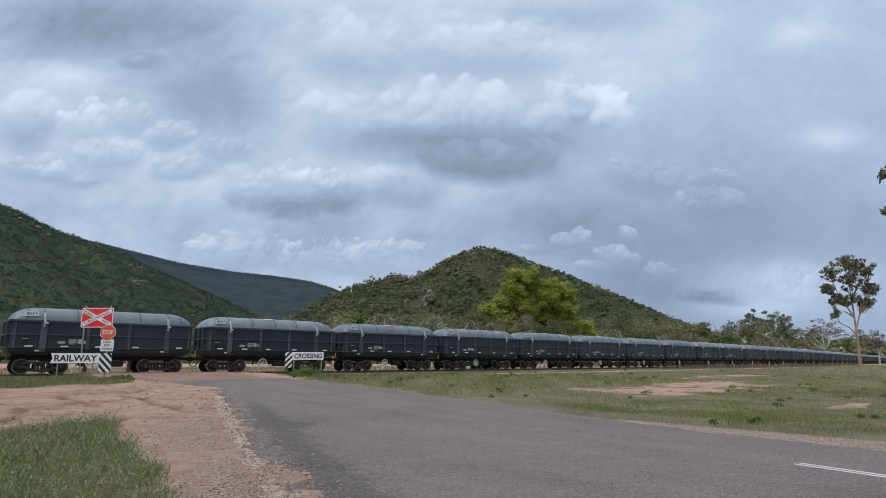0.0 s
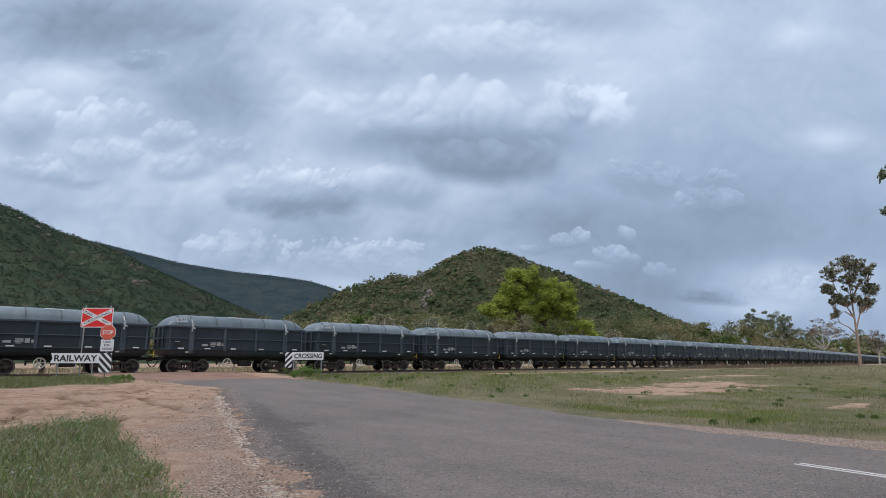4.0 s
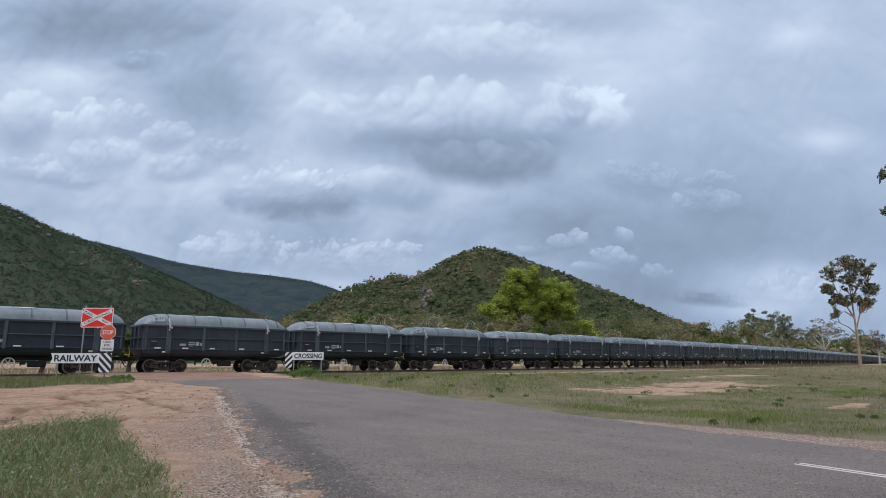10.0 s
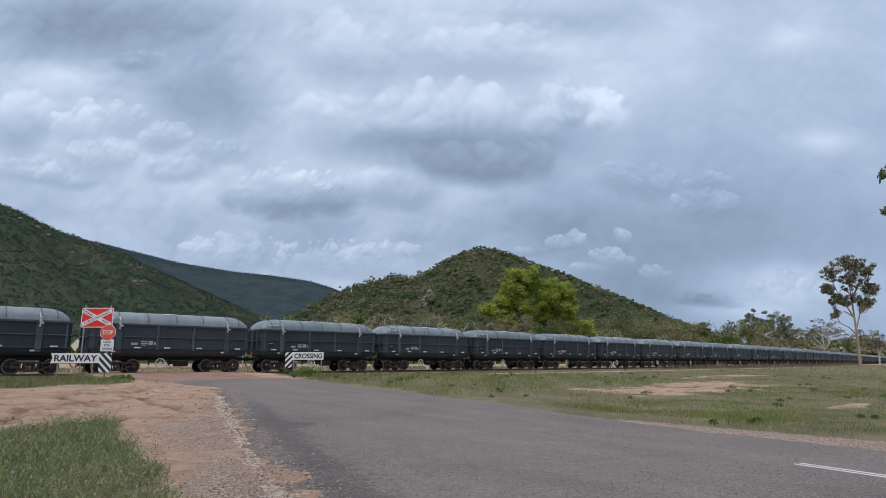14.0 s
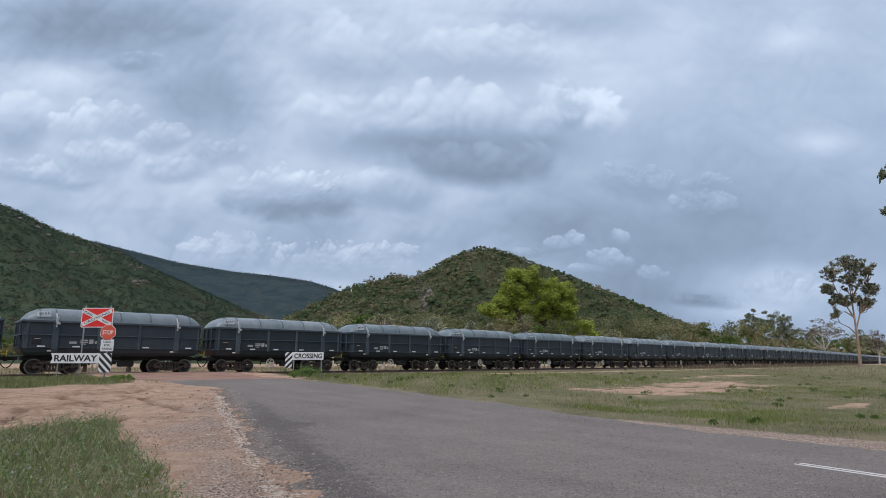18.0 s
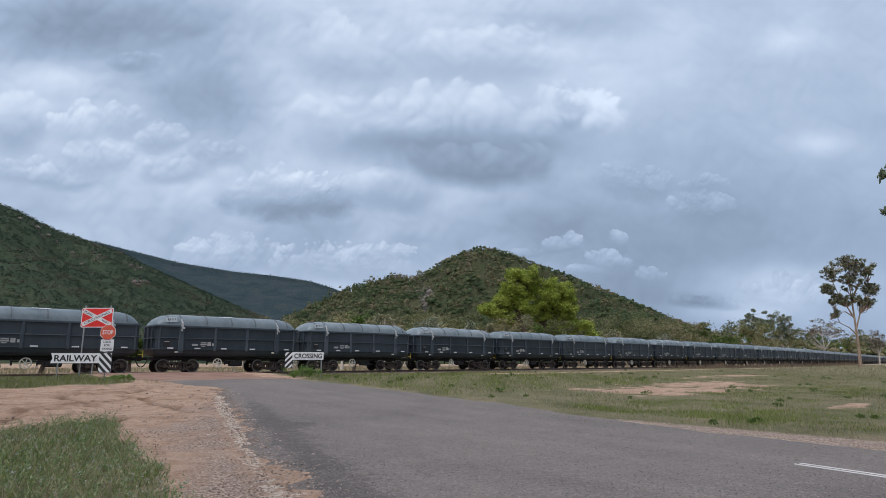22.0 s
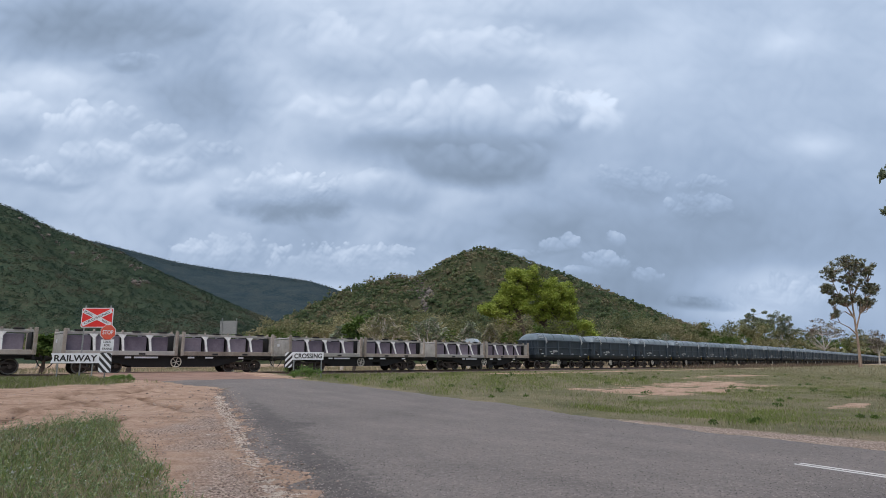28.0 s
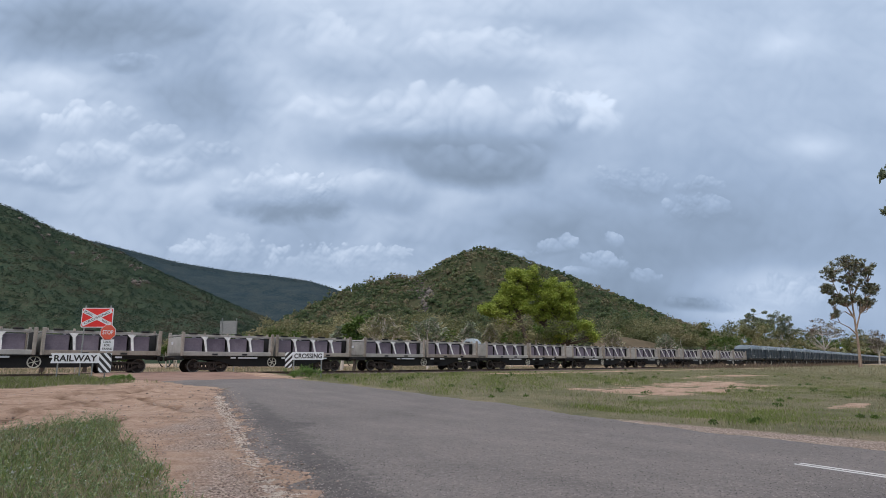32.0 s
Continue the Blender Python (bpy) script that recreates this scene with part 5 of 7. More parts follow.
    # round dark tree and bushes behind the wagons
    for px, top, d, w, leaf, label in ((627, 553, 125, 2.6, LEAF_DEEP, "dense round deep green tree"), (75, 585, 75, 2.4, LEAF_DEEP, "leafy green bush beyond the line"), (228, 582, 62, 1.9, LEAF_DEEP, "leafy green bush by the crossing"),
                                       (150, 606, 66, 1.2, LEAF_DEEP, "low green bush by the crossing")):
        rr = np.linspace(30, 200, 341)
        d = float(rr[np.argmax(behind_line((px - 784) / 1093 * rr, rr) > 9)])
        w = w * d / 80
        hh = (641 - top) * d / 1093 + 0.86
        cl = clumps_in(rng, [(0, 0, hh * 0.6, w * 0.8, w * 0.8, hh * 0.3)], (20,), w * 0.36)
        tree("round_tree", label, rng, ((px - 784) / 1093 * d, d, 0.72), [[(0, 0, 0), (0.1, 0, hh * 0.3), (0, 0, hh * 0.6)]], cl, BARK_DARK, leaf, 230, 0.17, 0.16, shell=0)
    # a nearer gum that reaches in at the edge
    cl = [(-1.72, 0, 8.35, 0.14, 0.4, 0.3), (-1.78, 0, 6.95, 0.14, 0.3, 0.14), (-1.3, 0.2, 7.4, 0.3, 0.4, 0.3), (-0.9, 0, 8.8, 0.5, 0.6, 0.5), (0.6, 0, 9.2, 1.0, 1.0, 0.8), (1.4, 0, 7.8, 0.9, 0.9, 0.7), (-0.9, 0.5, 7.1, 0.3, 0.5, 0.3)]
    tree("gum_tree", "gum tree branch with drooping leaves at the roadside", rng, (18.35, 22.0, 0.2), [[(0.4, 0, 0), (0.3, 0, 3), (0.1, 0, 6), (0, 0, 8.5)]], cl, BARK, LEAF_PALE, 90, 0.11, 0.2, droop=0.8, shell=0.2, twig=0.02)


# ---- grass ----
def blades(rng, x, y, h, w, lean=0.35):
    """One bent blade of two triangles at each point."""
    k = len(x)
    z = ground_z(x, y) - 0.02
    t = rng.random(k) * 2 * math.pi
    bx, by = np.cos(t), np.sin(t)
    t2 = rng.random(k) * 2 * math.pi
    lx, ly = np.cos(t2) * lean * h * rng.random(k), np.sin(t2) * lean * h * rng.random(k)
    v = np.stack([np.stack([x - bx * w, y - by * w, z], 1), np.stack([x + bx * w, y + by * w, z], 1),
                  np.stack([x + lx * 0.4 + bx * w * 0.7, y + ly * 0.4 + by * w * 0.7, z + h * 0.6], 1), np.stack([x + lx, y + ly, z + h], 1)], 1).reshape(-1, 3)
    return v, np.arange(k * 4).reshape(-1, 4)


def grass():
    rng = np.random.default_rng(31)

    def spread(s0, s1, p0, p1, n, most_dirt=0.45, tufty=0.0, seed=0):
        s, p = s0 + (s1 - s0) * rng.random(n), p0 + (p1 - p0) * rng.random(n)
        x, y = NX * (CENTRE - p) + DX * s, NY * (CENTRE - p) + DY * s
        d, _ = cover_at(x, y)
        keep = (d < most_dirt * (0.5 + rng.random(n))) & (under_road(x, y) < 0.3)
        if tufty:
            keep &= wave(x, y, 2.6, seed) + 0.5 * wave(x, y, 7.0, seed + 2) + 0.5 * rng.normal(size=n) > tufty
        return x[keep], y[keep]

    def where(xy, seed, sign, scale=0.22):
        x, y = xy
        k = sign * (wave(x, y, scale, seed) + 0.4 * wave(x, y, scale * 4, seed + 1)) + 0.25 * rng.normal(size=len(x)) > -0.1
        return x[k], y[k]

    def sheet(name, label, material, xy, h, w, lean=0.7):
        x, y = xy
        hh = h * (0.35 + 0.9 * rng.random(len(x))) * (0.8 + 0.35 * wave(x, y, 1.1, 9))
        v, f = blades(rng, x, y, hh, w, lean)
        tagged(mesh_of(name, v, f, material), label, "grass", kind="stuff")

    sheet("roadside_weeds", "tall green weeds and grass on the near verge", GRASS, spread(-9, 5.0, 23, 38, 62000, tufty=-0.45, seed=1), 0.2, 0.0055)
    sheet("roadside_lush_grass", "bright green grass tufts among the near weeds", GRASS_LUSH, spread(-9, 5.0, 23, 38, 40000, tufty=0.1, seed=13), 0.19, 0.006)
    sheet("roadside_straw", "dry straw stalks among the near weeds", GRASS_DRY, spread(-9, 5.2, 22.5, 38, 34000, tufty=-0.3, seed=2), 0.28, 0.0028)
    x, y = spread(-9, 4.8, 23.3, 38, 9000, tufty=0.0, seed=11)
    z = ground_z(x, y) + 0.1 + 0.16 * rng.random(len(x))
    v, f = leaves(rng, np.stack([x, y, z], 1), np.stack([np.full(len(x), 0.07), np.full(len(x), 0.07), np.full(len(x), 0.11)], 1), 12, 0.0145, shell=0.1)
    tagged(mesh_of("broadleaf_weeds", v, f, WEED), "small-leaved grey-green weeds on the near verge", "weeds", kind="stuff")
    sheet("sign_grass", "green grass along the railway by the signs", GRASS_FIELD, spread(-14, 11, 3.2, 14, 42000, seed=3), 0.24, 0.01)
    sheet("sign_straw", "dry grass along the railway by the signs", GRASS_DRY, spread(-14, 12, 2.4, 15, 11000, seed=4), 0.28, 0.008)
    sheet("fresh_sign_grass", "fresh green grass at the foot of the signs", GRASS_LUSH, spread(-14, 11, 3.6, 14, 30000, tufty=0.0, seed=23), 0.26, 0.009)
    sheet("verge_grass", "fresh green grass between road edge and railway", GRASS_LUSH, spread(15.6, 40, 5, 22, 30000, tufty=0.1, seed=24), 0.22, 0.009)
    sheet("field_grass", "patchy green grass between road and railway", GRASS_FIELD, spread(15.5, 75, 3.5, 40, 80000, tufty=0.15, seed=5), 0.13, 0.01)
    sheet("lush_field_grass", "bright green grass patches between road and railway", GRASS_LUSH, where(spread(16.0, 70, 5, 40, 120000, most_dirt=0.35, tufty=0.25, seed=14), 3, 1), 0.12, 0.009)
    sheet("field_straw", "dry straw grass between road and railway", GRASS_DRY, spread(15.5, 80, 2.8, 40, 95000, tufty=0.0, seed=6), 0.14, 0.008)
    # a fresh green stretch of grass on the lower side of the field
    n = 46000
    s, p = 17.2 + 7.5 * rng.random(n) ** 1.2, 27.5 + 11 * rng.random(n)
    far = rng.random(n) < 0.4
    s[far], p[far] = 27 + 17 * rng.random(far.sum()), 26 + 6 * rng.random(far.sum())
    gx, gy = NX * (CENTRE - p) + DX * s, NY * (CENTRE - p) + DY * s
    d, _ = cover_at(gx, gy)
    keep = (d < 0.4) & (under_road(gx, gy) < 0.2) & (wave(gx, gy, 1.1, 12) + 0.5 * wave(gx, gy, 4.0, 3) + 0.4 * rng.normal(size=n) > 0.0)
    sheet("fresh_grass", "fresh bright green grass patch beside the road", GRASS_LUSH, (gx[keep], gy[keep]), 0.13, 0.007)
    sheet("far_field_grass", "dry and green grass along the distant railway", GRASS_DRY, spread(70, 190, -30, 60, 26000, tufty=0.0, seed=7), 0.35, 0.03)
    sheet("far_side_grass", "dry grass beyond the railway", GRASS_DRY, spread(-30, 70, -45, -3.5, 26000, most_dirt=0.9, seed=8), 0.35, 0.02)
    pts = []
    for _ in range(7000):
        a, o = 70 + 130 * rng.random(), 3.2 + 4.5 * rng.random() ** 1.5
        qx, qy, qh = line_at(a)
        pts.append((qx + o * math.cos(qh), qy - o * math.sin(qh)))
    pts = np.array(pts)
    pts = pts[wave(pts[:, 0], pts[:, 1], 0.5, 3) + 0.5 * rng.normal(size=len(pts)) > -0.2]
    sheet("trackside_straw", "tall dry brown grass beside the distant track", GRASS_BROWN, (pts[:, 0], pts[:, 1]), 0.75, 0.02)
    # low weeds in the field and by the signs
    x, y = spread(16, 62, 5, 38, 170, most_dirt=0.6, tufty=0.2, seed=17)
    q = 0.08 + 0.14 * rng.random(len(x)) ** 2
    v, f = leaves(rng, np.stack([x, y, ground_z(x, y) + q * 0.5], 1), np.stack([q * 1.3, q * 1.3, q * 0.7], 1), 90, 0.035, shell=0.2)
    tagged(mesh_of("field_weeds", v, f, LEAF_DEEP), "low dark green weeds dotted over the field", "weeds", kind="stuff")
    for h, d, q in ((543, 34.4, 0.62), (533, 34.5, 0.5), (554, 34.5, 0.4), (524, 34.6, 0.36), (219, 28.6, 0.27), (206, 29.0, 0.2), (230, 28.8, 0.18), (196, 29.2, 0.15)):
        x = sight(h, 650, d)[0]
        z = float(ground_z(np.array(x), np.array(d)))
        c = x + q * 0.6 * rng.normal(size=9), d + q * 0.5 * rng.normal(size=9), z + q * (0.3 + 0.7 * rng.random(9))
        v, f = leaves(rng, np.stack(c, 1), np.full((9, 3), q * 0.55), 110, 0.03, shell=0)
        tagged(mesh_of("green_bush", v, f, BUSH), "small leafy green bush at the foot of a sign", "bush")
    # pale seed heads over the nearest weeds
    x, y = spread(-6, 3.2, 26, 36, 900, seed=9)
    z = ground_z(x, y) + 0.2 + 0.16 * rng.random(len(x))
    v, f = leaves(rng, np.stack([x, y, z], 1), np.full((len(x), 3), 0.025), 5, 0.012)
    tagged(mesh_of("seed_heads", v, f, FLOWERS), "small pale seed heads above the weeds", "grass", kind="stuff")


def stones():
    rng = np.random.default_rng(41)
    pieces = []
    base = np.array([(1, 0, 0), (-1, 0, 0), (0, 1, 0), (0, -1, 0), (0, 0, 1), (0, 0, -1)], float)
    tri = np.array([(0, 2, 4), (2, 1, 4), (1, 3, 4), (3, 0, 4), (2, 0, 5), (1, 2, 5), (3, 1, 5), (0, 3, 5)])
    for _ in range(7000):
        p = 20 + 18 * rng.random()
        l = float(road_left(p))
        s = l - 0.1 - 2.2 * rng.random() ** 1.4 if rng.random() < 0.8 else l - 5 * rng.random()
        x, y = place(s, p)
        q = 0.006 + 0.02 * rng.random() ** 4
        z = float(ground_z(np.array(x), np.array(y)))
        vs = base * (0.6 + 0.6 * rng.random((6, 3))) * q
        a = rng.random() * 6.28
        c, d = math.cos(a), math.sin(a)
        vs = np.stack([vs[:, 0] * c - vs[:, 1] * d, vs[:, 0] * d + vs[:, 1] * c, vs[:, 2] * 0.7], 1)
        pieces.append((vs + [x, y, z + q * 0.3], tri))
    for _ in range(3600):
        p = 16 + 22 * rng.random()
        s = float(road_left(p)) + 0.05 + 0.3 * rng.normal()
        x, y = place(s, p)
        q = 0.008 + 0.022 * rng.random() ** 3
        vs = base * (0.6 + 0.6 * rng.random((6, 3))) * q * [1.2, 1.2, 0.6]
        pieces.append((vs + [x, y, float(ground_z(np.array(x), np.array(y))) + 0.022], tri))
    for _ in range(2600):
        s, p = -12 + 22 * rng.random(), 11.5 + 13 * rng.random()
        x, y = place(s, p)
        d, _g = cover_at(np.array(x), np.array(y))
        if float(d) < 0.6 or float(under_road(np.array(x), np.array(y))) > 0.2:
            continue
        q = 0.008 + 0.045 * rng.random() ** 6
        vs = base * (0.6 + 0.6 * rng.random((6, 3))) * q * [1.3, 1.3, 0.6]
        pieces.append((vs + [x, y, float(ground_z(np.array(x), np.array(y))) + 0.01], tri))
    v, f = joined(pieces)
    tagged(mesh_of("gravel", v, f, STONE), "loose red-grey gravel along the road edge", "gravel", kind="stuff")


def road_chips():
    """Coarse stone chips that stand proud of the worn seal, on the near stretch of road."""
    rng = np.random.default_rng(47)
    n = 40000
    r, t = 6.5 + 15 * rng.random(n) ** 1.5, -0.62 + 1.3 * rng.random(n)
    x, y = r * np.sin(t), r * np.cos(t)
    s, p = along(x, y), across(x, y)
    on = (s > road_left(p) + 0.35) & (s < road_right(p) - 0.3)
    x, y, s, p = x[on], y[on], s[on], p[on]
    left, right = road_left(p), road_right(p)
    z = ground_z(x, y) + 0.02 + 0.01 * (1 - (2 * (s - left) / (right - left) - 1) ** 2)
    q = 0.006 + 0.009 * rng.random(len(x)) ** 2
    a = rng.random(len(x)) * 6.283
    base = [np.stack([x + q * np.cos(a + k * 1.571), y + q * np.sin(a + k * 1.571), z - 0.002], 1) for k in range(4)]
    tip = np.stack([x + 0.3 * q * np.cos(a), y + 0.3 * q * np.sin(a), z + q * (0.5 + 0.5 * rng.random(len(x)))], 1)
    v = np.stack(base + [tip], 1).reshape(-1, 3)
    k = (np.arange(len(x)) * 5)[:, None]
    f = np.concatenate([k + [0, 1, 4], k + [1, 2, 4], k + [2, 3, 4], k + [3, 0, 4]])
    tagged(mesh_of("road_chips", v, f, CHIPS), "dark and pale stone chips bedded in the worn road seal", "stone chips", kind="stuff")



# ---- the train: +x forwards, -y the side towards the road, z = 0 on the rail ----
WHEEL_R = 0.42


def wheelset(parent, x):
    bm = bmesh.new()
    prof = [(0.0, 0.0), (0.12, 0.0), (0.12, 0.05), (0.2, 0.04), (0.36, 0.02), (0.36, -0.02), (0.42, -0.02), (0.42, 0.09), (0.45, 0.09), (0.45, 0.12), (0.36, 0.12), (0.34, 0.1), (0.15, 0.1), (0.12, 0.14), (0.0, 0.14)]
    k = 14
    for side in (-1, 1):
        rings = []
        for r, o in prof:
            rr = r * WHEEL_R / 0.42
            rings.append([bm.verts.new((rr * math.cos(2 * math.pi * j / k), side * (0.66 - o), rr * math.sin(2 * math.pi * j / k))) for j in range(k)])
        for a, b in zip(rings[1:], rings[2:-1]):
            for j in range(k):
                bm.faces.new((a[j], a[(j + 1) % k], b[(j + 1) % k], b[j]))
    for f in bm.faces:
        r = [math.hypot(v.co.x, v.co.z) for v in f.verts]
        f.material_index = 1 if min(r) > 0.34 * WHEEL_R / 0.42 and max(r) < 0.43 * WHEEL_R / 0.42 and min(abs(v.co.y) for v in f.verts) > 0.55 else 0
    rod(bm, (0, -0.8, 0), (0, 0.8, 0), 0.07, sides=8)
    for side in (-1, 1):
        for j in range(3):
            t = 2 * math.pi * j / 3
            box(bm, 0.24 * math.cos(t), side * 0.675, 0.24 * math.sin(t), 0.05, 0.012, 0.05)
    bmesh.ops.recalc_face_normals(bm, faces=bm.faces)
    ob = part("wheelset", bm, TYRE_STEEL, parent)
    ob.data.materials.append(RIM_STEEL)
    ob.location = (x, 0, WHEEL_R)
    return ob


def bogie(parent, x):
    bm = bmesh.new()
    for side in (-1, 1):
        y = side * 0.83
        at = lambda u, v, w: (u, w, v)
        for sx in (-1, 1):
            prism(bm, [(sx * 1.14, 0.56), (sx * 1.14, 0.46), (sx * 0.66, 0.46), (sx * 0.24, 0.22), (0, 0.22), (0, 0.14), (sx * 0.32, 0.14), (sx * 0.78, 0.36), (sx * 1.2, 0.38), (sx * 1.2, 0.56)], y - 0.05, y + 0.05, at)
            prism(bm, [(0, 0.68), (sx * 0.66, 0.68), (sx * 1.18, 0.54), (sx * 0.66, 0.56), (0, 0.58)], y - 0.05, y + 0.05, at)
            prism(bm, [(sx * 0.26, 0.58), (sx * 0.36, 0.58), (sx * 0.34, 0.2), (sx * 0.24, 0.2)], y - 0.05, y + 0.05, at)
            rod(bm, (sx * 0.9, y + side * 0.06, 0.42), (sx * 0.9, y + side * 0.16, 0.42), 0.12, sides=10)
        for a in (-0.13, 0.0, 0.13):
            rod(bm, (a, y + side * 0.02, 0.22), (a, y + side * 0.02, 0.48), 0.055, sides=8)
    box(bm, 0, 0, 0.56, 0.36, 1.6, 0.2, 0.03)
    bmesh.ops.recalc_face_normals(bm, faces=bm.faces)
    ob = part("bogie", bm, FRAME_STEEL, parent, "dark rusty cast steel bogie")
    ob.location = (x, 0, 0)
    for a in (-0.9, 0.9):
        wheelset(ob, a)
    return ob


def spoked_wheel(parent, x, y, z, r, material):
    bm = bmesh.new()
    k, m = 24, 6
    rings = []
    for i in range(k):
        t = 2 * math.pi * i / k
        rings.append([bm.verts.new(((r + 0.035 * math.cos(2 * math.pi * j / m)) * math.cos(t), 0.03 * math.sin(2 * math.pi * j / m), (r + 0.035 * math.cos(2 * math.pi * j / m)) * math.sin(t))) for j in range(m)])
    for i in range(k):
        for j in range(m):
            bm.faces.new((rings[i][j], rings[i][(j + 1) % m], rings[(i + 1) % k][(j + 1) % m], rings[(i + 1) % k][j]))
    star = []
    for i in range(6):
        t = math.pi / 3 * i + 0.26
        for rr, a in ((0.045, -0.5), (r, -0.014 / r), (r, 0.014 / r)):
            star.append((rr * math.cos(t + a), rr * math.sin(t + a)))
    prism(bm, star, -0.025, 0.025, lambda u, v, w: (u, w, v))
    ob = part("handbrake_wheel", bm, material, parent, "cream spoked handbrake wheel")
    ob.location = (x, y, z)
    return ob


def coupling(parent, x, side):
    bm = bmesh.new()
    box(bm, x + side * 0.22, 0, 0.86, 0.5, 0.16, 0.18, 0.03)
    box(bm, x + side * 0.46, 0.04, 0.86, 0.16, 0.3, 0.3, 0.05)
    part("coupler", bm, RUSTY, parent)
    pts = [Vector((x + side * (0.1 + 0.36 * i / 8), -0.42, 0.9 - 0.52 * math.sin(math.pi * (i / 8) * 0.52))) for i in range(9)]
    v, f = tube([q[:] for q in pts], [0.028] * len(pts), 6)
    mesh_of("air_hose", v, f, BLACK, parent, smooth_faces=True)


LENGTH, HALF_W = 9.6, 1.25
HULL_Z, RIM_Z, ROOF_Z = 0.98, 2.84, 3.62


def hull_mesh():
    """The tub: rounded lower flanks, ends drawn in towards the foot."""
    prof = [(0.72, HULL_Z), (0.98, HULL_Z + 0.06), (1.13, HULL_Z + 0.2), (1.19, HULL_Z + 0.4), (1.21, RIM_Z)]
    half = LENGTH / 2
    bm = bmesh.new()
    rings = []
    for i, (y, z) in enumerate(prof):
        e = half - (0.55, 0.3, 0.14, 0.06, 0.04)[i]
        c = 0.22
        ring = [(e, y - c), (e - c * 0.3, y - c * 0.3), (e - c, y), (-e + c, y), (-e + c * 0.3, y - c * 0.3), (-e, y - c), (-e, -y + c), (-e + c * 0.3, -y + c * 0.3), (-e + c, -y), (e - c, -y), (e - c * 0.3, -y + c * 0.3), (e, -y + c)]
        rings.append([bm.verts.new((u, v, z)) for u, v in ring])
    k = 12
    for a, b in zip(rings, rings[1:]):
        for j in range(k):
            bm.faces.new((a[j], a[(j + 1) % k], b[(j + 1) % k], b[j]))
    bm.faces.new(rings[0][::-1])
    bm.faces.new(rings[-1])
    bmesh.ops.recalc_face_normals(bm, faces=bm.faces)
    return bm


def cover_point(u, t):
    """The moulded cover: u from end to end (-1..1), t over the arch (0..1)."""
    half = LENGTH / 2 - 0.12
    x = u * half
    d = max(0.0, 1 - (half - abs(x)) / 1.35)
    k = math.sqrt(max(0.0, 1 - d ** 2.4))
    a = math.pi * t
    y = -math.cos(a)
    z = math.sin(a)
    yy = math.copysign(abs(y) ** 0.72, y) * 1.2 * (0.86 + 0.14 * k)
    return x, yy, RIM_Z + 0.05 + (ROOF_Z - RIM_Z - 0.05) * (z ** 0.8) * k


def cover_mesh():
    bm = bmesh.new()
    us = sorted(set([-1, -0.985, -0.96, -0.92, -0.87, -0.81, -0.75, -0.7, -0.35, 0, 0.35, 0.7, 0.75, 0.81, 0.87, 0.92, 0.96, 0.985, 1]))
    ts = [i / 16 for i in range(17)]
    g = [[bm.verts.new(cover_point(u, t)) for t in ts] for u in us]
    for a, b in zip(g, g[1:]):
        for i in range(16):
            bm.faces.new((a[i], b[i], b[i + 1], a[i + 1]))
    bmesh.ops.remove_doubles(bm, verts=bm.verts, dist=0.0005)
    bmesh.ops.recalc_face_normals(bm, faces=bm.faces)
    return bm


def cover_band(x, w):
    bm = bmesh.new()
    half = LENGTH / 2 - 0.12
    ts = [0.03 + 0.94 * i / 14 for i in range(15)]
    rows = []
    for e in (-w, w):
        row = []
        for t in ts:
            a = Vector(cover_point((x + e) / half, t))
            n = Vector((0, a.y, a.z - RIM_Z)).normalized()
            row.append((bm.verts.new(a - n * 0.01), bm.verts.new(a + n * 0.028)))
        rows.append(row)
    for i in range(14):
        a, b = rows[0], rows[1]
        bm.faces.new((a[i][1], a[i + 1][1], b[i + 1][1], b[i][1]))
        bm.faces.new((a[i][0], a[i + 1][0], a[i + 1][1], a[i][1]))
        bm.faces.new((b[i][1], b[i + 1][1], b[i + 1][0], b[i][0]))
    bmesh.ops.recalc_face_normals(bm, faces=bm.faces)
    return bm


def plate(name, parent, material, x, z, w, h, label="", y=None, depth=0.012):
    bm = bmesh.new()
    box(bm, x, y if y is not None else -1.222, z, w, depth, h)
    return part(name, bm, material, parent, label)


def one(make, *args, **kw):
    bm = bmesh.new()
    make(bm, *args, **kw)
    return bm


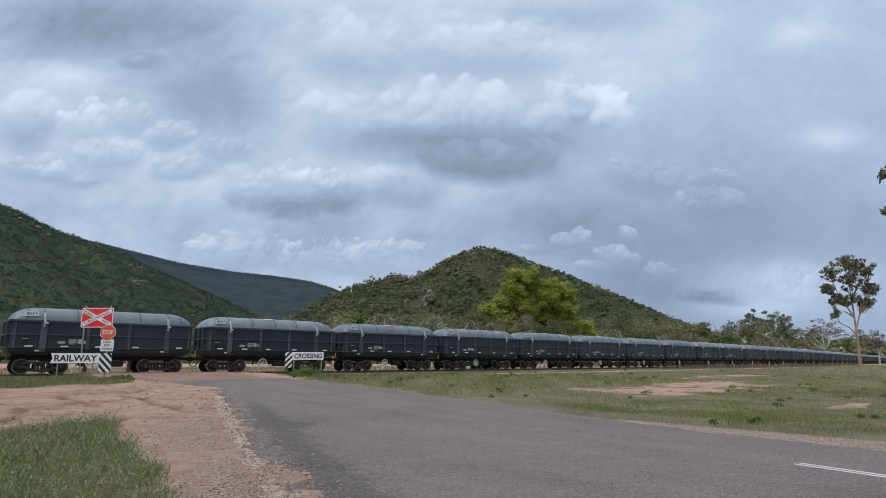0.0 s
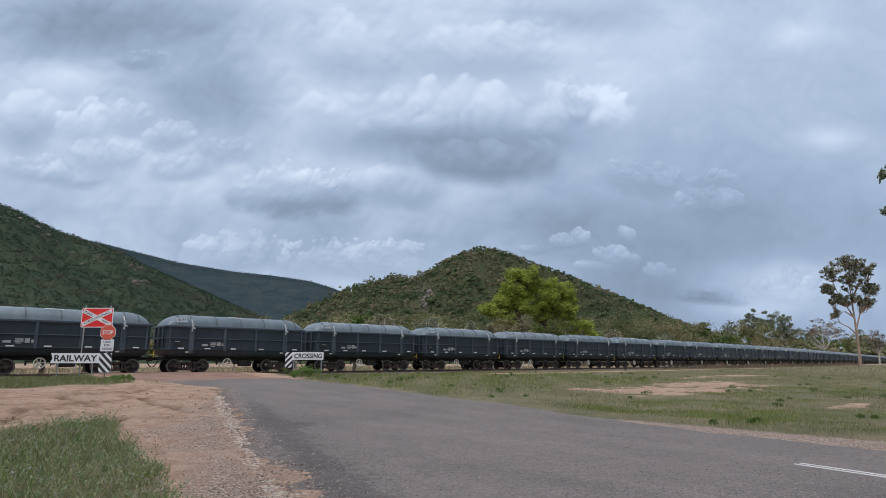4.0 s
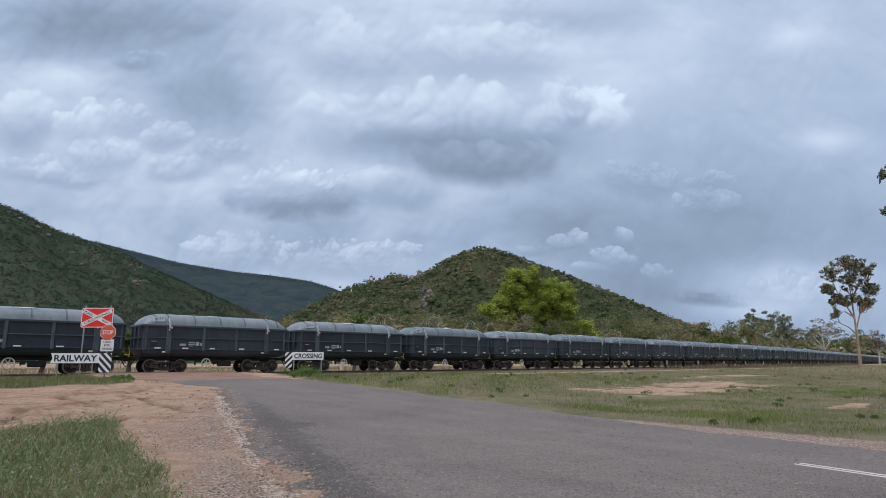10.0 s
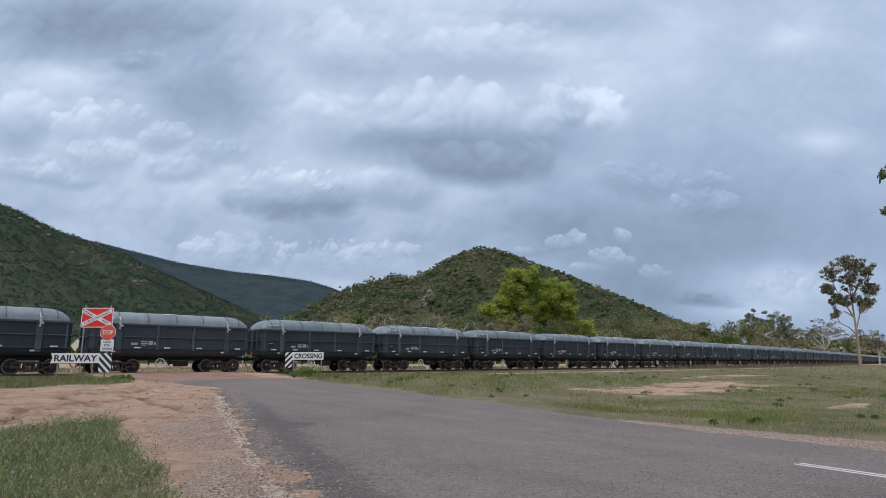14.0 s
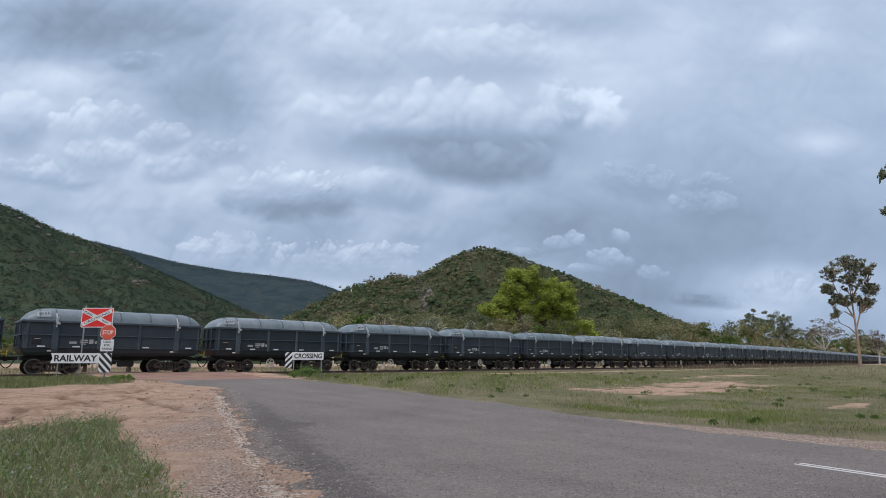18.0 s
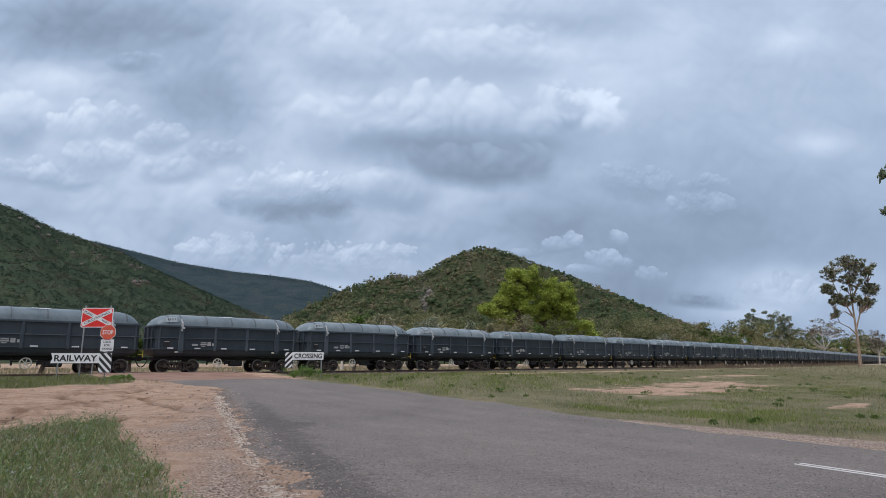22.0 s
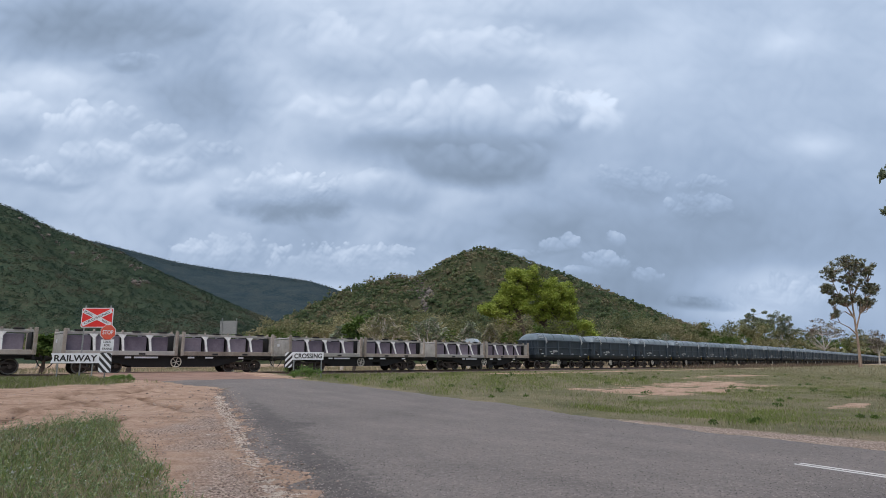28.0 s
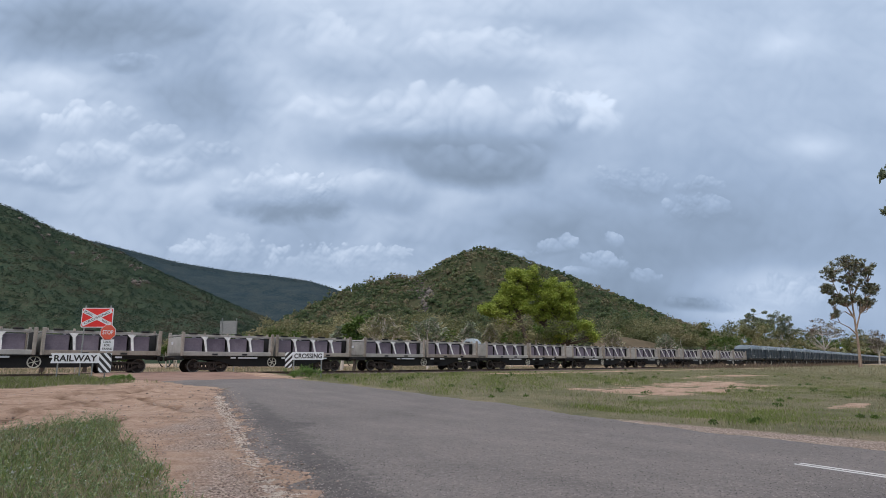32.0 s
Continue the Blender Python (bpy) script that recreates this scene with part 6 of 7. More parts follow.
def ore_wagon(full=True):
    """Covered bogie ore wagon."""
    w = thing("ore_wagon", "dark grey ore wagon with domed light grey cover", "railway wagon", "ore wagons of the train")
    part("hull", hull_mesh(), HULL, w)
    cov = part("cover", cover_mesh(), COVER, w, "light grey domed fibreglass cover", True)
    half = LENGTH / 2
    bm = bmesh.new()
    for y in (-1.235, 1.235):
        box(bm, 0, y, RIM_Z, LENGTH, 0.11, 0.13, 0.02)
    for x in (-half + 0.03, half - 0.03):
        box(bm, x, 0, RIM_Z, 0.11, 2.36, 0.13, 0.02)
    part("rim", bm, RIBS_LIT, w)
    for y in (-1.235, 1.235):
        if full or y < 0:
            part("waist_rail", one(box, 0, y, 2.12, LENGTH - 0.06, 0.06, 0.06, 0.012), RIBS_LIT, w)
            part("sill_rail", one(box, 0, y - math.copysign(0.01, y), 1.43, LENGTH - 0.1, 0.06, 0.06, 0.012), HULL, w)
            for x in (-1.07, 1.07):
                part("rib", one(box, x, y, 2.08, 0.17, 0.11, 1.46, 0.02), RIBS_LIT, w)
            for x in (-3.22, 3.22):
                bm = bmesh.new()
                box(bm, x, y, 2.06, 0.32, 0.11, 1.5, 0.02)
                box(bm, x, y - math.copysign(0.05, y), 1.28, 0.3, 0.12, 0.2, 0.02)
                part("pillar", bm, RIBS_LIT, w)
    for x in (-half + 0.28, half - 0.28):
        part("corner_post", one(box, x, -1.225, 2.1, 0.1, 0.09, 1.42, 0.015), RIBS_LIT, w)
    if full:
        for x in (-half - 0.0, half + 0.0):
            for z in (2.1, 1.43):
                part("end_rail", one(box, x, 0, z, 0.08, 2.2, 0.08, 0.012), RIBS_LIT, w)
            for y in (-0.7, 0.0, 0.7):
                part("end_rib", one(box, x, y, 2.1, 0.08, 0.1, 1.42, 0.015), RIBS_LIT, w)
    for x in (-4.0, -3.25, -1.65, 0.0, 1.65, 3.25, 4.0) if full else (-3.25, 0.0, 3.25):
        part("cover_band", cover_band(x, 0.03), SEAM, cov)
    for x in (-3.22, 3.22):
        bm = bmesh.new()
        box(bm, x, -1.3, RIM_Z + 0.1, 0.14, 0.1, 0.3, 0.025)
        rod(bm, (x - 0.03, -1.29, RIM_Z + 0.22), (x - 0.03, -1.1, RIM_Z + 0.46), 0.04, sides=6)
        box(bm, x + 0.05, -1.34, RIM_Z - 0.1, 0.2, 0.07, 0.12, 0.02)
        box(bm, x - 0.02, -1.33, RIM_Z - 0.24, 0.09, 0.05, 0.14, 0.02)
        part("cover_latch", bm, LATCH, w, "pale grey cover latch")
    part("underframe", one(box, 0, 0, 0.86, LENGTH - 0.5, 0.9, 0.22, 0.02), BLACK, w)
    for x in (-3.1, 3.1):
        if full:
            bogie(w, x)
        else:
            bm = bmesh.new()
            box(bm, x, 0, 0.48, 2.2, 1.7, 0.3, 0.05)
            for a in (-0.9, 0.9):
                for y in (-0.62, 0.62):
                    rod(bm, (x + a, y - 0.06, 0.42), (x + a, y + 0.06, 0.42), 0.42, sides=14)
            part("bogie", bm, RUSTY, w)
    spoked_wheel(w, -0.75, -1.02, 0.6, 0.27, PALE)
    bm = bmesh.new()
    box(bm, 0.55, -0.75, 0.56, 0.85, 0.4, 0.34, 0.06)
    part("brake_tank", bm, BLACK, w)
    if full:
        bm = bmesh.new()
        box(bm, -0.1, -0.8, 0.62, 0.25, 0.2, 0.2, 0.03)
        rod(bm, (-0.2, -0.85, 0.45), (-0.15, -0.85, 0.85), 0.03, sides=6)
        rod(bm, (-1.3, -0.7, 0.7), (0.2, -0.7, 0.7), 0.035, sides=6)
        rod(bm, (-1.35, -0.8, 0.48), (-1.35, -0.8, 0.85), 0.05, sides=6)
        part("brake_gear", bm, BLACK, w)
        for x, sd in ((-half + 0.1, -1), (half - 0.1, 1)):
            coupling(w, x, sd)
        bm = bmesh.new()
        rod(bm, (half + 0.02, -0.9, 1.1), (half + 0.3, -0.9, 1.1), 0.025, sides=6)
        rod(bm, (half + 0.3, -0.9, 0.95), (half + 0.3, -0.9, 1.35), 0.025, sides=6)
        part("uncoupling_lever", bm, YELLOW, w, "yellow uncoupling lever")
        for x in (-3.42, 3.0):
            part("tie_bracket", one(box, x, -1.2, 1.26, 0.26, 0.08, 0.1, 0.03), PALE, w, "pale bracket")
    # stencils and reflectors of the near side
    part("black_panel", one(box, -4.05, -1.205, 1.78, 0.42, 0.02, 0.36), DARKINK, w)
    plate("stencil", w, STENCIL, -4.05, 1.9, 0.3, 0.035, y=-1.218)
    for x in (-3.85, -2.2, -0.5, 1.45, 3.95) if full else (-2.2, 1.45):
        plate("reflector", w, WHITE, x, 1.5, 0.36, 0.075, "white reflector strip", y=-1.285)
    plate("data_panel", w, STENCIL, -2.35, 1.72, 0.36, 0.13, y=-1.214)
    if full:
        for k, (x, z, ww, hh) in enumerate(((-1.66, 1.86, 0.36, 0.075), (-1.66, 1.75, 0.4, 0.07), (-1.68, 1.65, 0.26, 0.05), (-1.3, 1.79, 0.22, 0.24), (-1.02, 1.76, 0.2, 0.16))):
            plate("stencil", w, STENCIL, x - 0.15, z, ww, hh, y=-1.216)
    # number panel on the shoulder of the cover, with plain bars
    for name, material, up, ww, hh, bars in (("number_panel", NUMBER_PLATE, 0.0, 0.66, 0.6, 1), ("number_bar", RIBS_LIT, 0.012, 0.045, 0.2, 4), ("label_strip", WHITE, 0.0, 0.9, 0.14, 1)):
        if name == "label_strip" and not full:
            continue
        for i in range(bars):
            x = (-0.3 if name == "label_strip" else -3.85) + (0 if bars == 1 else (i - 1.5) * 0.135)
            bm = bmesh.new()
            q = []
            for sx, tt in ((-1, -1), (1, -1), (1, 1), (-1, 1)):
                t = (0.31 if name == "label_strip" else 0.145) + tt * hh * 0.13
                a = Vector(cover_point((x + sx * ww / 2) / (half - 0.12), t))
                b = Vector(cover_point((x + sx * ww / 2) / (half - 0.12), t + 0.01)) - a
                n = Vector((0, -b.z, b.y)).normalized()
                n = -n if n.y > 0 else n
                q.append(bm.verts.new(a + n * (0.05 + up)))
            bm.faces.new(q)
            ext = bmesh.ops.extrude_face_region(bm, geom=list(bm.faces))
            bmesh.ops.translate(bm, vec=(0, 0.015, -0.004), verts=[e for e in ext["geom"] if isinstance(e, bmesh.types.BMVert)])
            part(name, bm, material, cov)
    return w


def flat_wagon():
    w = thing("flat_wagon", "long black skeletal container wagon on rusty bogies", "railway wagon", "container wagons of the train")
    at = lambda u, v, y: (u, y, v)
    belly = [(-6.2, 1.04), (-6.2, 0.86), (-4.2, 0.8), (-2.4, 0.36), (2.4, 0.36), (4.2, 0.8), (6.2, 0.86), (6.2, 1.04)]
    for y in (-0.95, 0.95):
        part("side_sill", prism(bmesh.new(), belly, y - 0.05, y + 0.05, at), BLACK, w)
    part("deck", one(box, 0, 0, 1.0, 12.5, 2.3, 0.08, 0.01), BLACK, w)
    for x in (-6.2, 6.2):
        part("headstock", one(box, x, 0, 0.92, 0.14, 2.4, 0.28, 0.02), BLACK, w)
    for x in (-6.0, -0.2, 0.2, 6.0):
        part("twist_lock", one(box, x, -1.16, 1.0, 0.18, 0.14, 0.1, 0.02), RUSTY, w)
    for x in (-4.35, 4.35):
        bogie(w, x)
    spoked_wheel(w, -0.1, -1.06, 0.66, 0.3, PALE)
    for x, ww in ((-1.9, 1.35), (0.75, 0.4), (1.9, 0.5), (-2.9, 0.35), (4.0, 0.35)):
        plate("stencil_panel", w, WHITE, x, 0.93, ww, 0.1, y=-1.18)
    bm = bmesh.new()
    box(bm, 1.4, -0.8, 0.55, 0.8, 0.4, 0.3, 0.05)
    rod(bm, (-1.5, -0.9, 0.62), (2.6, -0.9, 0.62), 0.04, sides=6)
    part("brake_gear", bm, BLACK, w)
    for x, sd in ((-6.3, -1), (6.3, 1)):
        coupling(w, x, sd)
    return w


def half_container(variant):
    """Half-height open-sided container with four bays of purple-grey slabs."""
    L, W, H = 6.2, 1.22, 1.42
    c = thing("half_height_container", "weathered cream half-height container holding purple-grey slabs", "container", "containers on the wagons")
    frame_mat = STEEL_TAN if variant else STEEL_GREY
    part("floor", one(box, 0, 0, 0.1, L - 0.04, 2.36, 0.16, 0.02), frame_mat, c)
    for y in (-1.18, 1.18):
        part("bottom_rail", one(box, 0, y, 0.14, L - 0.3, 0.09, 0.26, 0.015), frame_mat, c)
        inset = y * 0.62
        part("top_rail", one(box, 0, inset, H - 0.12, L - 0.3, 0.1, 0.12, 0.015), STEEL_GREY, c)
        for x in (-L / 2 + 0.09, L / 2 - 0.09):
            part("corner_post", one(box, x, y, H / 2 + 0.03, 0.18, 0.14, H + 0.06, 0.02), STEEL_TAN, c)
        for x in (-1.51, 0.0, 1.51):
            bm = bmesh.new()
            lean = lambda u, v, q, y=y, inset=inset: (u, y + (inset - y) * (v - 0.26) / (H - 0.43) + q, v)
            prism(bm, [(x - 0.05, 0.26), (x + 0.07, 0.26), (x + 0.08, 1.0), (x + 0.26, H - 0.17), (x - 0.26, H - 0.17), (x - 0.06, 1.0)], -0.03, 0.03, lean)
            part("gusset_post", bm, GUSSET, c, "white-painted flared post")
    for x in (-L / 2 + 0.06, L / 2 - 0.06):
        part("end_wall", one(box, x, 0, 0.62, 0.08, 2.24, 1.1, 0.015), STEEL_GREY, c)
        part("end_rail", one(box, x, 0, H - 0.16, 0.1, 2.24, 0.1, 0.015), STEEL_GREY, c)
    for i in range(4):
        x = (i - 1.5) * 1.5 - (0.05 if variant else -0.04)
        part("slab", one(box, x - (0.16 if i == 3 else 0.02), 0, 0.67, 1.06 if i == 3 else 1.3, 1.36, 0.92, 0.04), PURPLE, c, "purple-grey slab")
        # black sheet stands in for the dark gap between slabs
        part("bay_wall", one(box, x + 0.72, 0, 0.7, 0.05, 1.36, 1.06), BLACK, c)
    for k, x in enumerate((-2.8, -2.27, -1.51, -0.76, 0.0, 0.76, 1.51, 2.27, 2.8)):
        if k % 2:
            part("lifting_pad", one(box, x, -0.74, H - 0.015, 0.5, 0.2, 0.09, 0.02), BLACK, c, "dark rubber pad")
        else:
            part("lifting_lug", one(rod, Vector((x, -0.75, H - 0.07)), Vector((x, -0.75, H + 0.06)), 0.08, 0.05, 8), STEEL_TAN, c)
    # flat black plates stand in for the dark insides of the fork openings
    for x in (-0.95, 1.05):
        part("fork_pocket", one(box, x, -1.226, 0.1, 0.36, 0.012, 0.11), DARKINK, c)
    plate("door_plate", c, WHITE, -L / 2 + 0.0, 0.8, 0.02, 0.18, y=0.4, depth=0.3)
    return c


# ---- the signs ----
def lettering(text, width, height, material, parent, m, depth=0.004, name="lettering", bold=0.018):
    cu = bpy.data.curves.new(name, "FONT")
    cu.body, cu.size, cu.extrude, cu.offset = text, 1.0, 0.0, bold
    cu.align_x, cu.align_y = "CENTER", "CENTER"
    tmp = bpy.data.objects.new("tmp", cu)
    scene.collection.objects.link(tmp)
    bpy.context.view_layer.update()
    me = bpy.data.meshes.new_from_object(tmp.evaluated_get(bpy.context.evaluated_depsgraph_get()))
    bpy.data.objects.remove(tmp)
    co = np.array([v.co[:] for v in me.vertices])
    lo, hi = co.min(0), co.max(0)
    co = (co - (lo + hi) / 2) * [width / (hi[0] - lo[0]), height / (hi[1] - lo[1]), 1]
    me.vertices.foreach_set("co", co.astype(np.float32).ravel())
    me.materials.append(material)
    ob = new(name, me)
    ob.parent = parent
    ob.matrix_basis = m @ pose(0, 0, depth)
    return ob


UP = pose(0, 0, 0, 90, 0, 0)                     # lays a flat drawing upright, facing -y


def flat_sheet(name, outline, material, parent, y, depth=0.02, label=""):
    bm = prism(bmesh.new(), outline, y, y + depth, lambda u, v, w: (u, w, v))
    return part(name, bm, material, parent, label)


def rounded(w, h, r, k=4):
    pts = []
    for cx, cy, a0 in ((w / 2 - r, h / 2 - r, 0), (-w / 2 + r, h / 2 - r, 90), (-w / 2 + r, -h / 2 + r, 180), (w / 2 - r, -h / 2 + r, 270)):
        for i in range(k + 1):
            a = radians(a0 + 90 * i / k)
            pts.append((cx + r * math.cos(a), cy + r * math.sin(a)))
    return pts


def moved(pts, dx, dz, turn=0.0):
    c, s = math.cos(radians(turn)), math.sin(radians(turn))
    return [(x * c - y * s + dx, x * s + y * c + dz) for x, y in pts]


def post(parent, x, y, z0, z1, r=0.035, material=GALV):
    return part("post", rod(bmesh.new(), (x, y, z0), (x, y, z1), r, sides=10), material, parent, "galvanised steel post")


def stripe_outline(x0, x1, z0, z1, a, b, slope):
    """Part of a slanted band between a and b (measured at x0) inside a box, clipped above and below."""
    pts = [(x0, a), (x1, a + slope * (x1 - x0)), (x1, b + slope * (x1 - x0)), (x0, b)]
    def clip(poly, inside, cut):
        out = []
        for i, q in enumerate(poly):
            r = poly[(i + 1) % len(poly)]
            if inside(q):
                out.append(q)
            if inside(q) != inside(r):
                out.append(cut(q, r))
        return out
    for lim, sign in ((z0, 1), (z1, -1)):
        def cut(q, r, lim=lim):
            k = (lim - q[1]) / (r[1] - q[1])
            return (q[0] + k * (r[0] - q[0]), lim)
        pts = clip(pts, lambda q, lim=lim, sign=sign: sign * (q[1] - lim) >= 0, cut) if pts else pts
    return pts


def crossing_signs():
    d = 30.5
    base = lambda x, y: float(ground_z(np.array(x), np.array(y))) - 0.05
    # crossbuck on its red board, with the stop sign and its plate
    a = thing("crossing_sign", "red board with white railway crossing cross and stop sign", "road sign", at=pose(0, d, 0))
    cx, _, cz = sight(172.5, 562.5, d)
    flat_sheet("border", moved(rounded(1.58, 0.98, 0.08), cx, cz), WHITE, a, -0.02)
    flat_sheet("red_board", moved(rounded(1.5, 0.9, 0.06), cx, cz), RED, a, -0.026, 0.02)
    arm = [(-0.79, -0.1), (0.79, -0.1), (0.79, 0.1), (-0.79, 0.1)]
    for i, (turn, words) in enumerate(((-26, (("RAIL", -0.46, 0.5), ("WAY", 0.49, 0.42))), (26, (("CROSSING", 0.0, 1.34),)))):
        flat_sheet("cross_arm", moved(arm, cx, cz, turn), WHITE, a, -0.034 - 0.004 * i, 0.01)
        for text, o, wide in words:
            c, s = math.cos(radians(turn)), math.sin(radians(turn))
            lettering(text, wide, 0.115, DARKINK, a, pose(cx + o * c, -0.042, cz + o * s) @ pose(0, 0, 0, 0, -turn, 0) @ UP, bold=0.0)
    sx, _, sz = sight(192.3, 588.5, d)
    octo = [(0.375 / math.cos(math.pi / 8) * math.cos(math.pi / 8 + math.pi / 4 * i), 0.375 / math.cos(math.pi / 8) * math.sin(math.pi / 8 + math.pi / 4 * i)) for i in range(8)]
    flat_sheet("stop_border", moved(octo, sx, sz), WHITE, a, -0.05)
    flat_sheet("stop_sign", moved([(x * 0.94, z * 0.94) for x, z in octo], sx, sz), FADED_RED, a, -0.056, 0.02)
    lettering("STOP", 0.53, 0.21, WHITE, a, pose(sx, -0.06, sz) @ UP)
    px, _, pz = sight(190.5, 611.5, d)
    flat_sheet("plate", moved(rounded(0.64, 0.58, 0.04), px, pz), WHITE, a, -0.05)
    for i, (text, ww) in enumerate((("LOOK", 0.38), ("FOR", 0.28), ("TRAINS", 0.5))):
        lettering(text, ww, 0.11, DARKINK, a, pose(px, -0.053, pz + 0.17 - 0.17 * i) @ UP)
    for h in (152.5, 196.5):
        x, _, z = sight(h, 541, d)
        post(a, x, 0.03, base(x, d), z)

    # the two width-marker boards
    def board(h0, h1, word, w0, w1, v0, v1, foot, flip, d, label):
        fx, fz = (lambda q: sight(q, 634, d)[0]), (lambda q: sight(500, q, d)[2])
        b = thing("crossing_board", label, "road sign", at=pose(0, d, 0))
        top, low, leg = fz(v0), fz(v1), fz(foot)
        if not flip:
            x0, x1 = fx(h0), fx(w1 + 4)
            outline = [(x0, top), (x1, top), (x1, low), (x0, low), (x0 + 0.1, (top + low) / 2)]
            lx0, lx1, slope = x1 - 0.02, fx(h1), -1.0
        else:
            x0, x1 = fx(w0 - 4), fx(h1)
            outline = [(x0, top), (x1, top), (x1, low), (x0, low)]
            lx0, lx1, slope = fx(h0), x0 + 0.02, 1.0
        flat_sheet("name_board", outline, WHITE, b, -0.02)
        lettering(word, fx(w1) - fx(w0), (top - low) * 0.66, DARKINK, b, pose((fx(w0) + fx(w1)) / 2, -0.022, (top + low) / 2) @ UP, bold=0.03)
        flat_sheet("stripe_board", [(lx0, leg), (lx1, leg), (lx1, top), (lx0, top)], WHITE, b, -0.026)
        h = top - leg
        for i in range(5):
            at = leg + (i - 1.5 if flip else i - 0.2) * h * 0.36
            o = stripe_outline(lx0, lx1, leg, top, at, at + h * 0.19, slope)
            if len(o) > 2:
                flat_sheet("black_stripe", o, DARKINK, b, -0.03, 0.01)
        for q in ((x0 + 0.35, x1 - 0.35) if not flip else (x0 + 0.1, x1 - 0.12)):
            post(b, q, 0.03, base(q, d), top - 0.04)
        return b
    board(90, 198, "RAILWAY", 96.5, 173, 625.5, 643, 659.5, False, 30.3, "white board lettered RAILWAY with black diagonal stripes")
    board(505, 572.5, "CROSSING", 521, 570, 623.5, 637, 651, True, 35.0, "white board lettered CROSSING with black diagonal stripes")
    # boards of the far side, seen from behind
    d2 = 52.0
    b = thing("rear_crossing_sign", "grey back of a crossing sign on two posts", "road sign", at=pose(0, d2, 0))
    x0, _, z0 = sight(388.5, 592, d2)
    x1, _, z1 = sight(420.5, 568, d2)
    flat_sheet("panel", [(x0, z0), (x1, z0), (x1, z1), (x0, z1)], GALV, b, 0.0)
    for k in (0.2, 0.5, 0.8):
        part("stiffener", one(box, (x0 + x1) / 2, -0.02, z0 + (z1 - z0) * k, (x1 - x0) * 0.92, 0.03, 0.05), GALV, b)
    for x in (x0 + 0.17, x1 - 0.06):
        post(b, x, -0.06, base(x, d2), z1 + 0.2)
    yx, _, yz = sight(391, 611, d2)
    plate("yellow_plate", b, YELLOW, yx, yz, 0.28, 0.34, "small yellow plate", y=-0.1)
    d3 = 50.0
    b = thing("far_marker_board", "white marker board on a post beyond the railway", "road sign", at=pose(0, d3, 0))
    flat_sheet("board", [(sight(h, v, d3)[0], sight(h, v, d3)[2]) for h, v in ((125, 612), (137, 600), (144, 606), (144, 622), (132, 622))], PALE, b, 0.0)
    x, _, z = sight(137, 606, d3)
    post(b, x, 0.05, base(x, d3), z)


def parked_truck():
    """A tall pale truck beyond the line, assumed from a pale roof over the containers; the rest of it is unseen."""
    rr = np.linspace(40, 200, 321)
    u = (837 - 784) / 1093
    d = float(rr[np.argmax(behind_line(u * rr, rr) > 6)])
    z = float(ground_z(np.array(u * d), np.array(d)))
    high = 1.6 + 40.5 * d / 1093 - z
    t = thing("truck", "pale blue-grey truck parked beyond the railway", "truck", at=pose(u * d, d, z, rz=-18))
    part("chassis", one(box, 0.0, 1.8, 0.78, 0.9, 6.4, 0.24, 0.03), BLACK, t)
    bm = bmesh.new()
    prism(bm, [(-0.95, 1.1), (0.95, 1.1), (0.95, high * 0.7), (0.72, high * 0.88), (0.36, high), (-0.36, high), (-0.72, high * 0.88), (-0.95, high * 0.7)], -1.2, 0.7, lambda a, b, c: (a, c, b))
    cab = part("cab", bm, TRUCK, t)
    part("windscreen", one(box, 0.0, -1.21, high * 0.66, 1.6, 0.03, high * 0.24, 0.01), CAB_GLASS, cab)
    for x in (-0.96, 0.96):
        part("side_window", one(box, x, -0.5, high * 0.58, 0.03, 0.9, high * 0.18, 0.01), CAB_GLASS, cab)
        part("mirror", one(box, x * 1.22, -1.15, high * 0.66, 0.16, 0.08, 0.5, 0.02), BLACK, cab)
        for y in (-0.5, 3.2, 4.4):
            part("wheel", one(rod, Vector((x * 0.8, y, 0.5)), Vector((x * 1.08, y, 0.5)), 0.5, 0.5, 20), BLACK, t)
    part("bumper", one(box, 0.0, -1.3, 0.62, 2.0, 0.2, 0.36, 0.04), BLACK, t)
    part("tray", one(box, 0.0, 2.9, 1.05, 2.2, 4.2, 0.14, 0.02), STEEL_GREY, t)


# ---- the whole place ----
clouds = sky_backdrop()
ground_sheet()
road_sheet("road", 8.6, 75, ASPHALT, "grey chip-seal road with broken gravelly edges", 0.02, 1.0)
CROSS_SEAL = surface("red_dusty_seal", [(0.15, 0.09, 0.068), (0.27, 0.165, 0.122), (0.38, 0.255, 0.2)], 0.8, rough=0.95, bump=0.6, fine=14, fine_mix=0.4)
road_sheet("crossing_surface", -14, 10.2, CROSS_SEAL, "red dusty gravel surface of the level crossing", 0.026, 0.6)
centre_lines()
railway()
hills()
woodland()
hero_trees()
crossing_signs()
parked_truck()

# wagons: how far the train has run at each second
RUN_T = [0.0, 1.0, 2.0, 3.0, 4.0, 4.75, 5.25, 6.0, 7.0, 8.0, 9.0, 10.0, 11.0, 12.0, 13.0, 14.0, 17.0, 18.0, 19.0, 20.0, 21.0, 22.0, 23.0, 24.0, 25.5, 28.0, 29.0, 30.0, 31.0, 32.0]
RUN_S = [2.31, 9.40, 16.61, 23.81, 31.0, 36.4, 42.5, 53.55, 68.27, 83.0, 97.77, 112.73, 127.64, 142.59, 157.36, 172.28, 216.71, 231.43, 246.19, 260.79, 275.46, 290.09, 304.73, 319.42, 341.64, 378.6, 393.65, 408.9, 424.4, 440.1]
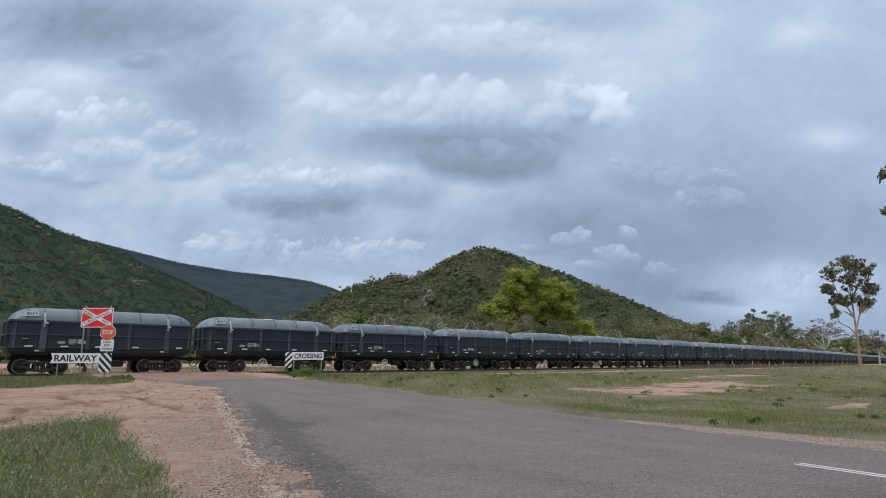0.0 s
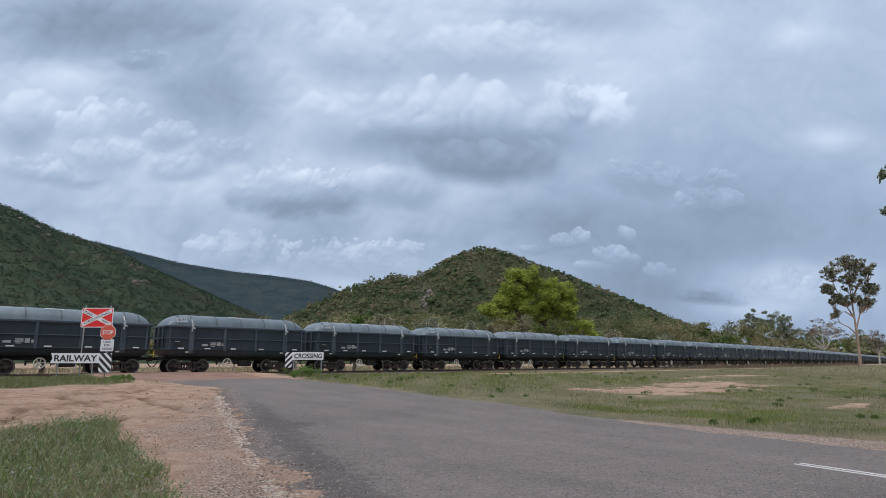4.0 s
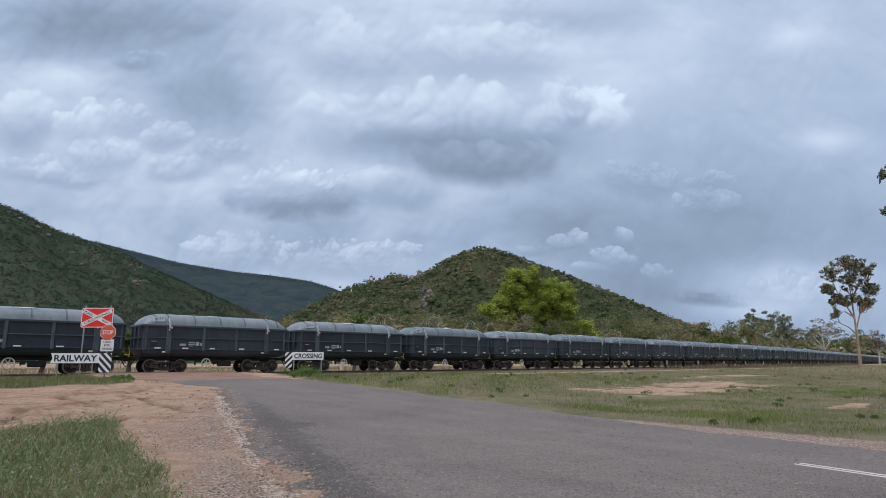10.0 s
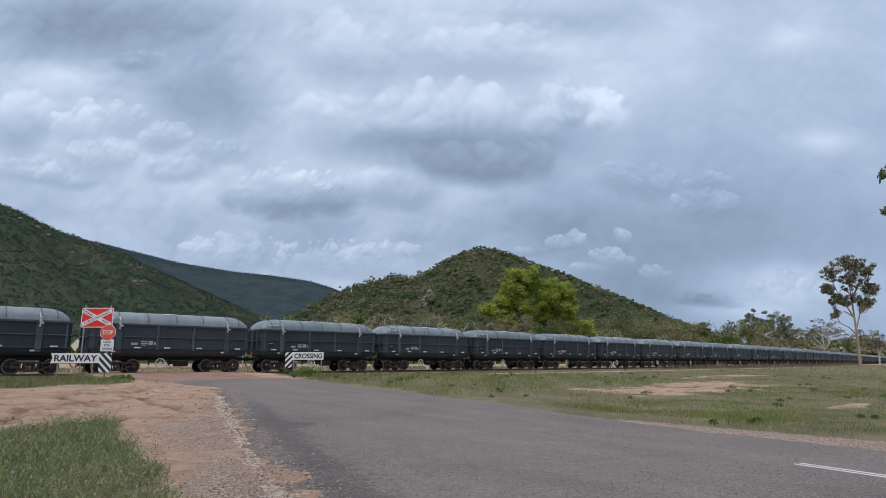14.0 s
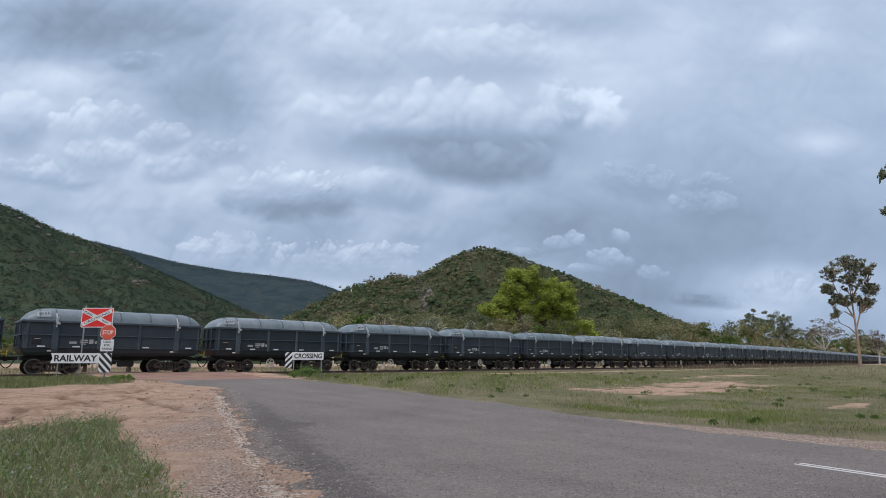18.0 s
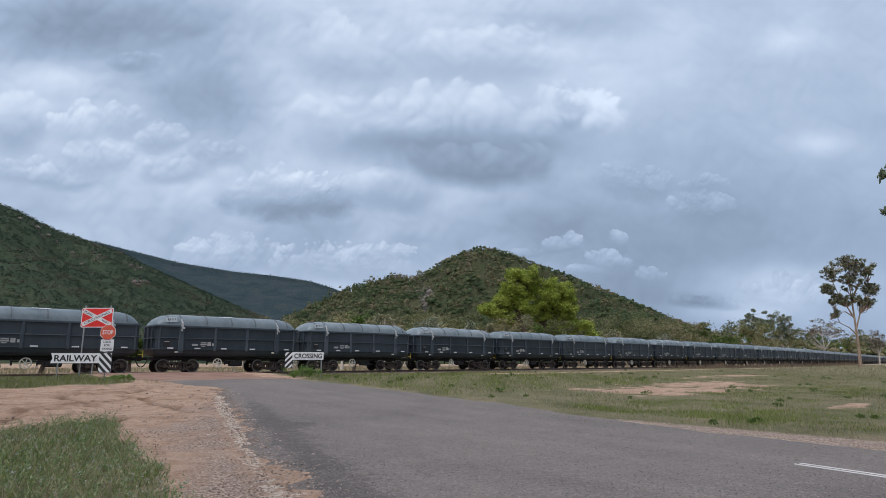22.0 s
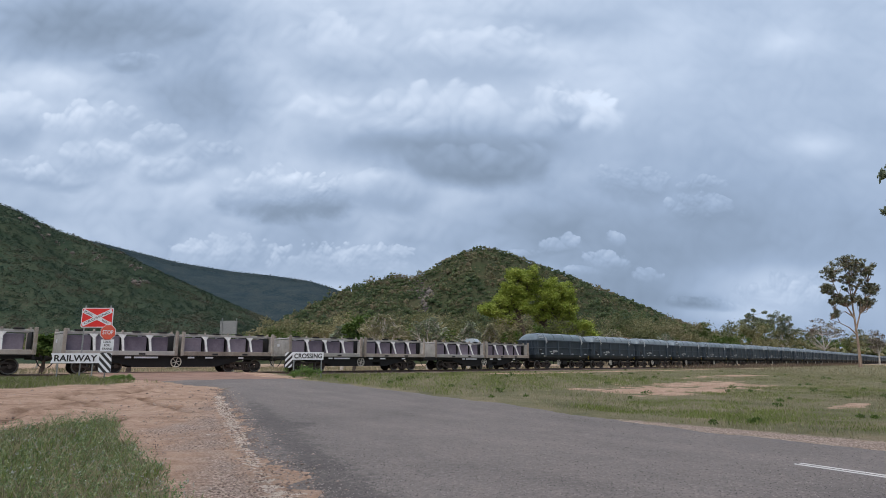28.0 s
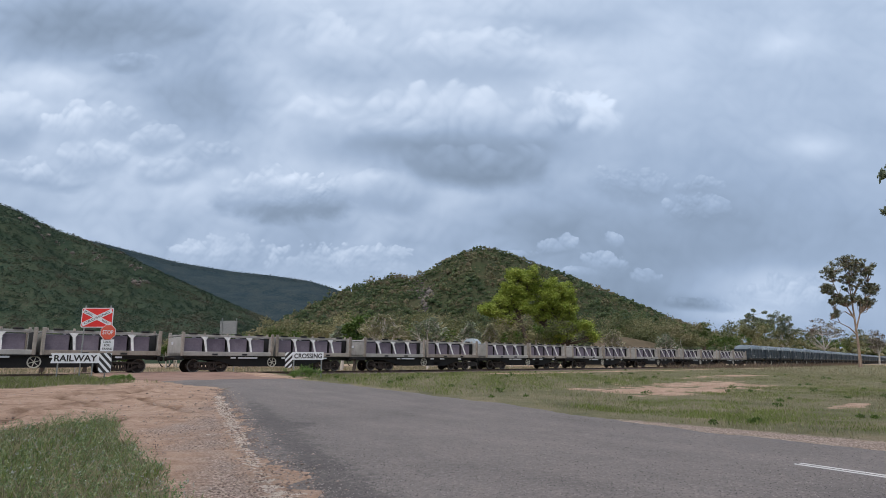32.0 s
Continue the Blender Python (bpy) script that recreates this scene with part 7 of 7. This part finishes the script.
ORE_PITCH, FLAT_PITCH = 10.389, 13.78
N_ORE, N_NEAR, N_FLAT = 76, 43, 10


def run(t):
    return float(np.interp(t, RUN_T, RUN_S))


moving = []                                      # (thing, its centre when the train has run 0 m, height)
wheelsets = []
first = {True: ore_wagon(True), False: ore_wagon(False)}
used = set()
for i in range(N_ORE):
    full = i < N_NEAR
    w = first[full] if full not in used else copy_thing(first[full], Matrix())
    used.add(full)
    moving.append((w, -325.11 + i * ORE_PITCH, RAIL_Z))
flat = flat_wagon()
boxes = [half_container(0), half_container(1)]
for j in range(N_FLAT):
    w = flat if j == 0 else copy_thing(flat, Matrix())
    c0 = -337.38 - j * FLAT_PITCH
    moving.append((w, c0, RAIL_Z))
    for q, o in ((0, -3.2), (1, 3.2)):
        b = boxes[q] if j == 0 else copy_thing(boxes[q], Matrix())
        moving.append((b, c0 + o, RAIL_Z + 1.04))

grass()
stones()
road_chips()


def motions():
    """Everything that moves: the train along its line, its wheels, the drifting clouds."""
    times = [0.0, 1.0, 2.0, 3.0, 4.0, 4.75, 5.25, 6.0] + [float(t) for t in range(7, 33)]
    for ob, start, z in moving:
        walk(ob, [(t, on_line(start + run(t), z)) for t in times])
    # wheels: one turning action for the leading and one for the trailing axle, shared by all
    turning = [o for o in scene.objects if o.name.startswith("wheelset")]
    acts = {}
    for o in turning:
        key = o.location.x > 0
        if key not in acts:
            at = o.location.copy()
            walk(o, [(f / FPS, pose(at.x, at.y, at.z, 0, math.degrees(run(f / FPS) / WHEEL_R) % 360, 0)) for f in range(0, 32 * FPS + 1)])
            acts[key] = o.animation_data
        else:
            o.rotation_mode = "QUATERNION"
            o.animation_data_create()
            o.animation_data.action = acts[key].action
            o.animation_data.action_slot = acts[key].action_slot
    drift = lambda k: pose(0, 0, 1.6, -0.55 * k, 0, 1.15 * k)
    walk(clouds, [(t, drift((run(t) - run(0)) / (run(32) - run(0)))) for t in (0.0, 2.0, 4.0, 4.75, 5.25, 6.0, 10.0, 16.0, 22.0, 28.0, 32.0)])


motions()
